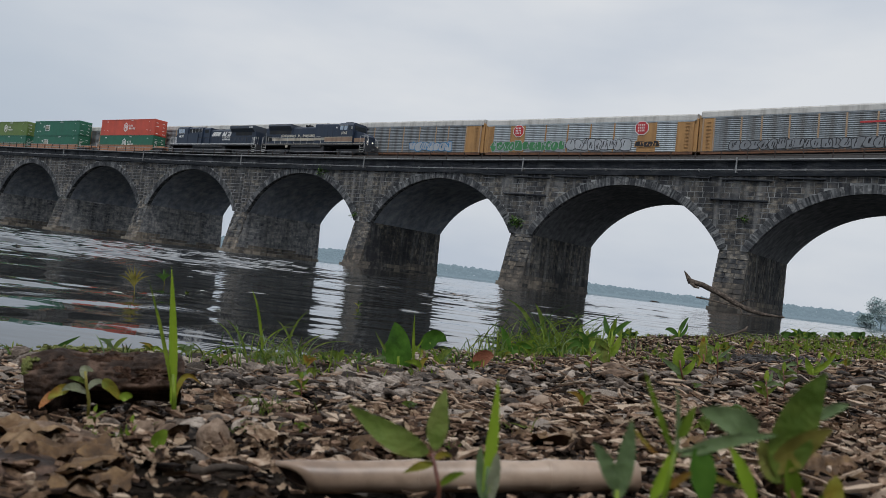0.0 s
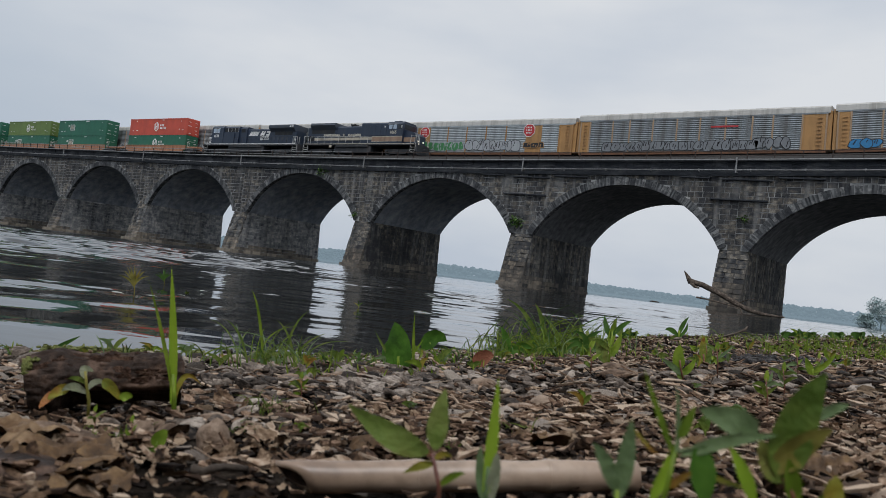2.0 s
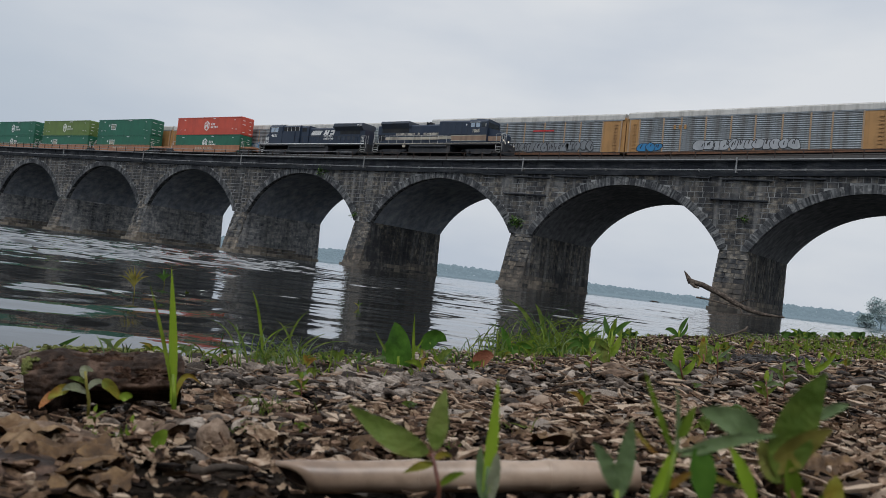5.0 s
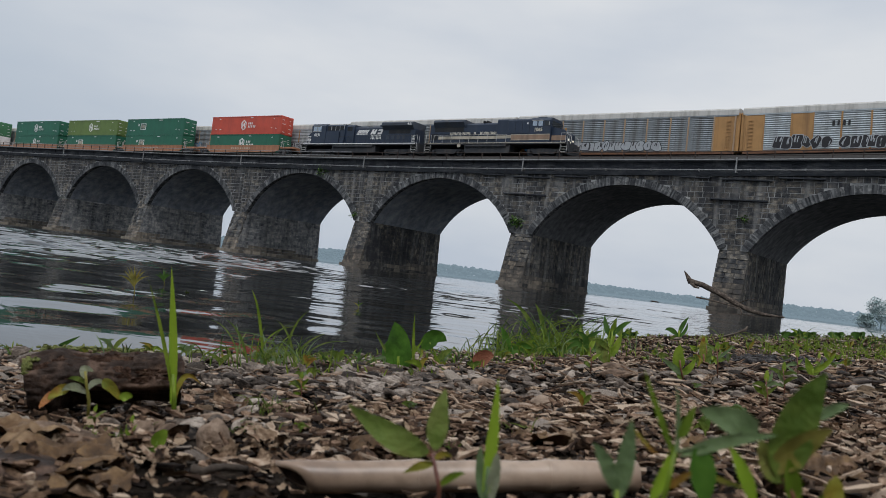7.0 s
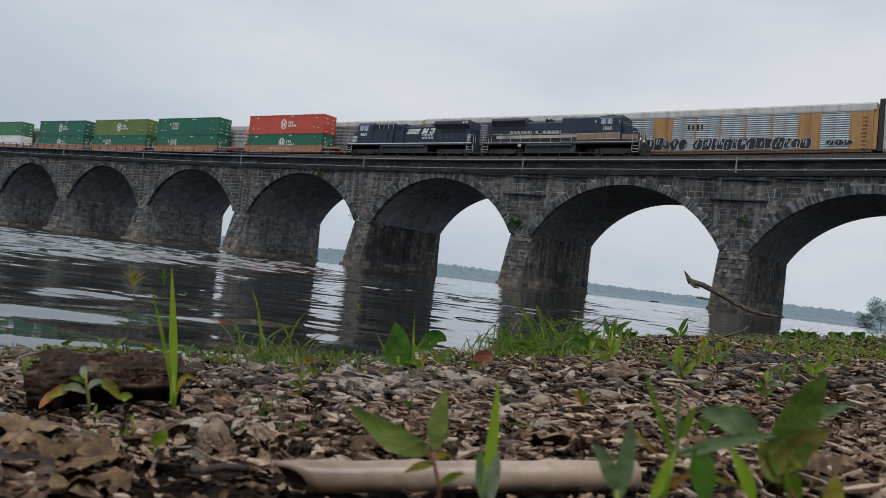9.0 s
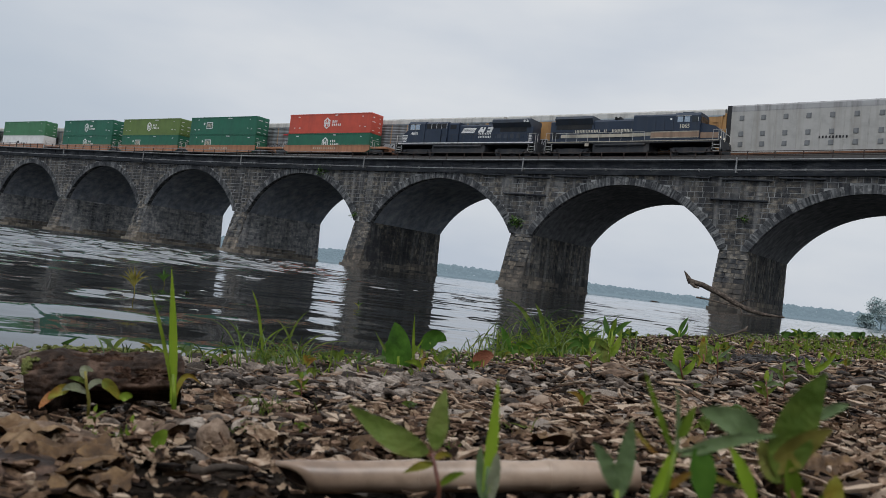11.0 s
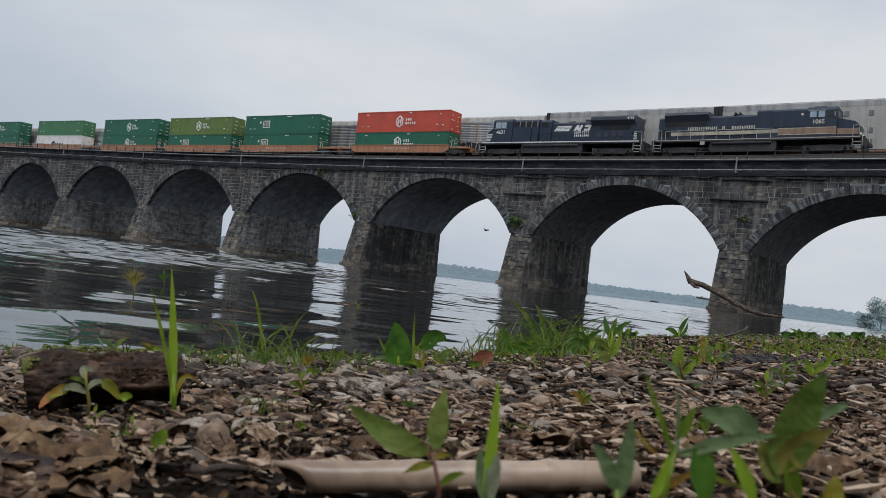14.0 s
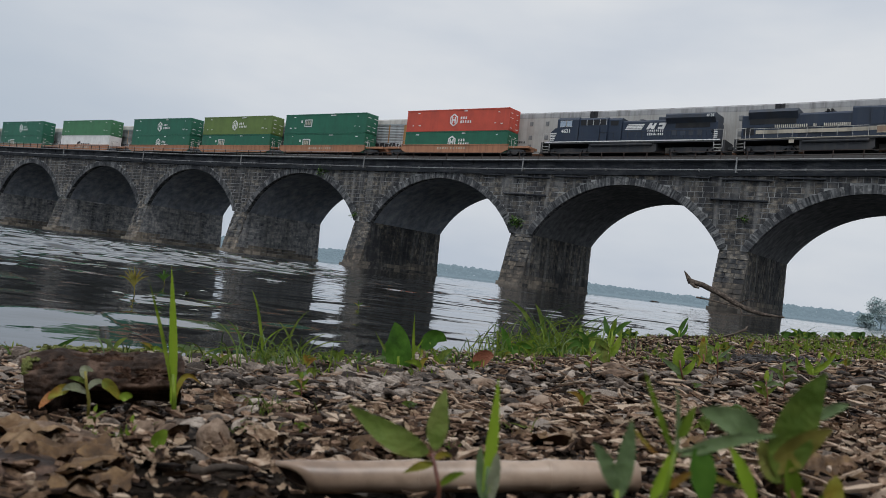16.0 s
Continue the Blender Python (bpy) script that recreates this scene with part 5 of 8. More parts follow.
for a, b in zip(JOINTS, JOINTS[1:]):
    if a >= 54:
        run(boxcar(b - a - 1.1, 6.3, rnd), (a + b) / 2, TRACK_FAR, V_FAR)
        continue
    lay, scr, lab, marks, top = SPEC.get(a, (GREY_LAY, GREYSCREEN, GREY_LABEL, [("scrawl", -6.0, 5.0, 1.3, 2.4, SPRAY_GREY, SPRAY_BLACK)], 5.72))
    run(autorack(b - a - 0.95, top, lay, scr, TAN, lab, marks, rnd), (a + b) / 2, TRACK_FAR, V_FAR)


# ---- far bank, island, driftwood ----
# near-black woods; the distance haze is put into their blue-green glow
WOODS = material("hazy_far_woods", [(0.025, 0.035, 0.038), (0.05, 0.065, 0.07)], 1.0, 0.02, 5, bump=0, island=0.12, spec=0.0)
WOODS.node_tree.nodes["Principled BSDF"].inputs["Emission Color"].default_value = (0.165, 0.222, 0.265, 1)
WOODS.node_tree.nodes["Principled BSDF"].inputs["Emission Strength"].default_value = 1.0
BARK = material("dark_wet_bark", [(0.005, 0.0035, 0.003), (0.034, 0.021, 0.015), (0.19, 0.12, 0.085)], 0.6, 26, 9, bump=1.0, bump_scale=75, bump_dist=0.007, stretch=(1, 1, 1), spec=0.15)
DRIFT = material("bleached_driftwood", [(0.022, 0.018, 0.015), (0.085, 0.067, 0.054), (0.21, 0.17, 0.138)], 0.85, 5, 8, bump=0.9, bump_scale=9, bump_dist=0.05, spec=0.15)


def ico(level):
    bm = bmesh.new()
    bmesh.ops.create_icosphere(bm, subdivisions=level, radius=1.0)
    v = np.array([tuple(p.co) for p in bm.verts])
    f = np.array([[q.index for q in p.verts] for p in bm.faces])
    bm.free()
    return v, f


ICO1, ICO2 = ico(1), ico(2)


def lumps(name, base, places, sizes, mat, parent=None, label="", rough=0.25, seed=3, turn=True, tilt=0.35, smooth=False):
    """Many small uneven solids in one mesh: places n x 3, sizes n x 3."""
    rng = np.random.default_rng(seed)
    bv, bf = base
    n, k = len(places), len(bv)
    jit = 1 + rng.uniform(-rough, rough, (n, k, 1))
    pts = bv[None] * jit * np.asarray(sizes)[:, None, :]
    a = rng.uniform(0, 2 * math.pi, n) if turn else np.zeros(n)
    tx, ty = rng.normal(0, tilt, n), rng.normal(0, tilt, n)
    z = pts[..., 2] + pts[..., 0] * tx[:, None] + pts[..., 1] * ty[:, None]
    x = pts[..., 0] * np.cos(a)[:, None] - pts[..., 1] * np.sin(a)[:, None]
    y = pts[..., 0] * np.sin(a)[:, None] + pts[..., 1] * np.cos(a)[:, None]
    v = np.stack([x, y, z], -1) + np.asarray(places)[:, None, :]
    f = (bf[None] + (np.arange(n) * k)[:, None, None]).reshape(-1, 3)
    me = bpy.data.meshes.new(name)
    me.vertices.add(n * k)
    me.vertices.foreach_set("co", v.reshape(-1).astype(np.float32))
    me.loops.add(len(f) * 3)
    me.loops.foreach_set("vertex_index", f.reshape(-1).astype(np.int32))
    me.polygons.add(len(f))
    me.polygons.foreach_set("loop_start", np.arange(0, len(f) * 3, 3, dtype=np.int32))
    if smooth:
        me.polygons.foreach_set("use_smooth", np.ones(len(f), dtype=bool))
    me.update(calc_edges=True)
    me.materials.append(mat)
    ob = new(name, me)
    if parent:
        ob.parent = parent
    if label:
        ob["label"] = label
    return ob


def bank_height(az):
    return 7.8 + 1.6 * noise.noise((az * 0.21, 1.7, 0)) + 2.4 * noise.noise((az * 0.07, 5.2, 0)) + (3.0 if az < -5 else 0) + (1.8 if az > 21 else 0)


def build_far_bank():
    rng = random.Random(8)
    pl, sz = [], []
    for i in range(16000):
        az = rng.uniform(-75, 62)
        r = rng.uniform(655, 760)
        hgt = bank_height(az)
        t = rng.random() ** 0.6
        d = plan(r * math.sin(radians(az)), r * math.cos(radians(az)), 0)
        s = rng.uniform(0.8, 1.8)
        pl.append((d.x, d.y, max(0.8, hgt * t - s * 0.4)))
        sz.append((s * 1.3, s * 1.3, s * rng.uniform(0.7, 1.1)))
    tagged(lumps("far_woods", ICO1, pl, sz, WOODS, rough=0.3, tilt=0.1, smooth=True), "low wooded far bank, blue-green with haze in its colour", "trees", kind="stuff")
    bm = bmesh.new()
    prev = None
    for i in range(180):
        az = -80 + 150 * i / 179
        c = []
        for r, z in ((640, -0.5), (655, 1.2), (700, 3.0), (820, 3.5)):
            p = plan(r * math.sin(radians(az)), r * math.cos(radians(az)), z)
            c.append(bm.verts.new(p))
        if prev:
            for j in range(3):
                bm.faces.new((prev[j], c[j], c[j + 1], prev[j + 1]))
        prev = c
    tagged(mesh_object("backdrop_bank", bm, WOODS), "low shore on the far side, haze in its colour", "river bank", kind="structure")


def leaf_cards(n, place, size, rng):
    """n small bent leaves: verts and faces."""
    v, f = [], []
    for i in range(n):
        c = place()
        a, b = rng.uniform(0, 6.28), rng.uniform(-0.9, 0.9)
        d = Vector((math.cos(a) * math.cos(b), math.sin(a) * math.cos(b), math.sin(b)))
        s = d.cross(Vector((rng.uniform(-1, 1), rng.uniform(-1, 1), 1))).normalized()
        L = size * rng.uniform(0.6, 1.3)
        k = len(v)
        v += [c, c + d * L * 0.5 + s * L * 0.3, c + d * L, c + d * L * 0.5 - s * L * 0.3]
        f.append((k, k + 1, k + 2, k + 3))
    return v, f


def island_tree(u, v, h, w, seed):
    rng = random.Random(seed)
    o = plan(u, v, 0)
    e = tagged(new("tree"), "hazy grey-green broadleaf tree on a low river island", "tree", "island trees")
    e.location = o
    bm = bmesh.new()
    tube(bm, [(0, 0, -0.3), (0.1, 0, h * 0.3), (0.3, 0.1, h * 0.6), (0.2, 0, h * 0.85)], [0.28, 0.2, 0.12, 0.04], 7)
    for k in range(9):
        a, z = rng.uniform(0, 6.28), rng.uniform(0.25, 0.7) * h
        r = w * rng.uniform(0.5, 0.9)
        tube(bm, [(0.1, 0, z), (r * 0.5 * math.cos(a), r * 0.5 * math.sin(a), z + h * 0.12), (r * math.cos(a), r * math.sin(a), z + h * 0.2)], [0.09, 0.06, 0.02], 5)
    # trunk shares the leaves' hazed colour
    part("trunk", bm, HAZE_LEAF, e)
    cl = [(Vector((rng.uniform(-w, w) * 0.75, rng.uniform(-w, w) * 0.75, h * rng.uniform(0.12, 0.92))), w * rng.uniform(0.22, 0.45)) for _ in range(34)]
    cl = [(c, r) for c, r in cl if c.xy.length < w * (1.15 - 0.75 * abs(c.z / h - 0.4))]

    def place():
        c, r = rng.choice(cl)
        return c + Vector((rng.gauss(0, 1), rng.gauss(0, 1), rng.gauss(0, 0.8))) * r * 0.5

    vv, ff = leaf_cards(3800, place, 0.5, rng)
    raw_part("crown", vv, ff, HAZE_LEAF, e)


# distance haze is put into the trees' pale base colour
HAZE_LEAF = material("hazy_leaves", [(0.25, 0.34, 0.34), (0.36, 0.45, 0.45)], 0.9, 0.4, 4, bump=0, island=0.3)
build_far_bank()
island_tree(158, 296, 11.0, 5.0, 1)
island_tree(166, 300, 7.5, 4.2, 2)
island_tree(172, 296, 10.0, 5.4, 3)
island_tree(151, 292, 4.2, 3.2, 4)


def bush(name, x, y, z, r, n, seed, label, mat=None, flat=0.45):
    rng = random.Random(seed)
    e = tagged(new(name), label, "plant")
    e.location = (x, y, z)
    cl = [Vector((rng.uniform(-1, 1) * r, rng.uniform(-1, 0.3) * r * flat, rng.uniform(-0.8, 0.8) * r)) for _ in range(9)]
    bm = bmesh.new()
    for c in cl[:6]:
        tube(bm, [(0, 0.35, -r * 0.7), c * 0.6, c], [0.05, 0.03, 0.012], 5)
    part("stem", bm, BARK, e)

    def place():
        c = rng.choice(cl)
        return c + Vector((rng.gauss(0, 1), rng.gauss(0, 0.6), rng.gauss(0, 1))) * r * 0.25

    vv, ff = leaf_cards(n, place, 0.26, rng)
    raw_part("leaves", vv, ff, mat or WEED_DARK, e)
    return e


WEED_DARK = material("deep_green_leaf", [(0.03, 0.075, 0.014), (0.06, 0.135, 0.022), (0.1, 0.18, 0.035)], 0.5, 6, 4, bump=0.15, island=0.4, spec=0.22)
bush("wall_shrub", -49.2, FACE - 0.12, 7.5, 0.75, 260, 2, "leafy green shrub rooted in the pier's shoulder")
bush("wall_shrub", -80.8, FACE - 0.12, 12.4, 0.8, 160, 3, "green creeper rooted in the arch stones")
bush("wall_shrub", -74.2, FACE - 0.2, 6.8, 0.4, 50, 4, "small weed rooted at the pier's springing")
bush("wall_shrub", -23.6, FACE - 0.1, 9.2, 0.5, 60, 6, "thin green weed rooted in the spandrel joints")


def build_driftwood():
    e = tagged(new("driftwood_branch"), "bleached forked driftwood trunk caught against a bridge pier", "driftwood")
    y = 80.9
    bm = bmesh.new()
    tube(bm, [(-27.93, y - 0.3, 3.51), (-27.31, y - 0.2, 2.56), (-26.05, y, 2.3), (-24.27, y, 1.61), (-22.86, y, 0.96), (-21.49, y, 0.42), (-20.08, y, 0.17), (-18.27, y + 0.1, 0.12)],
         [0.04, 0.3, 0.27, 0.25, 0.27, 0.22, 0.16, 0.08], 10)
    trunk = part("trunk", bm, DRIFT, e)
    for pts, r in (([(-27.25, y - 0.2, 2.5), (-26.69, y - 0.5, 2.07), (-26.18, y - 0.7, 1.96)], 0.2), ([(-26.3, y - 0.8, 1.05), (-24.91, y - 0.6, 0.94), (-22.82, y - 0.2, 0.6), (-21.22, y, 0.3)], 0.09),
                   ([(-22.6, y, 0.9), (-21.44, y - 0.4, 1.45), (-20.57, y - 0.6, 1.44)], 0.06), ([(-22.4, y, 0.7), (-22.0, y - 0.4, 0.1), (-21.8, y - 0.5, -0.3)], 0.1)):
        bm = bmesh.new()
        tube(bm, pts, [r * (1 - 0.6 * i / (len(pts) - 1)) for i in range(len(pts))], 7)
        part("limb", bm, DRIFT, trunk)


build_driftwood()

# ---- the beach ----
SHALE = [(0.016, 0.013, 0.011), (0.09, 0.07, 0.056), (0.2, 0.16, 0.13), (0.4, 0.34, 0.285)]
PEBBLE = material("grey_brown_shale", SHALE, 0.65, 110, 8, bump=0.7, bump_scale=400, bump_dist=0.002, island=0.38, spec=0.08)
PEBBLE_ONE = material("loose_shale", SHALE, 0.65, 110, 8, bump=0.7, bump_scale=400, bump_dist=0.002, obrand=0.38, spec=0.08)
ROCK = material("buff_river_rock", [(0.08, 0.054, 0.039), (0.2, 0.14, 0.1), (0.35, 0.265, 0.2)], 0.75, 70, 9, bump=0.8, bump_scale=260, bump_dist=0.003, obrand=0.4, spec=0.08)
CHIP = material("rotting_wood_chips", [(0.04, 0.026, 0.019), (0.145, 0.09, 0.06), (0.27, 0.18, 0.122), (0.46, 0.355, 0.265)], 0.85, 160, 8, bump=0.6, bump_dist=0.001, island=0.5, spec=0.05)
# near-black damp litter; the shade between the stones is put into its colour too
GAP_SHADE = material("damp_gap_shade_litter", [(0.006, 0.0045, 0.004), (0.02, 0.0145, 0.012), (0.055, 0.041, 0.033)], 0.7, 120, 8, bump=0.6, bump_dist=0.001, island=0.5, spec=0.06)
DEADLEAF = material("dead_leaf", [(0.025, 0.015, 0.01), (0.095, 0.057, 0.034), (0.19, 0.125, 0.08), (0.34, 0.25, 0.17)], 0.7, 160, 8, bump=0.7, bump_dist=0.002, island=0.55, spec=0.08)
GRASS = material("fresh_grass", [(0.1, 0.16, 0.014), (0.19, 0.27, 0.028), (0.28, 0.35, 0.055)], 0.45, 25, 4, bump=0.1, island=0.5, trans=0.25, spec=0.22)
BLADE = material("bright_blade", [(0.15, 0.26, 0.015), (0.24, 0.36, 0.03), (0.28, 0.38, 0.05)], 0.42, 18, 4, bump=0.1, trans=0.3, stretch=(1, 1, 0.2), spec=0.22)
WEED = material("weed_leaf", [(0.075, 0.125, 0.02), (0.15, 0.2, 0.038), (0.24, 0.26, 0.065)], 0.5, 30, 5, bump=0.2, island=0.5, trans=0.2, spec=0.22)
BLUELEAF = material("grey_green_leaf", [(0.1, 0.155, 0.068), (0.155, 0.225, 0.1), (0.215, 0.285, 0.138)], 0.55, 20, 5, bump=0.2, trans=0.2, spec=0.22)
OLDLEAF = material("yellowing_leaf", [(0.22, 0.08, 0.022), (0.26, 0.22, 0.03), (0.14, 0.21, 0.04)], 0.5, 32, 3, bump=0.2, trans=0.2, spec=0.22)
KNOT = material("mottled_olive_leaf", [(0.09, 0.14, 0.025), (0.15, 0.21, 0.045), (0.21, 0.25, 0.07)], 0.5, 22, 5, bump=0.2, trans=0.25, spots=((0.2, 0.11, 0.035), 0.4, 45), spec=0.22)
BROAD = material("heart_leaf", [(0.025, 0.072, 0.009), (0.055, 0.135, 0.016), (0.1, 0.21, 0.03)], 0.45, 30, 5, bump=0.4, bump_scale=60, bump_dist=0.003, trans=0.2, spec=0.22)
FLAKE = material("reddish_bark_plates", [(0.02, 0.011, 0.008), (0.095, 0.052, 0.035), (0.25, 0.15, 0.1)], 0.75, 60, 9, bump=1.0, bump_scale=220, bump_dist=0.006, spec=0.2)
REDSTEM = material("reddish_stem", [(0.12, 0.04, 0.03), (0.22, 0.09, 0.05)], 0.5, 30, 4, bump=0.1)
REED = material("dry_reed_cane", [(0.19, 0.125, 0.085), (0.38, 0.275, 0.2), (0.52, 0.41, 0.32)], 0.4, 12, 7, bump=0.2, bump_scale=80, bump_dist=0.001, stretch=(0.3, 1, 1), spots=((0.1, 0.07, 0.05), 0.4, 60))
PALELEAF = material("downy_pale_leaf", [(0.17, 0.19, 0.11), (0.26, 0.28, 0.18), (0.33, 0.35, 0.25)], 0.6, 40, 5, bump=0.2, trans=0.2, spec=0.15)
OLIVE = material("olive_sprout", [(0.11, 0.1, 0.02), (0.2, 0.18, 0.04), (0.3, 0.26, 0.07)], 0.5, 30, 4, bump=0.1, trans=0.2, spec=0.22)
# the sky's sheen on floating leaves is put into this pale colour
FLOAT = material("sky_sheen_leaf", [(0.2, 0.23, 0.18), (0.34, 0.37, 0.32), (0.45, 0.47, 0.43)], 0.35, 30, 4, bump=0.1)
RUSTLEAF = material("orange_leaf_tip", [(0.32, 0.16, 0.03), (0.36, 0.12, 0.03), (0.3, 0.06, 0.025)], 0.6, 50, 5, bump=0.3, trans=0.2)
REDLEAF = material("russet_leaf", [(0.2, 0.06, 0.03), (0.33, 0.12, 0.06)], 0.6, 60, 5, bump=0.3)

CR, SR = math.cos(radians(ROLL)), math.sin(radians(ROLL))
MOSS = material("yellow_green_moss", [(0.06, 0.075, 0.018), (0.13, 0.145, 0.035), (0.24, 0.24, 0.075)], 0.9, 60, 8, bump=1.0, bump_scale=300, bump_dist=0.004)


def on_ground(u, v, dz=0.0):
    return plan(u, v, ground_z(u, v) + dz)


def slant(base, a, b, d=0.0):
    """From a base, a metres along the beach's slope, b away from it, d ahead."""
    return base + RIGHT * (a * CR - b * SR) + Vector((0, 0, a * SR + b * CR)) + AHEAD * d


ground_ob = bpy.data.objects["ground"]


def scatter(n, v0, v1, rng, spread=0.6, margin=0.15):
    out = []
    while len(out) < n:
        v = math.sqrt(rng.uniform(v0 * v0, v1 * v1))
        u = rng.uniform(-1, 1) * (spread * v + margin)
        z = ground_z(u, v)
        if z > -0.06:
            out.append((u, v, z))
    return out


def plate_base():
    """A flat seven-sided shard with a bevelled rim."""
    v, f = [(0, 0, 0.9)], []
    for r, z, ph in ((0.8, 0.8, 0.0), (1.0, 0.1, 0.12), (0.85, -0.9, 0.0)):
        v += [(r * math.cos(k * math.tau / 7 + ph), r * math.sin(k * math.tau / 7 + ph), z) for k in range(7)]
    for k in range(7):
        n = (k + 1) % 7
        f += [(0, 1 + k, 1 + n), (1 + k, 8 + k, 8 + n), (1 + k, 8 + n, 1 + n), (8 + k, 15 + k, 15 + n), (8 + k, 15 + n, 8 + n)]
    return np.array(v), np.array(f)


PLATE = plate_base()


def cane_front(u, v):
    """The bare hollow before the dry cane."""
    axis = 0.488 + 0.139 * (u + 0.077)
    return -0.15 < u < 0.13 and axis - 0.09 < v < axis + 0.012


def woody(u, v):
    """How much of the beach's cover is wood litter rather than shale, 0 to 1."""
    k = 0.5 + 1.6 * (u - 0.04 - 0.1 * noise.noise((u * 6, v * 6, 1.0)))
    if v < 0.75:
        k += 0.3 if u > -0.08 else 0.12
    if 1.2 < v < 2.2:
        k += -0.25 if u < 0.15 else 0.2
    return min(1.2, max(0.3, k))


def build_gravel():
    rng = random.Random(21)
    beds = ((PLATE, scatter(8000, 0.5, 1.5, rng), 0.0045, 0.017, 5), (PLATE, scatter(11000, 1.2, 3.2, rng), 0.005, 0.018, 8),
            (ICO1, scatter(9000, 0.34, 1.3, rng, 0.56, 0.05), 0.003, 0.008, 9), (ICO1, scatter(6500, 2.6, 7.5, rng), 0.008, 0.028, 6))
    for base, pts, lo, hi, seed in beds:
        pl, sz = [], []
        for u, v, z in pts:
            if cane_front(u, v) and rng.random() < 0.55 or rng.random() < woody(u, v) * 0.6:
                continue
            s = lo + (hi - lo) * rng.random() ** 1.9
            s *= min(1.0, 0.55 + 0.45 * (v - 0.35) / 0.8)
            heap = 0.015 * max(0.0, noise.noise((u * 9, v * 9, 2.0)))
            p = plan(u, v, z + heap - 0.01 + rng.uniform(-0.2, 0.85) * s)
            pl.append(tuple(p))
            sz.append((s, s * rng.uniform(0.5, 0.95), s * rng.uniform(0.12, 0.34)))
        # the finest gravel takes the colour that holds the gap shade
        tagged(lumps("gravel", base, pl, sz, GAP_SHADE if seed == 9 else PEBBLE, rough=0.22, seed=seed, tilt=0.24 if hi < 0.02 else 0.16), "flat grey and brown shale pebbles covering the beach", "gravel", kind="stuff")
    # the same shingle thinner all round, along the beach and behind
    pl, sz = [], []
    while len(pl) < 11000:
        u, v = rng.uniform(-3.0, 5.0), rng.uniform(-5.0, 6.5)
        z = ground_z(u, v)
        if z < -0.06 or (v > 0.34 and abs(u) < 0.6 * v + 0.1) or math.hypot(u, v) < 0.3:
            continue
        s = rng.uniform(0.008, 0.03)
        pl.append(tuple(plan(u, v, z - 0.006)))
        sz.append((s, s * rng.uniform(0.5, 0.95), s * rng.uniform(0.15, 0.35)))
    tagged(lumps("gravel", ICO1, pl, sz, PEBBLE, rough=0.22, seed=17, tilt=0.16), "flat grey and brown shale pebbles covering the beach", "gravel", kind="stuff")
    # pebbles that lie free on top, one by one
    kinds = []
    for k in range(8):
        g = np.random.default_rng(40 + k)
        v = ICO2[0] * (1 + g.uniform(-0.17, 0.17, (len(ICO2[0]), 1)))
        me = bpy.data.meshes.new("pebble")
        me.from_pydata([tuple(p) for p in v], [], [tuple(int(i) for i in f) for f in ICO2[1]])
        me.materials.append(PEBBLE_ONE)
        kinds.append(me)
    for u, v, z in scatter(295, 0.55, 1.9, rng, 0.52, 0.02):
        s = rng.uniform(0.012, 0.025) * min(1.0, 0.5 + 0.5 * (v - 0.35) / 0.9)
        q = s * rng.uniform(0.18, 0.36)
        z -= 0.003
        m = Matrix.Translation(plan(u, v, z + q * 0.7)) @ Euler((rng.gauss(0, 0.2), rng.gauss(0, 0.2), rng.uniform(0, 6.3))).to_matrix().to_4x4() @ Matrix.Diagonal((s, s * rng.uniform(0.55, 0.9), q, 1))
        shared("pebble", rng.choice(kinds), ground_ob, m)
    # rotting chips and twigs
    litter = {CHIP: ([], []), GAP_SHADE: ([], [])}
    for u, vv, z in scatter(15000, 0.33, 3.2, rng) + scatter(9000, 0.36, 1.1, rng, 0.56, 0.05) + scatter(5000, 3.0, 5.4, rng):
        if rng.random() > woody(u, vv) or cane_front(u, vv) and rng.random() < 0.6:
            continue
        near = min(1.0, 0.6 + 0.4 * (vv - 0.35) / 0.8)
        L, w, h = (0.008 + 0.05 * rng.random() ** 2) * near, (0.0008 + 0.0055 * rng.random() ** 2.2) * near, rng.uniform(0.0004, 0.0014)
        if u < 0.0:
            L *= 0.6
        if vv > 3.2:
            w, h = w * 1.6, h * 1.6
        if rng.random() < 0.6:
            L, w = (0.006 + 0.017 * rng.random() ** 1.5) * near, (0.0018 + 0.0052 * rng.random() ** 1.5) * near
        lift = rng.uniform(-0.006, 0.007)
        # low-lying pieces get the gap shade as their colour, raised ones stay brown
        v, f = litter[GAP_SHADE if lift < 0.0012 else CHIP]
        m = Matrix.Translation(plan(u, vv, z + lift)) @ Euler((rng.gauss(0, 0.3), rng.gauss(0, 0.22), radians(YAW) + rng.gauss(0, 0.75))).to_matrix().to_4x4()
        k = len(v)
        bend = rng.uniform(-0.2, 0.2) * L
        for x, s, y in ((-0.5, rng.uniform(0.1, 0.5), 0), (rng.uniform(-0.25, 0.25), 1, bend), (0.5, rng.uniform(0.08, 0.4), 0)):
            v += [m @ Vector((x * L, y + w * s, h)), m @ Vector((x * L, y - w * s, h)), m @ Vector((x * L, y - w * s, -h)), m @ Vector((x * L, y + w * s, -h))]
        for r in (0, 4):
            for j in range(4):
                f.append((k + r + j, k + r + (j + 1) % 4, k + r + 4 + (j + 1) % 4, k + r + 4 + j))
        f += [(k + 3, k + 2, k + 1, k), (k + 8, k + 9, k + 10, k + 11)]
    for mat, label in ((CHIP, "brown rotting wood chips and stalks among the pebbles"), (GAP_SHADE, "black damp wood crumbs under dry chips, gap shade in their colour")):
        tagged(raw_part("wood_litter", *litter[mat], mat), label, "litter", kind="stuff")
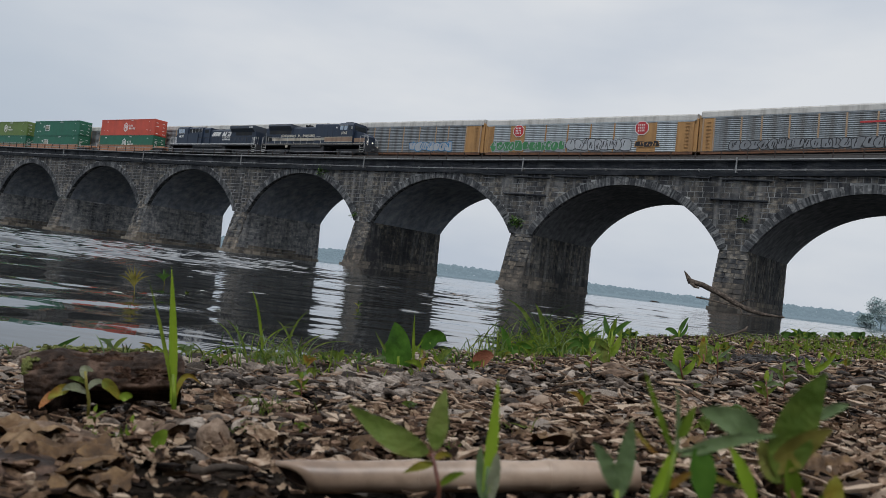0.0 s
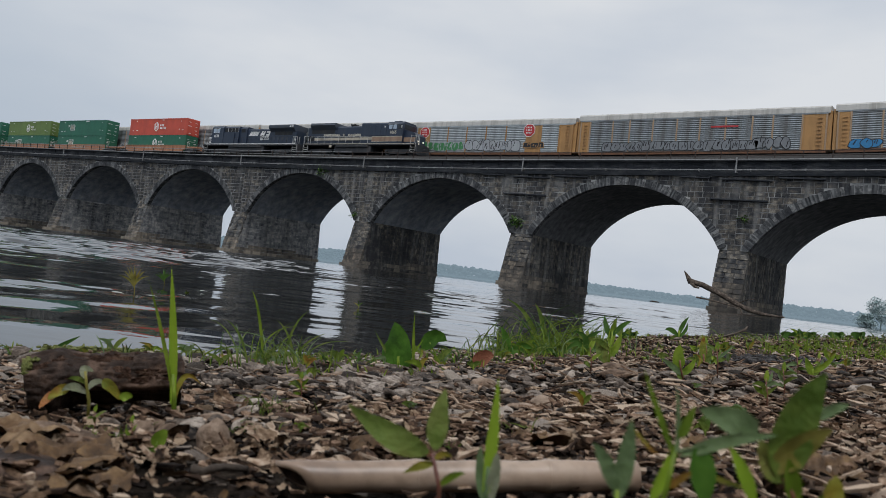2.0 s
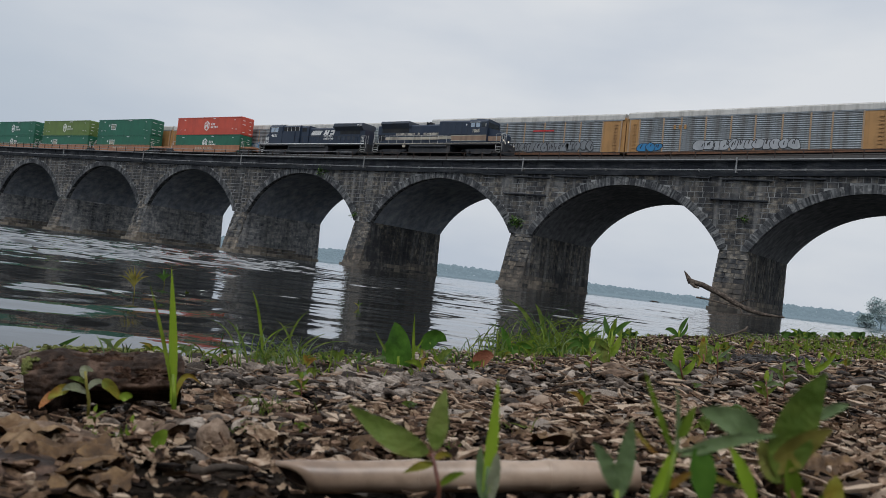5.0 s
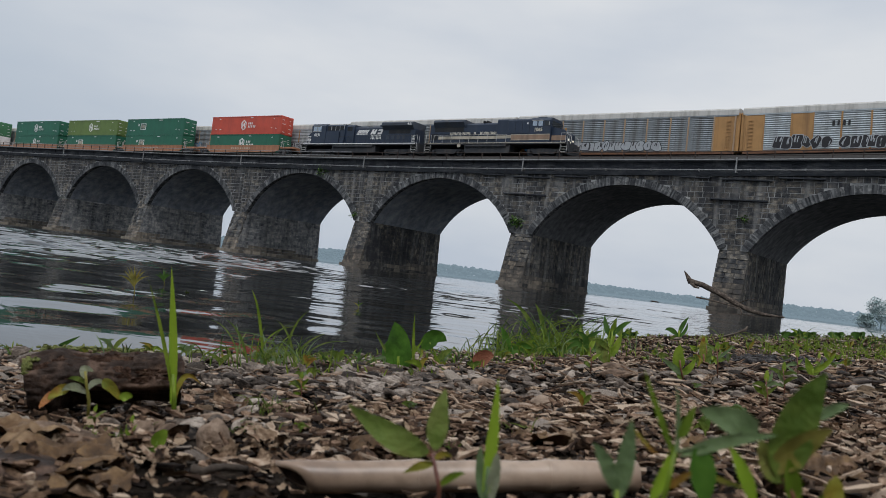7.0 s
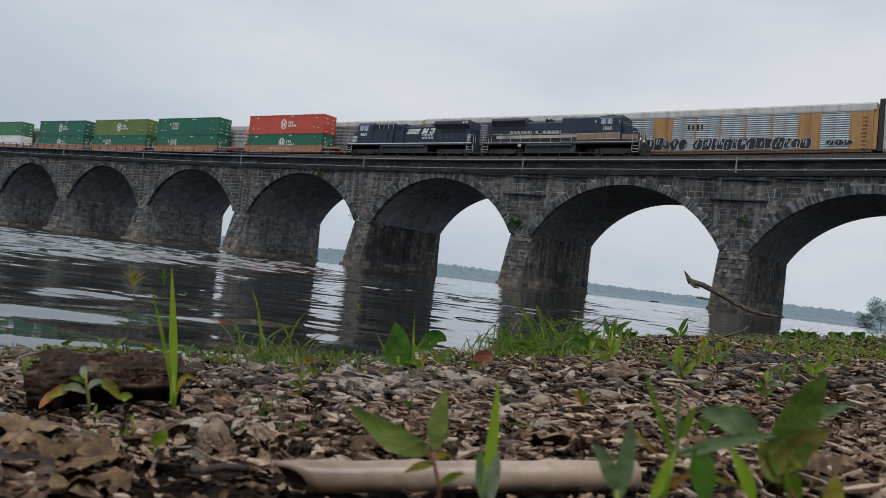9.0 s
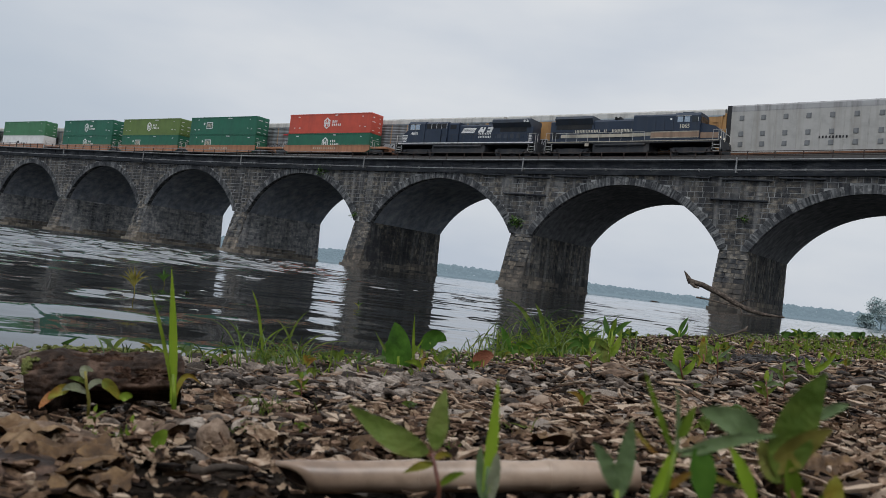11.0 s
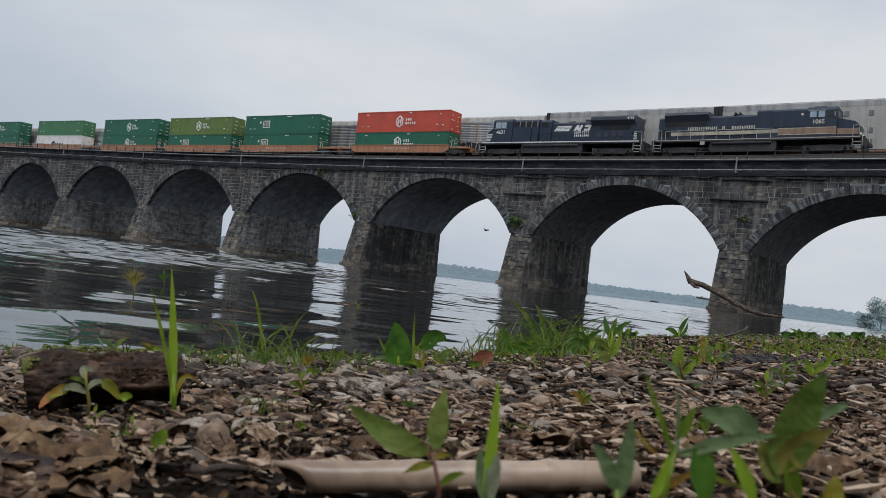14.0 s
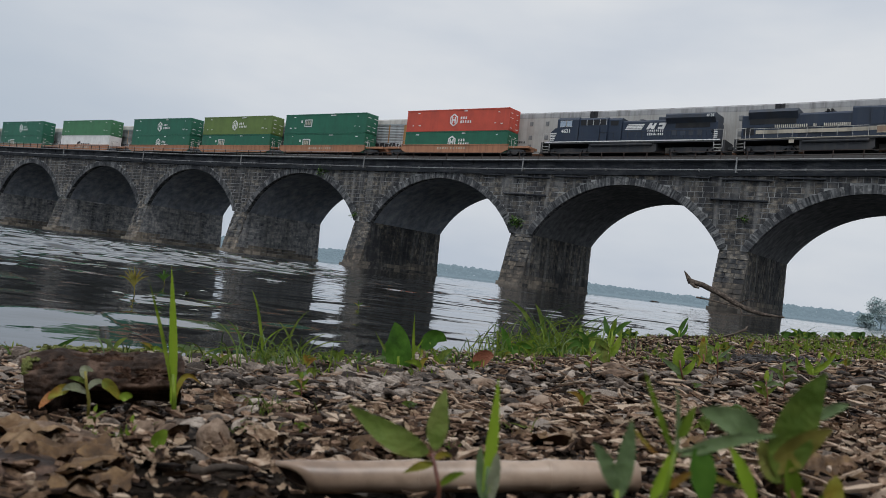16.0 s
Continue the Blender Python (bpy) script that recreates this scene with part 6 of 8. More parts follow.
    v, f = [], []
    spots = scatter(700, 0.33, 3.0, rng) + scatter(1500, 2.6, 5.3, rng) + scatter(350, 0.36, 0.9, rng, 0.56, 0.05) + scatter(1700, 0.37, 0.85, rng, 0.58, 0.04) + [(rng.uniform(-0.34, -0.06), rng.uniform(0.38, 0.64), 0.0) for _ in range(700)]
    for u, vv, z in spots:
        if cane_front(u, vv) and rng.random() < 0.6 or rng.random() > woody(u, vv) + 0.25:
            continue
        z = ground_z(u, vv)
        L, w = rng.uniform(0.01, 0.03), rng.uniform(0.004, 0.011)
        if vv < 0.85:
            q = rng.uniform(0.3, 0.9)
            L, w = L * q, w * q
        m = Matrix.Translation(plan(u, vv, z + rng.uniform(-0.006, 0.004))) @ Euler((rng.gauss(0, 0.5), rng.gauss(0, 0.4), rng.uniform(0, 6.3))).to_matrix().to_4x4()
        k = len(v)
        curl = rng.uniform(-0.4, 0.6)
        for i in range(6):
            t = i / 5
            ww = w * math.sin(math.pi * (0.08 + 0.87 * t)) ** 0.8 * rng.uniform(0.55, 1.25)
            zz = curl * L * (t - 0.5) ** 2
            for y, dz in ((-1, 0.25), (0, 0), (1, 0.25)):
                v.append(m @ Vector(((t - 0.5) * L, y * ww, zz + dz * ww + rng.uniform(-0.0008, 0.0008))))
        for i in range(5):
            for j in range(2):
                f.append((k + i * 3 + j, k + i * 3 + j + 1, k + i * 3 + 4 + j, k + i * 3 + 3 + j))
    tagged(raw_part("dead_leaves", v, f, DEADLEAF), "curled brown dead leaves on the beach", "leaves", kind="stuff")


build_gravel()


def rock(u, v, sx, sy, sz, turn, seed, label, mat=ROCK):
    g = np.random.default_rng(seed)
    bv = ico(3)
    n = []
    for p in bv[0]:
        q = Vector(p)
        k = 1 + 0.22 * noise.noise(q * 1.4 + Vector((seed, 0, 0))) + 0.07 * noise.noise(q * 4 + Vector((0, seed, 0)))
        flat = max(-0.35, p[2])
        n.append((p[0] * k * sx, p[1] * k * sy, flat * k * sz))
    ob = raw_part("rock", n, [tuple(int(i) for i in f) for f in bv[1]], mat, smooth=True)
    ob.matrix_basis = Matrix.Translation(on_ground(u, v, sz * 0.22 - 0.004)) @ Matrix.Rotation(radians(turn), 4, "Z")
    return tagged(ob, label, "rock", "river rocks")


rock(-0.262, 0.585, 0.036, 0.022, 0.012, 40, 1, "broad flat buff river stone half bedded in litter")
rock(-0.24, 0.49, 0.04, 0.026, 0.009, 20, 2, "brown flaking stone under dead leaves", BARK)
rock(-0.147, 0.6, 0.0125, 0.011, 0.017, 60, 3, "upright lumpy brown stone among pebbles")
rock(-0.188, 0.632, 0.0135, 0.009, 0.009, 10, 4, "rounded pale grey stone beside the reed shoot")
rock(-0.205, 0.622, 0.009, 0.008, 0.012, 80, 5, "rounded grey stone beside the reed shoot")
rock(-0.222, 0.7, 0.017, 0.009, 0.0055, 30, 6, "flat bluish stone below the log")
rock(-0.27, 0.725, 0.016, 0.01, 0.005, 30, 13, "pale flat stone below the log")
rock(-0.17, 0.7, 0.02, 0.014, 0.01, 0, 7, "low brown stone beside the log's end")
rock(0.138, 0.985, 0.015, 0.012, 0.016, 20, 14, "upright brown stone on the pebble bed")
rock(0.225, 1.09, 0.028, 0.016, 0.009, 5, 15, "flat buff stone among wood chips")
rock(0.33, 1.43, 0.036, 0.02, 0.014, 15, 16, "flat reddish stone on the pebble bed")
rock(0.085, 1.25, 0.025, 0.014, 0.014, 70, 17, "slanting grey slab on the pebble bed")
rock(-0.108, 1.38, 0.055, 0.02, 0.008, 10, 18, "long flat grey slab near the water")
rock(-0.2, 1.3, 0.035, 0.018, 0.008, 0, 19, "flat grey slab near the water")
rock(0.249, 0.506, 0.014, 0.01, 0.009, 20, 20, "pale grey stone among blurred weeds")
rock(0.268, 0.5, 0.015, 0.01, 0.008, 60, 21, "pale grey stone among blurred weeds")
rock(0.36, 1.62, 0.036, 0.022, 0.014, 10, 8, "smooth brown stone on the upper beach")
rock(0.275, 0.47, 0.022, 0.016, 0.009, 70, 9, "flat stone among blurred weeds")
rock(0.115, 0.97, 0.02, 0.014, 0.009, 25, 10, "low buff stone among wood chips")
rock(0.02, 1.45, 0.026, 0.014, 0.009, 5, 11, "flat grey stone on the pebble bed")
rock(-0.1, 1.6, 0.035, 0.014, 0.01, 15, 12, "long flat grey stone near the water")


def build_log():
    e = tagged(new("fallen_log"), "short dark wet log with torn bark lying on the beach", "log")
    a, b = plan(-0.350, 0.735, 0.0), plan(-0.2300, 0.785, 0.0)
    a.z, b.z = 0.11, 0.119
    d = b - a
    bm = bmesh.new()
    side = d.cross(Vector((0, 0, 1))).normalized()
    up = side.cross(d).normalized()
    n, sides = 80, 110
    rings = []
    for i in range(n + 1):
        t = i / n
        ring = []
        for k in range(sides):
            w = 2 * math.pi * k / sides
            r = 0.0285 + 0.003 * (1 - t)
            q = Vector((t * 4.5, math.cos(w) * 1.3, math.sin(w) * 1.3))
            ridge = abs(noise.noise(Vector((t * 5, math.cos(w) * 5, math.sin(w) * 5))))
            r *= 1 + 0.16 * noise.noise(q) - 0.1 * ridge + 0.05 * noise.noise(Vector((t * 14, math.cos(w) * 9, math.sin(w) * 9))) + 0.04 * noise.noise(q * 9)
            crack = max(0.0, 1 - abs(noise.noise(Vector((t * 1.6, math.cos(w) * 3.6, math.sin(w) * 3.6 + 5)))) / 0.07)
            r *= 1 - 0.15 * crack * (0.4 + 0.6 * noise.noise(Vector((t * 9, w, 2))) ** 2 * 3)
            if math.sin(w) < 0 and t > 0.1:
                r *= 1 - 0.42 * min(1.0, (t - 0.1) / 0.3) * math.sin(w) ** 2
            # hollow underneath, on the side away from the water
            c, s = math.cos(w), math.sin(w)
            hollow = min(1.0, max(0.0, (0.12 - s) / 0.4)) * min(1.0, max(0.0, (c + 0.3) / 0.5)) * min(1.0, max(0.0, (t - 0.16) / 0.16))
            r *= 1 - 0.55 * hollow * (3 - 2 * hollow) * hollow
            if t < 0.16:
                r *= 0.74 + 0.26 * math.sqrt(t / 0.16)
            tt = t - 0.04 * max(0.0, 1 - t / 0.45) * (math.sin(w) - 0.3 + 0.5 * noise.noise(Vector((math.cos(w) * 2, math.sin(w) * 2, 7))))
            end = 0.012 * noise.noise(Vector((w, 3.3, 0))) if i in (0, n) else 0
            ring.append(bm.verts.new(a + d * (tt + end * 4) + (side * math.cos(w) + up * math.sin(w)) * r))
        rings.append(ring)
    for r0, r1 in zip(rings, rings[1:]):
        for k in range(sides):
            bm.faces.new((r0[k], r0[(k + 1) % sides], r1[(k + 1) % sides], r1[k]))
    bm.faces.new(rings[0][::-1])
    bm.faces.new(rings[-1])
    body = part("trunk", bm, BARK, e, smooth=True)
    # lifted flakes of bark
    rng = random.Random(5)
    for k in range(22):
        t, w = rng.uniform(0.05, 0.95), rng.uniform(0.3, 2.3)
        bm = bmesh.new()
        L, ww = rng.uniform(0.01, 0.04), rng.uniform(0.12, 0.4)
        rows = []
        for i in range(7):
            row = []
            for j in range(4):
                wj = w + ww * (j / 3 - 0.5) * math.sin(math.pi * (i + 0.6) / 7.2) + rng.uniform(-0.03, 0.03)
                r = 0.0268 + 0.0008 * j + 0.001 * math.sin(i * 1.3) + rng.uniform(0, 0.0016)
                row.append(bm.verts.new(a + d * t + d.normalized() * L * (i / 6 - 0.5) + (side * math.cos(wj) + up * math.sin(wj)) * r))
            rows.append(row)
        fs = []
        for r0, r1 in zip(rows, rows[1:]):
            for j in range(3):
                fs.append(bm.faces.new((r0[j], r0[j + 1], r1[j + 1], r1[j])))
        bmesh.ops.solidify(bm, geom=fs, thickness=0.002)
        part("bark_flake", bm, FLAKE, body, smooth=True)
    pts, sz = [], []
    for k in range(140):
        w, t = rng.gauss(1.0, 0.2), abs(rng.gauss(0.0, 0.025))
        r = (0.0285 + 0.003) * (0.74 + 0.26 * math.sqrt(min(1.0, t / 0.16))) * 0.97
        pts.append(tuple(a + d * (t - 0.012) + (side * math.cos(w) + up * math.sin(w)) * r))
        q = rng.uniform(0.0008, 0.0026)
        sz.append((q, q, q * 0.8))
    tagged(lumps("moss", ICO1, pts, sz, MOSS, rough=0.3, seed=19), "yellow-green moss cushion on the log's broken end", "moss", kind="stuff")


build_log()


def build_reed():
    e = tagged(new("reed_cane"), "dry pale hollow reed cane lying across the beach", "stick")
    a, b = plan(-0.0705, 0.489, 0.1228), plan(0.135, 0.5175, 0.141)
    bm = bmesh.new()
    n, sides = 26, 20
    d = b - a
    side = d.cross(Vector((0, 0, 1))).normalized()
    up = side.cross(d).normalized()
    prof = [(0.0, 0.0066), (0.0, 0.0092)] + [(i / n, 0.0094 + (0.0009 if i in (9, 19) else 0) + 0.0003 * math.sin(i)) for i in range(1, n + 1)]

    def ring(b, t, r):
        cut = 0.042 * max(0.0, 1 - t / 0.3)
        return [b.verts.new(a + d * (t + cut * (0.75 * math.cos(w) - math.sin(w) + 0.15 * math.sin(3 * w))) + (side * math.cos(w) + up * math.sin(w)) * r) for w in (2 * math.pi * k / sides for k in range(sides))]

    inner = bmesh.new()
    for b, plan_ in ((bm, prof + [(1.0, 0.0)]), (inner, [(0.002, 0.0067), (0.08, 0.0066), (0.2, 0.0064), (0.2, 0.0)])):
        rings = [ring(b, t, r) for t, r in plan_]
        for r0, r1 in zip(rings, rings[1:]):
            for k in range(sides):
                b.faces.new((r0[k], r0[(k + 1) % sides], r1[(k + 1) % sides], r1[k]))
    stalk = part("stalk", bm, REED, e, smooth=True)
    # cane's inside in dark bark colour: the hollow's shade is put into it
    part("hollow_end", inner, BARK, stalk, "hollow end with its shade put into the colour", True)
    for t in (0.346, 0.73):
        bm = bmesh.new()
        c = a + d * t
        tube(bm, [c - d * 0.006, c - d * 0.002, c + d * 0.002, c + d * 0.006], [0.0096, 0.0104, 0.0104, 0.0096], 20)
        part("joint", bm, REED, stalk, "darker ring of the cane's joint", True)


build_reed()


def leaf_mesh(bm, p0, p1, p2, width, fold=0.25, segs=8, shape="blade", out=None):
    """A leaf along the bow p0, p1, p2, with a folded midrib."""
    out = out or -AHEAD
    prev = None
    for i in range(segs + 1):
        t = i / segs
        p = p0 * (1 - t) ** 2 + p1 * 2 * t * (1 - t) + p2 * t * t
        d = ((p1 - p0) * (1 - t) + (p2 - p1) * t).normalized()
        s = d.cross(out)
        s = s.normalized() if s.length > 1e-4 else RIGHT.copy()
        if shape == "blade":
            w = width * min(1.0, 0.55 + 1.2 * t) * (1 - t ** 2.6)
        elif shape == "heart":
            w = width * min(1.0, 0.72 + 1.6 * t) * (1 - t ** 2.2) ** 0.8
        elif shape == "ovate":
            w = width * math.sin(math.pi * min(1.0, 0.05 + 0.95 * t ** 0.7)) ** 0.58
        else:
            w = width * math.sin(math.pi * (0.03 + 0.95 * t ** 0.8)) ** 0.9
        w = max(w, width * 0.02) / 2
        lift = out * w * fold
        wav = out * 0.1 * w * math.sin(t * 9)
        cur = [bm.verts.new(p + s * w + lift + wav), bm.verts.new(p), bm.verts.new(p - s * w + lift - wav)]
        if prev:
            for j in range(2):
                bm.faces.new((prev[j], prev[j + 1], cur[j + 1], cur[j]))
        prev = cur


def leaf(parent, base, p0, p1, p2, width, mat, shape="blade", d=(0, 0, 0), fold=0.25, name="leaf", label=""):
    bm = bmesh.new()
    leaf_mesh(bm, slant(base, *p0, d[0]), slant(base, *p1, d[1]), slant(base, *p2, d[2]), width, fold, 10, shape)
    return part(name, bm, mat, parent, label, True)


def stem(parent, base, pts, r, mat):
    bm = bmesh.new()
    tube(bm, [slant(base, *p) for p in pts], [r * (1 - 0.5 * i / len(pts)) for i in range(len(pts))], 7)
    return part("stem", bm, mat, parent, smooth=True)


def unit(v):
    """Metres that one step of a leaf's plan is worth at a distance."""
    return v / 1470.0


def plant(name, u, v, label, stems, leaves, group="", near=1.0):
    """stems: (points, radius, paint); leaves: (start, bow, tip, width, paint, shape, depth of tip). In small steps of unit(v).
    near below 1 brings the plant that much closer to the lens, on a stalk of its own down to the ground."""
    e = tagged(new(name), label, "plant", group)
    k = unit(v) * near
    base = on_ground(u, v, -0.002)
    if near < 1:
        base = EYE + (base - EYE) * near
        tuft_foot = on_ground(u * near, v * near, -0.004)
        bm = bmesh.new()
        a, b = slant(base, stems[0][0][0][0] * k, stems[0][0][0][1] * k), slant(base, 0, 0)
        tube(bm, [tuft_foot, tuft_foot.lerp(a, 0.6), a, b], stems[0][1] * k, 7)
        part("root_stalk", bm, stems[0][2], e, smooth=True)
    for pts, r, mat in stems:
        stem(e, base, [(a * k, b * k) for a, b in pts], r * k, mat)
    for p0, p1, p2, w, mat, shape, dep in leaves:
        leaf(e, base, (p0[0] * k, p0[1] * k), (p1[0] * k, p1[1] * k), (p2[0] * k, p2[1] * k), w * k, mat, shape, (0, dep * k * 0.4, dep * k))
    return e


plant("reed_shoot", -0.212, 0.718, "tall bright green reed shoot standing beside the log", [([(0, -4), (1, 40), (-1, 82)], 5, GRASS)], [
    ((-1, 30), (0, 150), (-8, 274), 17, BLADE, "blade", 6), ((-4, 60), (-14, 140), (-44, 252), 8, GRASS, "blade", -8), ((2, 40), (16, 106), (46, 62), 11, OLDLEAF, "blade", 8)])
plant("seedling", -0.271, 0.681, "small seedling with yellowing drooping leaves before the log", [([(2, -6), (4, 40), (-1, 70), (-3, 92)], 3.5, OLIVE)], [
    ((0, 52), (-22, 76), (-40, 58), 15, PALELEAF, "lance", -10), ((-30, 62), (-46, 64), (-62, 44), 19, OLDLEAF, "ovate", -14), ((-54, 54), (-66, 48), (-74, 30), 15, RUSTLEAF, "ovate", -20), ((0, 58), (14, 84), (34, 68), 11, PALELEAF, "lance", 6),
    ((26, 72), (44, 72), (56, 40), 20, OLDLEAF, "ovate", 6), ((-3, 80), (-14, 106), (8, 90), 15, PALELEAF, "ovate", 10), ((-2, 70), (-14, 84), (-30, 80), 9, WEED, "lance", -8), ((60, 42), (68, 52), (78, 46), 16, GRASS, "ovate", 8)])
plant("broadleaf_weed", -0.064, 1.762, "weed with one broad upright heart-shaped leaf", [([(0, -4), (0, 20)], 3, GRASS)], [
    ((0, 2), (4, 50), (-6, 80), 48, BROAD, "heart", 4), ((-8, 0), (-26, 24), (-20, 46), 18, BROAD, "lance", 6), ((4, 0), (24, 20), (46, 52), 7, GRASS, "blade", 6), ((-6, 6), (-24, 30), (-42, 66), 6, WEED, "blade", 5), ((10, 4), (30, 10), (50, 0), 16, WEED, "ovate", -8)])
plant("broadleaf_weed", 0.007, 1.893, "weed with a round green leaf on a yellow stalk", [([(0, -4), (6, 22), (-4, 42)], 2, GRASS)], [
    ((-14, 30), (2, 66), (26, 44), 28, BROAD, "ovate", 4), ((2, 0), (18, 24), (36, 30), 12, WEED, "ovate", 6), ((-32, -4), (-34, 50), (-30, 96), 6, GRASS, "blade", 3), ((6, 0), (22, 8), (40, -6), 10, OLDLEAF, "blade", 3)])
plant("reed_shoot", 0.043, 0.497, "blurred green grass shoot close to the lens", [([(0, -24), (0, 20), (4, 60)], 5, BLUELEAF)], [
    ((0, 16), (14, 110), (24, 216), 24, BLADE, "blade", 8), ((-2, 0), (-14, 50), (-8, 96), 18, BLUELEAF, "ovate", 5), ((4, 0), (18, 50), (20, 86), 22, PALELEAF, "ovate", -5)], near=0.66)
plant("knotweed", 0.014, 0.497, "blurred red-stemmed weed with pointed leaves before the cane", [([(2, -24), (4, 20), (-8, 78)], 5, REDSTEM)], [
    ((-14, 80), (-74, 96), (-156, 162), 46, KNOT, "lance", 10), ((-2, 84), (-2, 130), (16, 190), 38, KNOT, "lance", 5), ((-4, 60), (-26, 62), (-58, 46), 16, OLDLEAF, "lance", -8),
    ((-4, 66), (10, 84), (26, 70), 12, OLDLEAF, "lance", 4), ((-8, 74), (-24, 88), (-38, 76), 12, REDLEAF, "lance", 4), ((4, 20), (24, 44), (50, 44), 14, GRASS, "lance", -4)], near=0.66)
plant("knotweed", 0.122, 0.465, "blurred weed with pale upright grey-green leaves near the lens", [([(-29, -20), (-28, 10), (-27, 44)], 6, GRASS)], [
    ((-29, 24), (-10, 97), (-1, 168), 34, BLUELEAF, "lance", -6), ((-30, 40), (-42, 97), (-70, 128), 28, BLUELEAF, "lance", -10), ((30, 20), (60, 74), (80, 124), 22, BLADE, "lance", 6),
    ((46, 105), (21, 124), (-1, 160), 8, OLDLEAF, "blade", 8), ((20, -10), (34, 30), (60, 60), 16, GRASS, "blade", 4)], near=0.55)
plant("knotweed", 0.152, 0.465, "blurred leafy weed with long grey-green leaves near the lens", [([(-60, -30), (-36, 40), (-20, 106)], 6, GRASS), ([(-20, 104), (40, 118), (121, 136)], 3, BLUELEAF)], [
    ((-24, 104), (-51, 176), (-73, 251), 13, GRASS, "blade", 4), ((-18, 104), (-10, 156), (-14, 222), 10, BLUELEAF, "blade", 8), ((-13, 98), (74, 134), (157, 134), 25, BLUELEAF, "lance", -6),
    ((123, 138), (86, 162), (26, 179), 48, BLUELEAF, "ovate", 10), ((21, 118), (28, 66), (28, 8), 46, BROAD, "lance", -8), ((4, 72), (56, 60), (108, 38), 12, OLDLEAF, "blade", -6),
    ((-12, 128), (-2, 150), (18, 184), 20, GRASS, "lance", 6), ((-36, 40), (-14, 62), (6, 70), 16, OLDLEAF, "lance", -8)], near=0.55)
plant("knotweed", 0.219, 0.468, "blurred weed with one large upright mottled leaf", [([(-21, -30), (-24, 20), (-40, 50)], 6, REDSTEM)], [
    ((-42, 43), (-36, 150), (34, 234), 80, WEED, "lance", -8), ((-59, 58), (-24, 108), (40, 138), 50, OLIVE, "lance", -14), ((10, 152), (48, 172), (84, 176), 22, BLUELEAF, "lance", 12),
    ((-20, 4), (-26, 48), (-35, 86), 32, GRASS, "lance", -10), ((-34, 44), (-58, 78), (-78, 114), 56, KNOT, "lance", 10)], near=0.55)
plant("reed_shoot", 0.19, 0.455, "blurred bright green blade close to the lens", [([(-12, -30), (-14, 20)], 5, GRASS)], [((-16, 14), (-30, 70), (-55, 114), 25, BLADE, "lance", 6)], near=0.55)
plant("sprout", 0.235, 0.47, "blurred yellow-green sprout close to the lens", [([(0, -20), (-4, 8)], 5, GRASS)], [((-5, 4), (0, 26), (8, 52), 38, OLDLEAF, "lance", 4), ((-4, 2), (-16, 12), (-28, 8), 20, GRASS, "lance", 8)], near=0.55)


plant("sprout", -0.17, 0.548, "single round bright green leaf on a thin stalk", [([(0, -4), (-4, 14), (2, 26)], 2, GRASS)], [((-2, 18), (6, 36), (18, 46), 26, GRASS, "ovate", 4), ((0, 10), (-10, 16), (-18, 14), 8, WEED, "lance", -4)])


def tuft(name, u, v, n, spread, low, high, width, rng, label, group, mat=None, droop=0.5):
    """A tuft of grass; each blade a part."""
    e = tagged(new(name), label, "grass", group)
    for i in range(n):
        uu, vv = u + rng.gauss(0, spread * 0.5), v + rng.gauss(0, spread * 0.4)
        if ground_z(uu, vv) < -0.03:
            continue
        base = on_ground(uu, vv, -0.003)
        h = rng.uniform(low, high)
        a = rng.gauss(0, 0.45) * h
        dr = rng.random() * droop * 1.6
        p2 = (a * (1 + dr), h * (1 - dr * 0.6))
        leaf(e, base, (0, 0), (a * 0.3, h * 0.75), p2, width * rng.uniform(0.6, 1.2), mat or rng.choice((GRASS, WEED_DARK, WEED, WEED, BLUELEAF)), "blade", (0, 0, rng.gauss(0, 0.3) * h), name="blade")
    return e


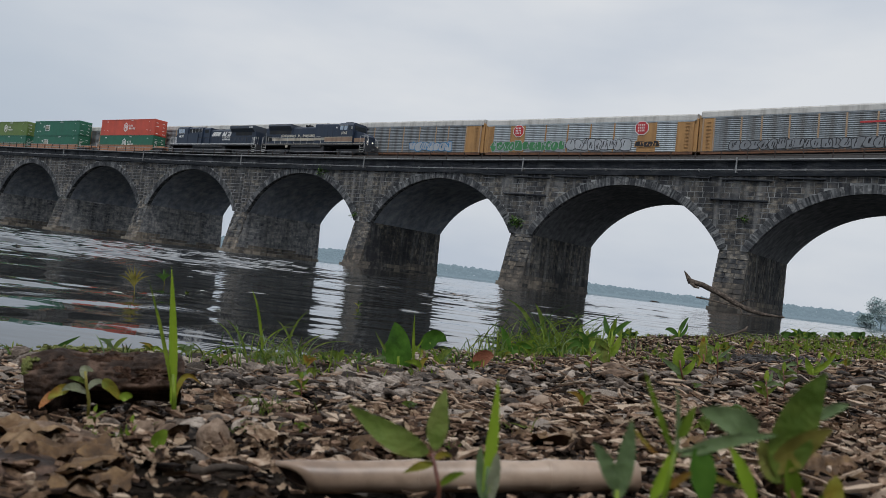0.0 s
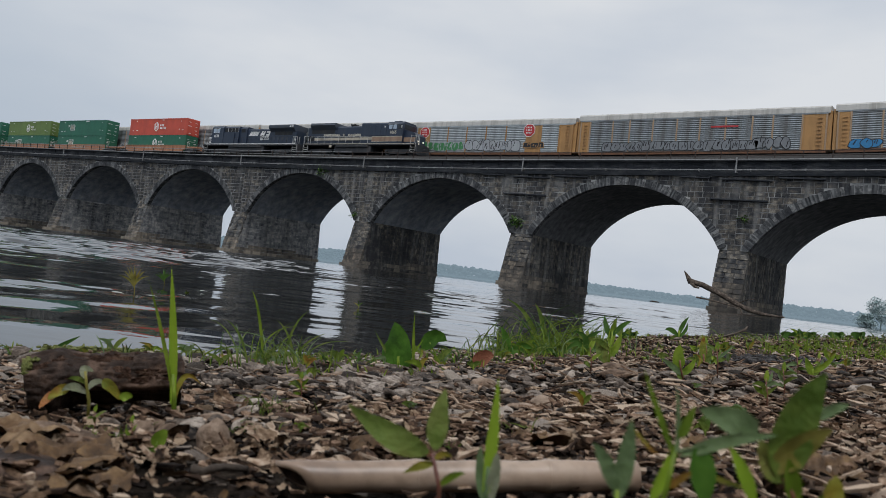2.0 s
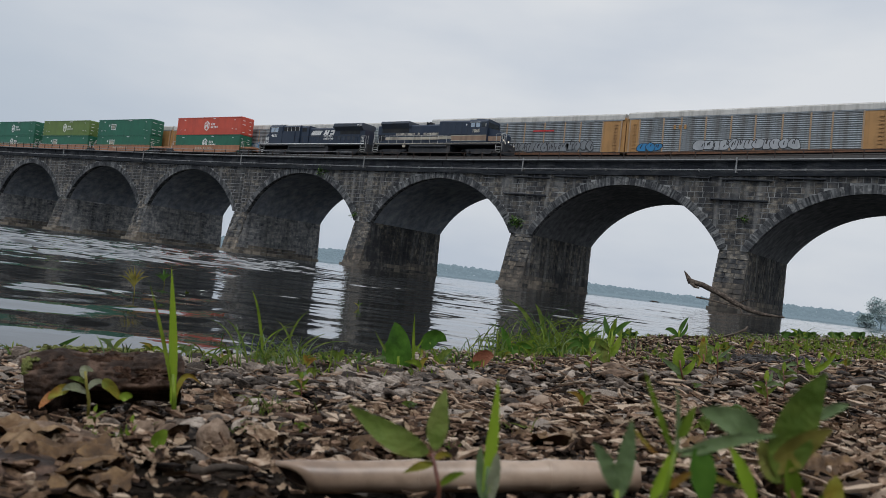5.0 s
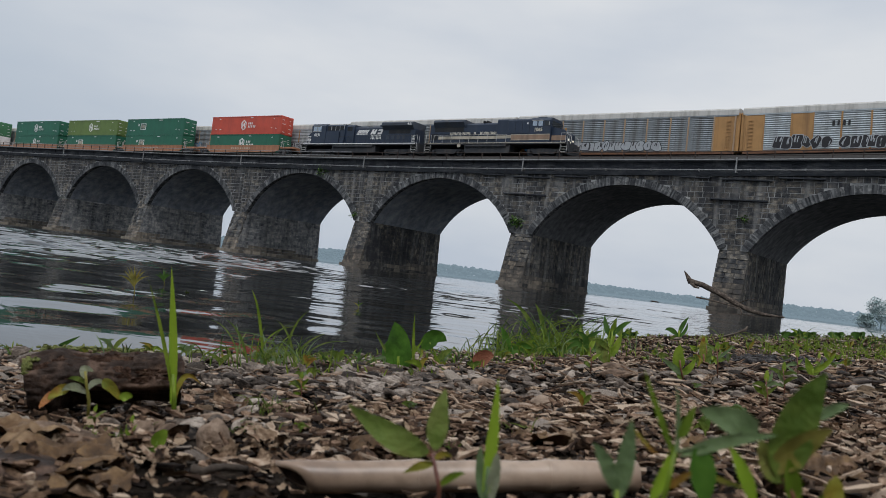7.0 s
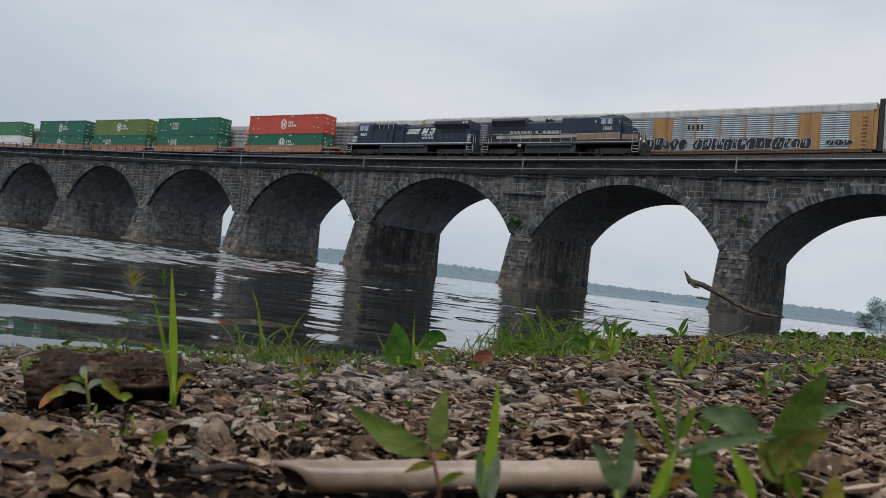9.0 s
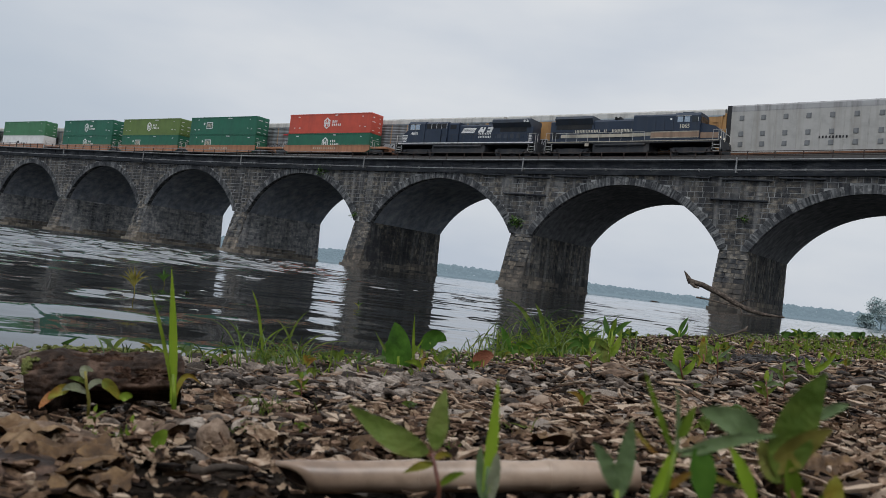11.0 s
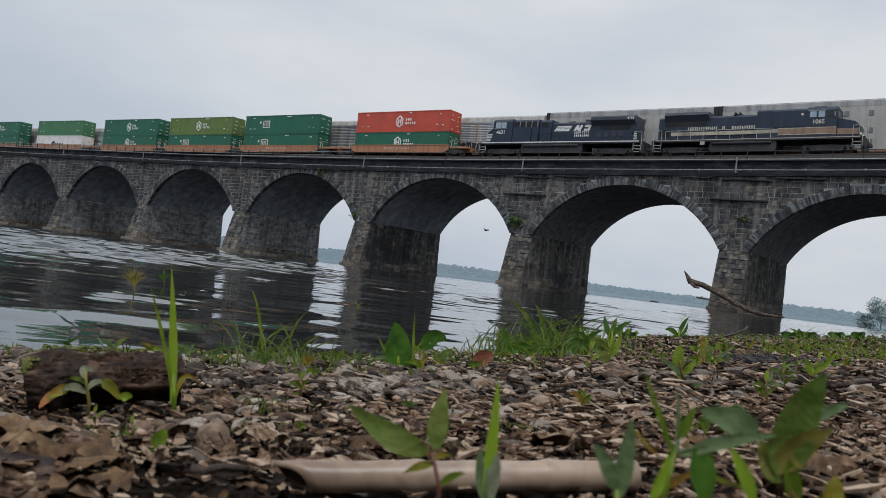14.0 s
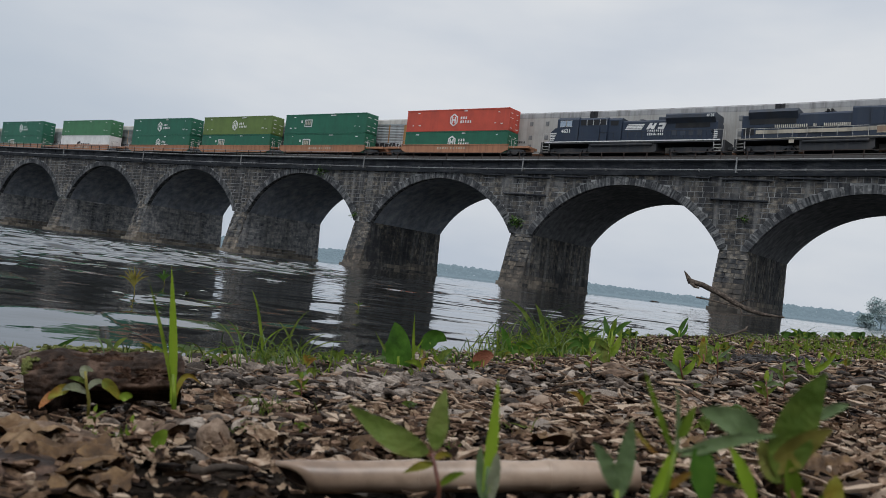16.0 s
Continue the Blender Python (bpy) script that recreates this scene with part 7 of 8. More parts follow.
def build_tufts():
    rng = random.Random(77)
    g = "grass tufts at the water's edge"
    for u, v, n, s, lo, hi in ((-0.42, 1.55, 14, 0.1, 0.02, 0.07), (-0.33, 1.6, 24, 0.08, 0.03, 0.11), (-0.25, 1.55, 20, 0.06, 0.03, 0.1), (-0.52, 1.5, 14, 0.1, 0.02, 0.05), (-0.62, 1.45, 14, 0.1, 0.015, 0.03), (-0.17, 1.75, 10, 0.08, 0.02, 0.05), (0.03, 1.9, 18, 0.1, 0.03, 0.06), (0.1, 2.0, 16, 0.1, 0.02, 0.06),
                               (0.14, 2.3, 12, 0.1, 0.03, 0.07), (0.24, 2.6, 34, 0.14, 0.05, 0.12), (0.34, 2.65, 46, 0.15, 0.06, 0.19), (0.45, 2.75, 50, 0.16, 0.06, 0.19), (0.55, 3.0, 36, 0.16, 0.05, 0.16), (0.3, 2.3, 24, 0.12, 0.03, 0.08), (0.4, 2.4, 26, 0.2, 0.03, 0.09), (0.2, 2.3, 20, 0.15, 0.03, 0.08),
                               (0.75, 3.8, 10, 0.2, 0.03, 0.07), (1.75, 4.4, 22, 0.22, 0.04, 0.1), (2.0, 4.5, 12, 0.3, 0.03, 0.07), (2.3, 4.6, 12, 0.3, 0.03, 0.07), (1.6, 3.1, 20, 0.22, 0.04, 0.1),
                               (1.75, 3.3, 20, 0.22, 0.04, 0.1), (1.55, 2.75, 18, 0.2, 0.04, 0.09)):
        tuft("grass_tuft", u, v, n, s, lo, hi, 0.0016 + 0.0008 * v, rng, "green grass tuft rooted between pebbles at the water's edge", g)
    for u, v, n, lo, hi in ((-0.33, 1.76, 34, 0.015, 0.06), (-0.29, 1.82, 34, 0.015, 0.07), (-0.25, 1.78, 30, 0.012, 0.05), (-0.37, 1.8, 24, 0.01, 0.045), (-0.21, 1.86, 24, 0.01, 0.045), (-0.15, 1.8, 16, 0.01, 0.035)):
        tuft("grass_tuft", u, v, n, 0.05, lo, hi, 0.0022, rng, "thin tangled grass at the water's edge", g, None, 0.8)
    for u, v, n, s, hi in ((-0.235, 0.6, 16, 0.02, 0.014), (-0.215, 0.625, 16, 0.02, 0.014), (-0.16, 0.84, 18, 0.03, 0.025), (-0.14, 0.8, 14, 0.03, 0.02), (-0.13, 0.66, 8, 0.02, 0.02), (0.03, 0.62, 12, 0.03, 0.012), (0.08, 0.72, 10, 0.03, 0.02), (-0.36, 0.9, 18, 0.05, 0.03), (-0.45, 1.1, 18, 0.05, 0.03)):
        tuft("grass_tuft", u, v, n, s, hi * 0.4, hi, 0.0012, rng, "tiny pale green grass sprouting between stones", g, WEED, 0.6)
    for u, v, n, lo, hi in ((0.26, 2.62, 16, 0.05, 0.12), (0.34, 2.7, 22, 0.06, 0.16), (0.42, 2.7, 22, 0.06, 0.17), (0.5, 2.85, 18, 0.05, 0.14), (0.6, 3.05, 14, 0.04, 0.1)):
        tuft("grass_tuft", u, v, n, 0.13, lo, hi, 0.0026, rng, "thin bright grass blades leaning over the tangle", g, GRASS, 0.9)
    # a few tall single stalks
    e = tagged(new("grass_tuft"), "tall bent grass stalks standing over the water's edge", "grass", g)
    for u, v, tip, w in ((-0.315, 1.6, (-22, 138), 6), (-0.27, 1.56, (46, 104), 5), (-0.25, 1.58, (-34, 88), 5), (-0.26, 1.6, (60, 62), 5), (-0.34, 1.58, (-40, 84), 5), (0.36, 2.75, (-60, 100), 9), (0.38, 2.75, (-20, 92), 10), (0.44, 2.8, (-40, 70), 8)):
        k = unit(v)
        base = on_ground(u, v, -0.003)
        leaf(e, base, (0, 0), (tip[0] * k * 0.2, tip[1] * k * 0.8), (tip[0] * k, tip[1] * k), w * k, rng.choice((GRASS, WEED)), "blade", name="blade")
    # leafy weeds along the crest and on the beach
    spots = [(1.14, 5.0), (1.2, 5.05), (2.15, 4.9), (0.62, 3.2), (0.3, 2.5)]
    for u, v in spots:
        big = 0.07 if v > 4 else 0.06
        k = big / unit(v)
        plant("shore_weed", u, v, "low leafy green weed on the crest of the beach", [([(0, -3), (2, 0.4 * k)], 2, GRASS)], [
            ((0, 0.15 * k), (rng.uniform(-0.5, 0.5) * k, 0.6 * k), (rng.uniform(-0.8, 0.8) * k, rng.uniform(0.3, 1.0) * k), 0.32 * k, rng.choice((WEED, WEED_DARK, GRASS)), "ovate", rng.uniform(-8, 8)) for _ in range(9)], "shore weeds")
    for i in range(105):
        (u, v, z), = scatter(1, 0.62, 3.2, rng, 0.5, 0.0)
        if z < 0.01:
            continue
        h = rng.uniform(0.008, 0.024) * (1 + 0.3 * v)
        k = h / unit(v)
        mats = (GRASS, WEED, WEED, OLDLEAF) if rng.random() < 0.6 else (WEED, BLUELEAF)
        plant("sprout", u, v, "tiny green sprout between the pebbles", [([(0, -3), (0.06 * k, 0.7 * k)], max(1.0, 0.03 * k), rng.choice((REDSTEM, GRASS)))], [
            ((0.03 * k, 0.55 * k * rng.uniform(0.5, 1)), (rng.uniform(-0.5, 0.5) * k, k), (rng.uniform(-0.9, 0.9) * k, rng.uniform(0.5, 1.15) * k), 0.26 * k, rng.choice(mats), "lance", rng.uniform(-6, 6)) for _ in range(rng.randint(3, 5))], "beach sprouts")
    # taller seedlings with paired leaves, here and there on the beach
    for u, v, h, n in ((0.5, 1.45, 0.05, 5), (0.66, 2.0, 0.05, 4), (0.6, 1.36, 0.045, 4), (0.7, 1.5, 0.035, 3), (0.3, 1.55, 0.05, 4), (0.19, 1.5, 0.03, 3),
                       (-0.14, 0.95, 0.028, 3), (-0.24, 0.62, 0.018, 4), (-0.2, 0.585, 0.017, 2), (0.4, 0.98, 0.04, 6), (0.47, 1.1, 0.04, 5)):
        k = h / unit(v)
        leaves = []
        for q in range(n):
            s = 1 if q % 2 else -1
            t = 0.35 + 0.6 * q / n
            t += rng.uniform(-0.15, 0.1)
            leaves.append(((0, t * k), (s * rng.uniform(0.05, 0.25) * k, (t + rng.uniform(0.1, 0.3)) * k), (s * rng.uniform(0.15, 0.5) * k, (t + rng.uniform(-0.05, 0.45)) * k), rng.uniform(0.09, 0.16) * k, rng.choice((GRASS, WEED, WEED, BLUELEAF)), "lance", rng.uniform(-12, 12)))
        leaves.append(((0, 0.9 * k), (0.03 * k, 1.1 * k), (0.08 * k, 1.25 * k), 0.16 * k, GRASS, "lance", 4))
        plant("seedling", u, v, "young weed with paired pointed leaves on a reddish stem", [([(0, -3), (0.04 * k, 0.5 * k), (0, k)], max(1.2, 0.025 * k), REDSTEM)], leaves, "beach seedlings")
    # fine green fuzz along the waterline
    bm = bmesh.new()
    for u, v, z in scatter(2600, 1.25, 6.0, rng, 0.6, 0.0):
        if not (0.0 < z < 0.075) and not (u > 1.45 and v > 2.4):
            continue
        if noise.noise((u * 3.2, v * 3.2, 9.0)) < -0.05:
            continue
        b = on_ground(u, v, -0.002)
        h = rng.uniform(0.006, 0.02) * (1 + 0.12 * v)
        a = rng.gauss(0, 0.5) * h
        leaf_mesh(bm, b, slant(b, a * 0.3, h * 0.7), slant(b, a, h), h * 0.16, 0.2, 3)
    tagged(mesh_object("ground_grass", bm, GRASS), "short thin grass and moss along the waterline", "grass", kind="stuff")


build_tufts()


COAL = material("wet_black_fragments", [(0.008, 0.007, 0.008), (0.03, 0.026, 0.026), (0.085, 0.075, 0.07)], 0.55, 120, 6, bump=0.5, island=0.4, spec=0.3)


def build_weeds():
    """The leafier weeds of the upper beach, the moss at the waterline and a dark drift of black bits."""
    rng = random.Random(58)
    k = "upper beach weeds"
    plant("leafy_weed", 0.368, 1.72, "upright weed with broad pale pointed leaves on the beach", [([(0, -3), (3, 30), (8, 66)], 2, GRASS)], [
        ((0, 8), (-18, 30), (-14, 58), 20, KNOT, "lance", 4), ((2, 20), (16, 36), (26, 62), 13, GRASS, "lance", 6), ((4, 40), (6, 62), (16, 88), 13, GRASS, "lance", 4), ((6, 52), (-6, 74), (-4, 92), 10, WEED_DARK, "lance", 8), ((6, 56), (24, 78), (44, 82), 9, WEED_DARK, "lance", 8), ((2, 30), (-10, 50), (-28, 50), 10, WEED, "lance", -6)], k)
    plant("leafy_weed", 0.42, 2.3, "bushy weed with narrow dark drooping leaves by the water", [([(0, -3), (0, 30)], 2, GRASS)], [
        ((0, 10), (rng.uniform(-16, 16), 44), (a, b), 10, rng.choice((WEED_DARK, WEED, GRASS)), "lance", rng.uniform(-8, 8)) for a, b in ((-26, 30), (-16, 50), (-4, 56), (10, 50), (24, 36), (34, 50), (-34, 14))], k)
    plant("leafy_weed", 1.278, 4.35, "weed with a few dark lance leaves standing at the water's edge", [([(0, -3), (2, 20)], 2, GRASS)], [
        ((0, 8), (-12, 26), (-22, 20), 9, WEED_DARK, "lance", 4), ((0, 10), (8, 32), (20, 42), 8, WEED_DARK, "lance", 4), ((2, 8), (16, 18), (18, 32), 6, WEED_DARK, "lance", 4), ((0, 6), (-8, 8), (-16, 4), 7, WEED, "lance", 4), ((0, 6), (6, 14), (10, 10), 8, GRASS, "lance", 4)], k)
    plant("leafy_weed", 0.408, 1.33, "yellow-green weed with oblong leaves on the beach", [([(0, -3), (-6, 22), (-8, 40)], 2, REDSTEM)], [
        ((-8, 26), (-14, 46), (-6, 66), 22, GRASS, "ovate", 4), ((-6, 16), (10, 22), (22, 42), 13, GRASS, "lance", 6), ((-6, 14), (-20, 30), (-42, 44), 11, BLUELEAF, "lance", -6), ((-4, 6), (-12, 20), (-4, 32), 14, KNOT, "lance", 3)], k)
    plant("leafy_weed", 0.58, 1.77, "small yellowing weed on the beach", [([(0, -3), (0, 24)], 2, REDSTEM)], [
        ((0, 8), (-4, 34), (2, 56), 13, OLDLEAF, "lance", 3), ((0, 6), (12, 18), (14, 36), 11, WEED, "lance", 3), ((0, 4), (30, 16), (58, 40), 7, BLUELEAF, "lance", 6), ((0, 6), (-10, 10), (-18, 24), 8, OLDLEAF, "lance", 3)], k)
    plant("leafy_weed", 0.675, 1.47, "small green weed behind the leafy stems", [([(0, -3), (0, 16)], 2, GRASS)], [
        ((0, 4), (-8, 20), (-10, 36), 14, GRASS, "lance", 3), ((0, 4), (10, 16), (14, 28), 12, WEED, "lance", 3), ((0, 10), (24, 20), (44, 44), 10, GRASS, "lance", 3)], k)
    plant("leafy_weed", 0.229, 2.45, "weed with broad upright oblong leaves among grass", [([(0, -3), (0, 10)], 2, GRASS)], [
        ((0, 2), (-2, 30), (-12, 52), 14, BROAD, "lance", 3), ((2, 4), (20, 24), (42, 14), 16, BROAD, "lance", 3), ((4, 2), (14, 10), (30, -2), 12, WEED, "lance", 6), ((-4, 0), (-16, 10), (-22, 2), 12, BLUELEAF, "ovate", 4)], k)
    for u, v in ((0.3, 2.62), (0.38, 2.5), (0.47, 2.6), (0.33, 2.75), (0.52, 2.75), (0.42, 2.85)):
        plant("leafy_weed", u, v, "low grey-green rosette under the tall grass", [([(0, -3), (0, 8)], 2, GRASS)], [
            ((0, 2), (a * 0.5, rng.uniform(12, 26)), (a, rng.uniform(2, 20)), 13, rng.choice((BLUELEAF, WEED, WEED_DARK, WEED)), "lance", rng.uniform(-8, 8)) for a in (-28, -18, -8, 6, 16, 26)], k)
    # round dark leaves on the crest
    for u, v in ((2.2, 5.15), (2.3, 5.1), (2.42, 5.0), (2.5, 4.9)):
        plant("shore_weed", u, v, "low weed with round dark green leaves on the crest", [([(0, -3), (0, 8)], 2, GRASS)], [
            ((0, 0), (a * 0.4, 14), (a, 12), 13, WEED_DARK, "ovate", rng.uniform(-6, 6)) for a in (-16, -7, 4, 13)], "shore weeds")
    # fine bright turf on the rise
    for u, v, n in ((1.1, 2.7, 27), (1.22, 2.85, 27), (1.34, 3.0, 27), (1.48, 3.2, 24), (1.2, 2.3, 30), (1.3, 2.45, 30), (1.4, 2.7, 24), (1.6, 3.4, 30)):
        tuft("grass_tuft", u, v, n, 0.12, 0.02, 0.06, 0.0028, rng, "short bright green grass on the rise of the beach", "grass tufts at the water's edge", GRASS, 0.7)
    # moss and washed stalks at the waterline
    pts, sz = [], []
    for _ in range(1500):
        u = rng.uniform(-1.0, -0.5)
        v = 1.74 + 0.1 * rng.gauss(0, 1) + 0.25 * (u + 0.75)
        if noise.noise((u * 9, v * 9, 5.0)) < 0.08 or ground_z(u, v) < 0:
            continue
        pts.append(tuple(on_ground(u, v, rng.uniform(0.002, 0.013))))
        sz.append((rng.uniform(0.003, 0.009), rng.uniform(0.003, 0.007), rng.uniform(0.0015, 0.004)))
    tagged(lumps("moss", ICO1, pts, sz, MOSS, rough=0.3, seed=14), "yellow-green moss and scum at the waterline", "moss", kind="stuff")
    e = tagged(new("fallen_leaf"), "narrow dark leaf slanting up from the waterline", "leaf")
    b = on_ground(-0.80, 1.77, 0.0)
    leaf(e, b, (0, 0), (0.03, 0.014), (0.062, 0.03), 0.009, WEED_DARK, "lance")
    # black bits in a drift
    pts, sz = [], []
    for _ in range(330):
        u, v = 0.84 + rng.gauss(0, 0.07), 2.15 + rng.gauss(0, 0.11)
        s = rng.uniform(0.004, 0.015)
        pts.append(tuple(on_ground(u, v, rng.uniform(0.0, 0.006))))
        sz.append((s, s * rng.uniform(0.5, 0.9), s * rng.uniform(0.3, 0.6)))
    tagged(lumps("coal_bits", ICO1, pts, sz, COAL, rough=0.25, seed=15), "drift of black wet fragments between the pebbles", "gravel", kind="stuff")


build_weeds()


def build_floating():
    """Sprouts that stand in the shallows, and drifting scraps."""
    rng = random.Random(9)
    for u, v, h, n, mat, w in ((-1.309, 3.626, 0.135, 9, OLIVE, 0.0085), (-1.555, 4.756, 0.1, 6, WEED_DARK, 0.011), (-1.2555, 4.213, 0.04, 3, WEED, 0.006), (-0.45, 4.9, 0.06, 3, WEED_DARK, 0.006)):
        e = tagged(new("water_sprout"), "thin sprout standing in the shallow water", "plant", "water sprouts")
        base = plan(u, v, -0.02)
        stem(e, base, [(0, 0), (0.002, h * 0.4), (0, h * 0.6)], 0.0026, OLIVE)
        for i in range(n):
            a = (i / (n - 1) - 0.5) * 2
            top = h * (1.13 - 0.3 * abs(a) ** 1.6) * rng.uniform(0.92, 1.06)
            leaf(e, base, (0, h * (0.42 + 0.12 * (i % 2))), (a * h * 0.1, h * 0.75), (a * h * 0.46, top), w, mat if rng.random() < 0.7 else OLDLEAF, "lance", (0, 0, rng.uniform(-0.02, 0.02)))
    for u, v, L in ((-1.39, 3.6, 0.07), (-1.26, 3.66, 0.06), (-1.2155, 3.958, 0.04), (-1.29, 4.56, 0.06), (-0.909, 3.15, 0.03), (-1.6, 6.2, 0.06), (-0.86, 3.3, 0.025)):
        bm = bmesh.new()
        c = plan(u, v, 0.006)
        leaf_mesh(bm, c - RIGHT * L * 0.6, c + AHEAD * 0.05, c + RIGHT * L * 0.6, L * 0.5, 0.1, 8, "lance", Vector((0, 0, 1)))
        tagged(mesh_object("floating_leaf", bm, FLOAT, None), "pale leaf floating flat on the water, sky sheen in its colour", "leaf", "floating leaves")


build_floating()


def crumpled_leaf(u, v, L, W, turn, seed, label, lift=0.0, mat=None):
    """A big dead leaf, crumpled, with a lobed edge and raised veins."""
    bm = bmesh.new()
    n, m = 22, 15
    rows = []
    for i in range(n + 1):
        t = i / n
        edge = W * (math.sin(math.pi * (0.06 + 0.9 * t)) ** 0.7) * (1 + 0.1 * math.sin(t * 17 + seed) + 0.06 * math.sin(t * 41))
        row = []
        for j in range(m + 1):
            q = j / m * 2 - 1
            p = Vector(((t - 0.5) * L + 0.12 * L * abs(q), q * edge, 0))
            z = 0.011 * noise.noise(p * 45 + Vector((seed, 0, 0))) + 0.006 * noise.noise(p * 90) + 0.0025 * abs(math.sin(t * 16 - abs(q) * 4)) + 0.3 * abs(q) * edge * 0.35
            row.append(bm.verts.new((p.x, p.y, z)))
        rows.append(row)
    for a, b in zip(rows, rows[1:]):
        for j in range(m):
            bm.faces.new((a[j], a[j + 1], b[j + 1], b[j]))
    ob = mesh_object("dead_leaf", bm, mat or DEADLEAF_ONE, None, smooth=True)
    ob.matrix_basis = Matrix.Translation(on_ground(u, v, lift)) @ Euler((0.12, -0.1, radians(turn))).to_matrix().to_4x4()
    return tagged(ob, label, "leaf", "fallen leaves")


DEADLEAF_ONE = material("wet_dead_leaf", [(0.02, 0.011, 0.005), (0.095, 0.05, 0.019), (0.21, 0.125, 0.052)], 0.6, 70, 9, bump=0.8, bump_scale=240, bump_dist=0.002, spec=0.35)
TANLEAF = material("tan_dead_leaf", [(0.028, 0.015, 0.007), (0.13, 0.072, 0.032), (0.29, 0.195, 0.11)], 0.65, 60, 9, bump=0.8, bump_scale=200, bump_dist=0.002, spec=0.3)
crumpled_leaf(-0.226, 0.497, 0.085, 0.03, 40, 1, "large wet crumpled brown leaf on the beach")
crumpled_leaf(-0.18, 0.462, 0.06, 0.022, -20, 2, "torn brown leaf among litter", -0.002)
crumpled_leaf(-0.272, 0.565, 0.055, 0.02, 55, 3, "dried tan leaf draped over a stone", 0.006, TANLEAF)
crumpled_leaf(-0.27, 0.52, 0.07, 0.026, 10, 10, "dried tan leaf at the edge of the litter", 0.002, TANLEAF)
crumpled_leaf(-0.12, 0.46, 0.035, 0.012, 70, 4, "dark curled leaf beside the cane's end", -0.004)
crumpled_leaf(0.2, 0.62, 0.05, 0.016, 10, 5, "brown curled leaf behind the weeds")
crumpled_leaf(0.26, 0.55, 0.055, 0.02, 40, 6, "brown curled leaf behind the weeds")
crumpled_leaf(-0.03, 0.6, 0.05, 0.014, 5, 7, "narrow brown leaf behind the cane")
crumpled_leaf(0.09, 0.66, 0.06, 0.016, -8, 8, "reddish narrow leaf among wood chips")


def build_bird():
    """A small dark bird that crosses low over the river."""
    e = tagged(new("bird"), "small dark bird flying low over the river", "bird")
    bm = bmesh.new()
    tube(bm, [(-0.17, 0, 0), (-0.13, 0, 0.01), (-0.05, 0, 0), (0.05, 0, 0), (0.12, 0, 0.01), (0.2, 0, 0.01)], [0.004, 0.025, 0.045, 0.04, 0.02, 0.012], 8)
    part("body", bm, FEATHER, e, smooth=True)
    bm = bmesh.new()
    prism(bm, [(0.14, -0.004), (0.27, -0.004), (0.27, 0.004), (0.14, 0.004)], -0.03, 0.03)
    part("tail", bm, FEATHER, e)
    wings = []
    for s in (-1, 1):
        bm = bmesh.new()
        rim = [(-0.07, 0.0), (-0.09, 0.12), (-0.03, 0.3), (0.05, 0.2), (0.07, 0.0)]
        a = [bm.verts.new((x, s * y, 0.006)) for x, y in rim]
        b = [bm.verts.new((x, s * y, -0.004)) for x, y in rim]
        bm.faces.new(a)
        bm.faces.new(b[::-1])
        for i in range(5):
            bm.faces.new((a[i], b[i], b[(i + 1) % 5], a[(i + 1) % 5]))
        w = part("wing", bm, FEATHER, e)
        w.location = (0, s * 0.03, 0.02)
        wings.append((w, s))
    return e, wings


FEATHER = material("dark_plumage", [(0.012, 0.012, 0.013), (0.03, 0.028, 0.026)], 0.7, 30, 4, bump=0.1)
bird, bird_wings = build_bird()
snag = rock(39.0, 150.0, 0.75, 0.4, 0.17, 35, 30, "dark snag lying low in the far river", BARK)
snag.location.z = 0.04


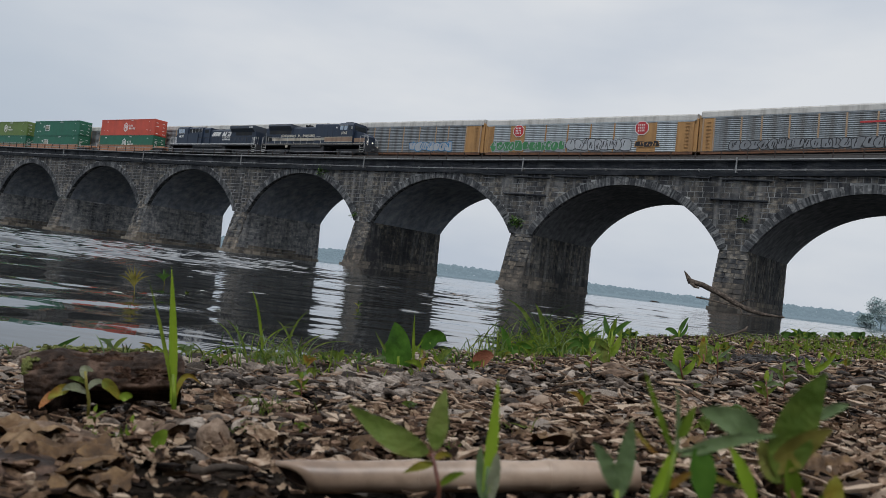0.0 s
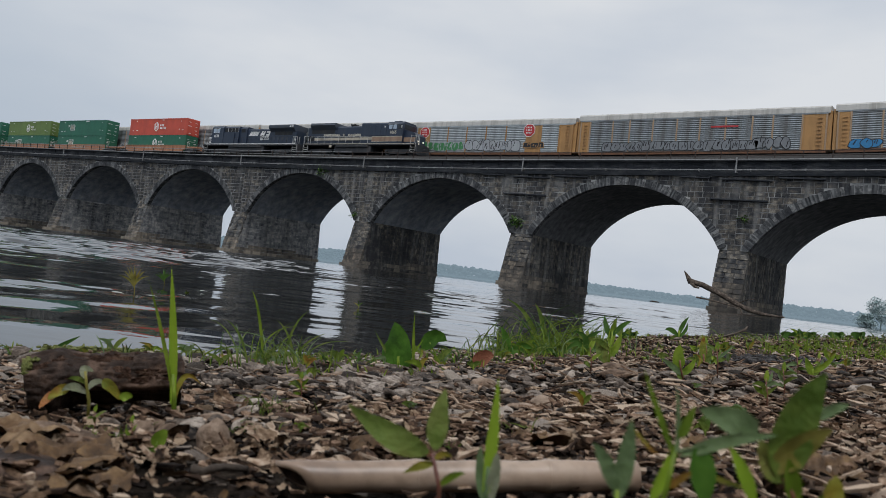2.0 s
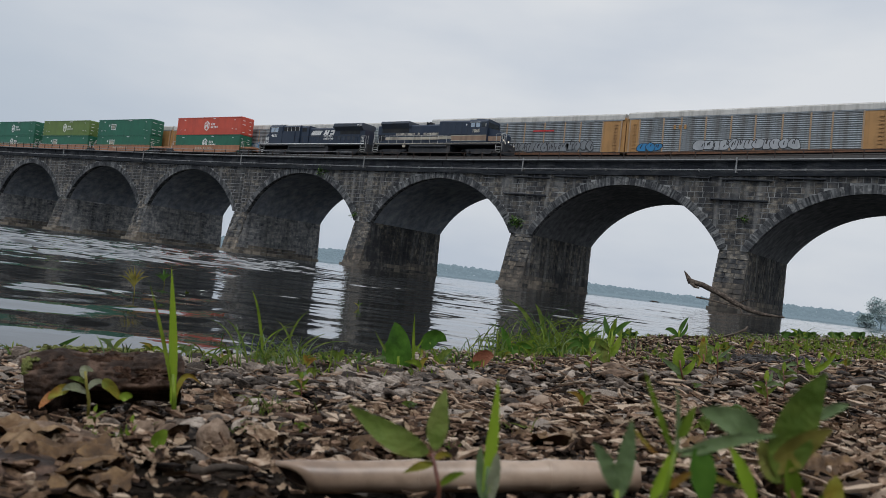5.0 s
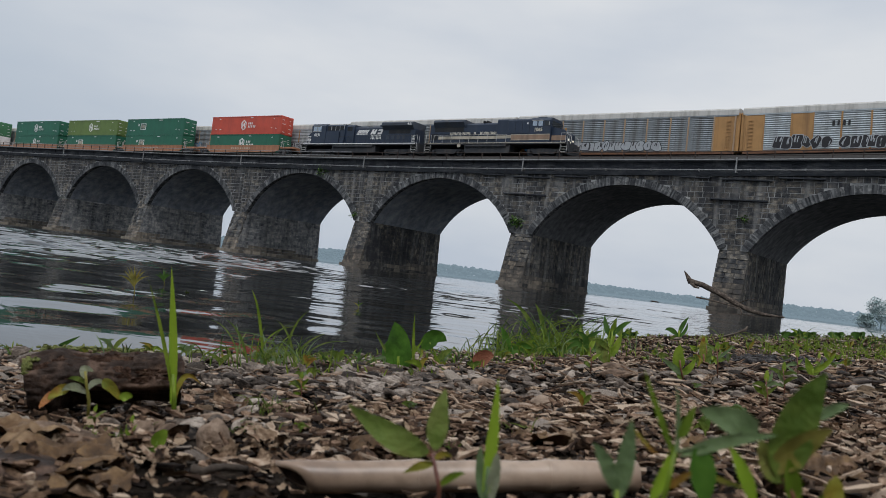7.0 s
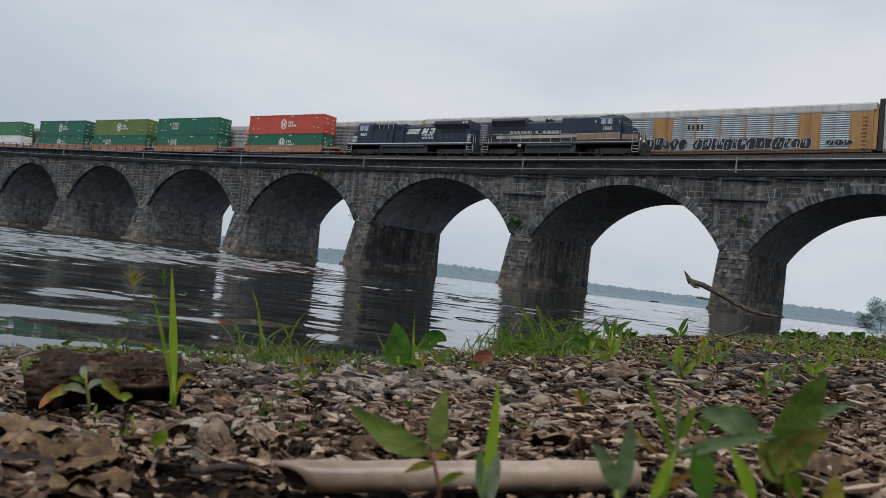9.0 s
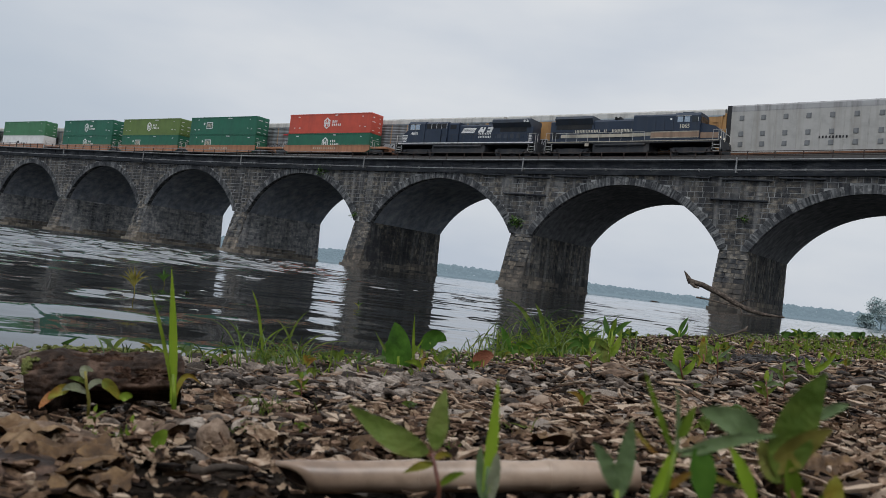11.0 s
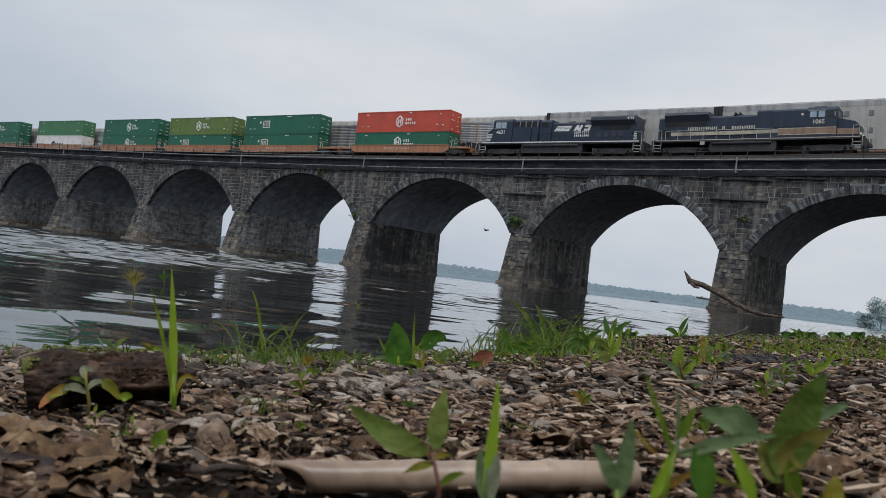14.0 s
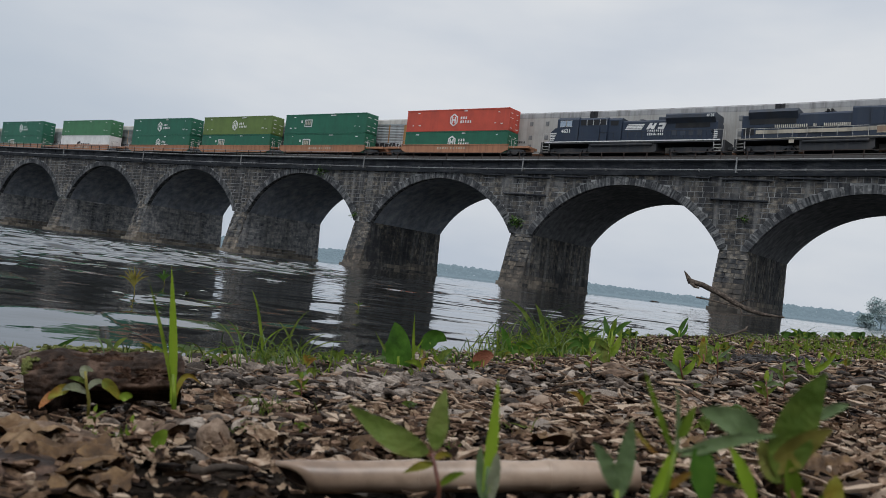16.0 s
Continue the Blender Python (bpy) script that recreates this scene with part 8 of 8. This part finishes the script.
def build_sticks():
    rng = random.Random(31)

    def stick(u0, v0, u1, v1, r, label, lift=0.0):
        e = tagged(new("stick"), label, "stick", "beach sticks")
        bm = bmesh.new()
        pts = []
        for i in range(6):
            t = i / 5
            u, v = u0 + (u1 - u0) * t, v0 + (v1 - v0) * t
            pts.append(on_ground(u, v, lift + rng.uniform(0, 0.003)))
        tube(bm, pts, [r * (1 - 0.08 * i) for i in range(6)], 7)
        part("twig", bm, BARK if "dark" in label or rng.random() < 0.5 else DRIFT, e, smooth=True)

    stick(0.22, 2.2, 0.42, 2.1, 0.008, "dark weathered stick lying below the grass")
    stick(-0.8, 1.42, -0.52, 1.5, 0.004, "pale yellow reed stalk washed up at the waterline")
    stick(0.571, 1.181, 0.76, 1.33, 0.0035, "thin dark twig lying on the beach", 0.006)
    stick(0.509, 1.279, 0.674, 1.573, 0.005, "grey twig lying on the beach", 0.01)
    stick(0.36, 1.05, 0.44, 1.3, 0.004, "thin grey twig among wood chips")
    stick(-0.13, 0.486, -0.1, 0.5, 0.003, "split tan piece of wood before the cane", 0.004)
    stick(-0.13, 0.74, 0.06, 0.8, 0.004, "pale flat stalk lying among pebbles")
    stick(0.8, 5.0, 1.6, 5.15, 0.007, "long dark driftwood pole along the waterline", 0.006)
    for i in range(16):
        (u, v, z), = scatter(1, 0.45, 2.2, rng, 0.5, 0.0)
        a = rng.uniform(-0.5, 0.5)
        L = rng.uniform(0.04, 0.11)
        stick(u, v, u + L * math.cos(a), v + L * math.sin(a), rng.uniform(0.0012, 0.0028), "thin dry stalk lying among the pebbles")
    e = tagged(new("stick"), "grey stick propped up on the crest of the beach", "stick", "beach sticks")
    bm = bmesh.new()
    b = on_ground(1.5, 4.55, -0.004)
    k = unit(4.55)
    tube(bm, [slant(b, -20 * k, -6 * k), slant(b, 20 * k, 6 * k), slant(b, 50 * k, 14 * k), slant(b, 66 * k, 20 * k), slant(b, 70 * k, 26 * k)], [0.005, 0.006, 0.005, 0.008, 0.004], 8)
    part("twig", bm, DRIFT, e, smooth=True)
    bm = bmesh.new()
    b = on_ground(0.124, 1.85, 0.0)
    leaf_mesh(bm, slant(b, -0.022, 0.004), slant(b, -0.004, 0.032), slant(b, 0.02, 0.024), 0.034, 0.3, 8, "ovate")
    tagged(mesh_object("fallen_leaf", bm, REDLEAF, None, smooth=True), "single russet leaf standing on edge", "leaf")


build_sticks()


# ---- all that moves ----
def motions():
    for ob, x, y, v in RUNNING:
        rows = []
        for i in range(0, 17, 2):
            px = x + v * i
            slope = math.degrees(math.atan((z_rail(px + 8) - z_rail(px - 8)) / 16))
            rows.append((float(i), pose(px, y, z_rail(px), 0, -slope, 0)))
        walk(ob, rows)
    for w, x, r, v in WHEELSETS:
        turn = math.degrees(v / r)
        walk(w, [(i * 0.16, pose(x, 0, r, 0, turn * i * 0.16, 0)) for i in range(101)])
    path = ((0.0, 134.0, 54.0, 1.6), (12.1, -6.43, 50.62, 1.19), (12.5, -11.05, 49.79, 1.27), (13.0, -17.23, 49.06, 1.72), (13.4, -22.58, 48.92, 2.19), (13.9, -29.63, 48.78, 3.46), (14.1, -32.56, 48.52, 3.9),
            (16.0, -59.0, 47.0, 6.5))
    walk(bird, [(t, pose(x, y, z)) for t, x, y, z in path])
    for w, s in bird_wings:
        walk(w, [(i * 0.1, pose(0, s * 0.03, 0.02, s * (12 + 38 * math.sin(i * 2.2)))) for i in range(161)])
    # the swell rocks to and fro while a slow current carries the ripples along the beach
    rows = []
    for i in range(33):
        t = i * 0.5
        p = AHEAD * (0.12 * math.sin(t * 1.21) + 0.05 * math.sin(t * 2.7 + 1.0) - 0.04) + RIGHT * (0.04 * t)
        rows.append((t, pose(p.x, p.y, 0.0015 * math.sin(t * 1.9))))
    walk(river, rows)


motions()
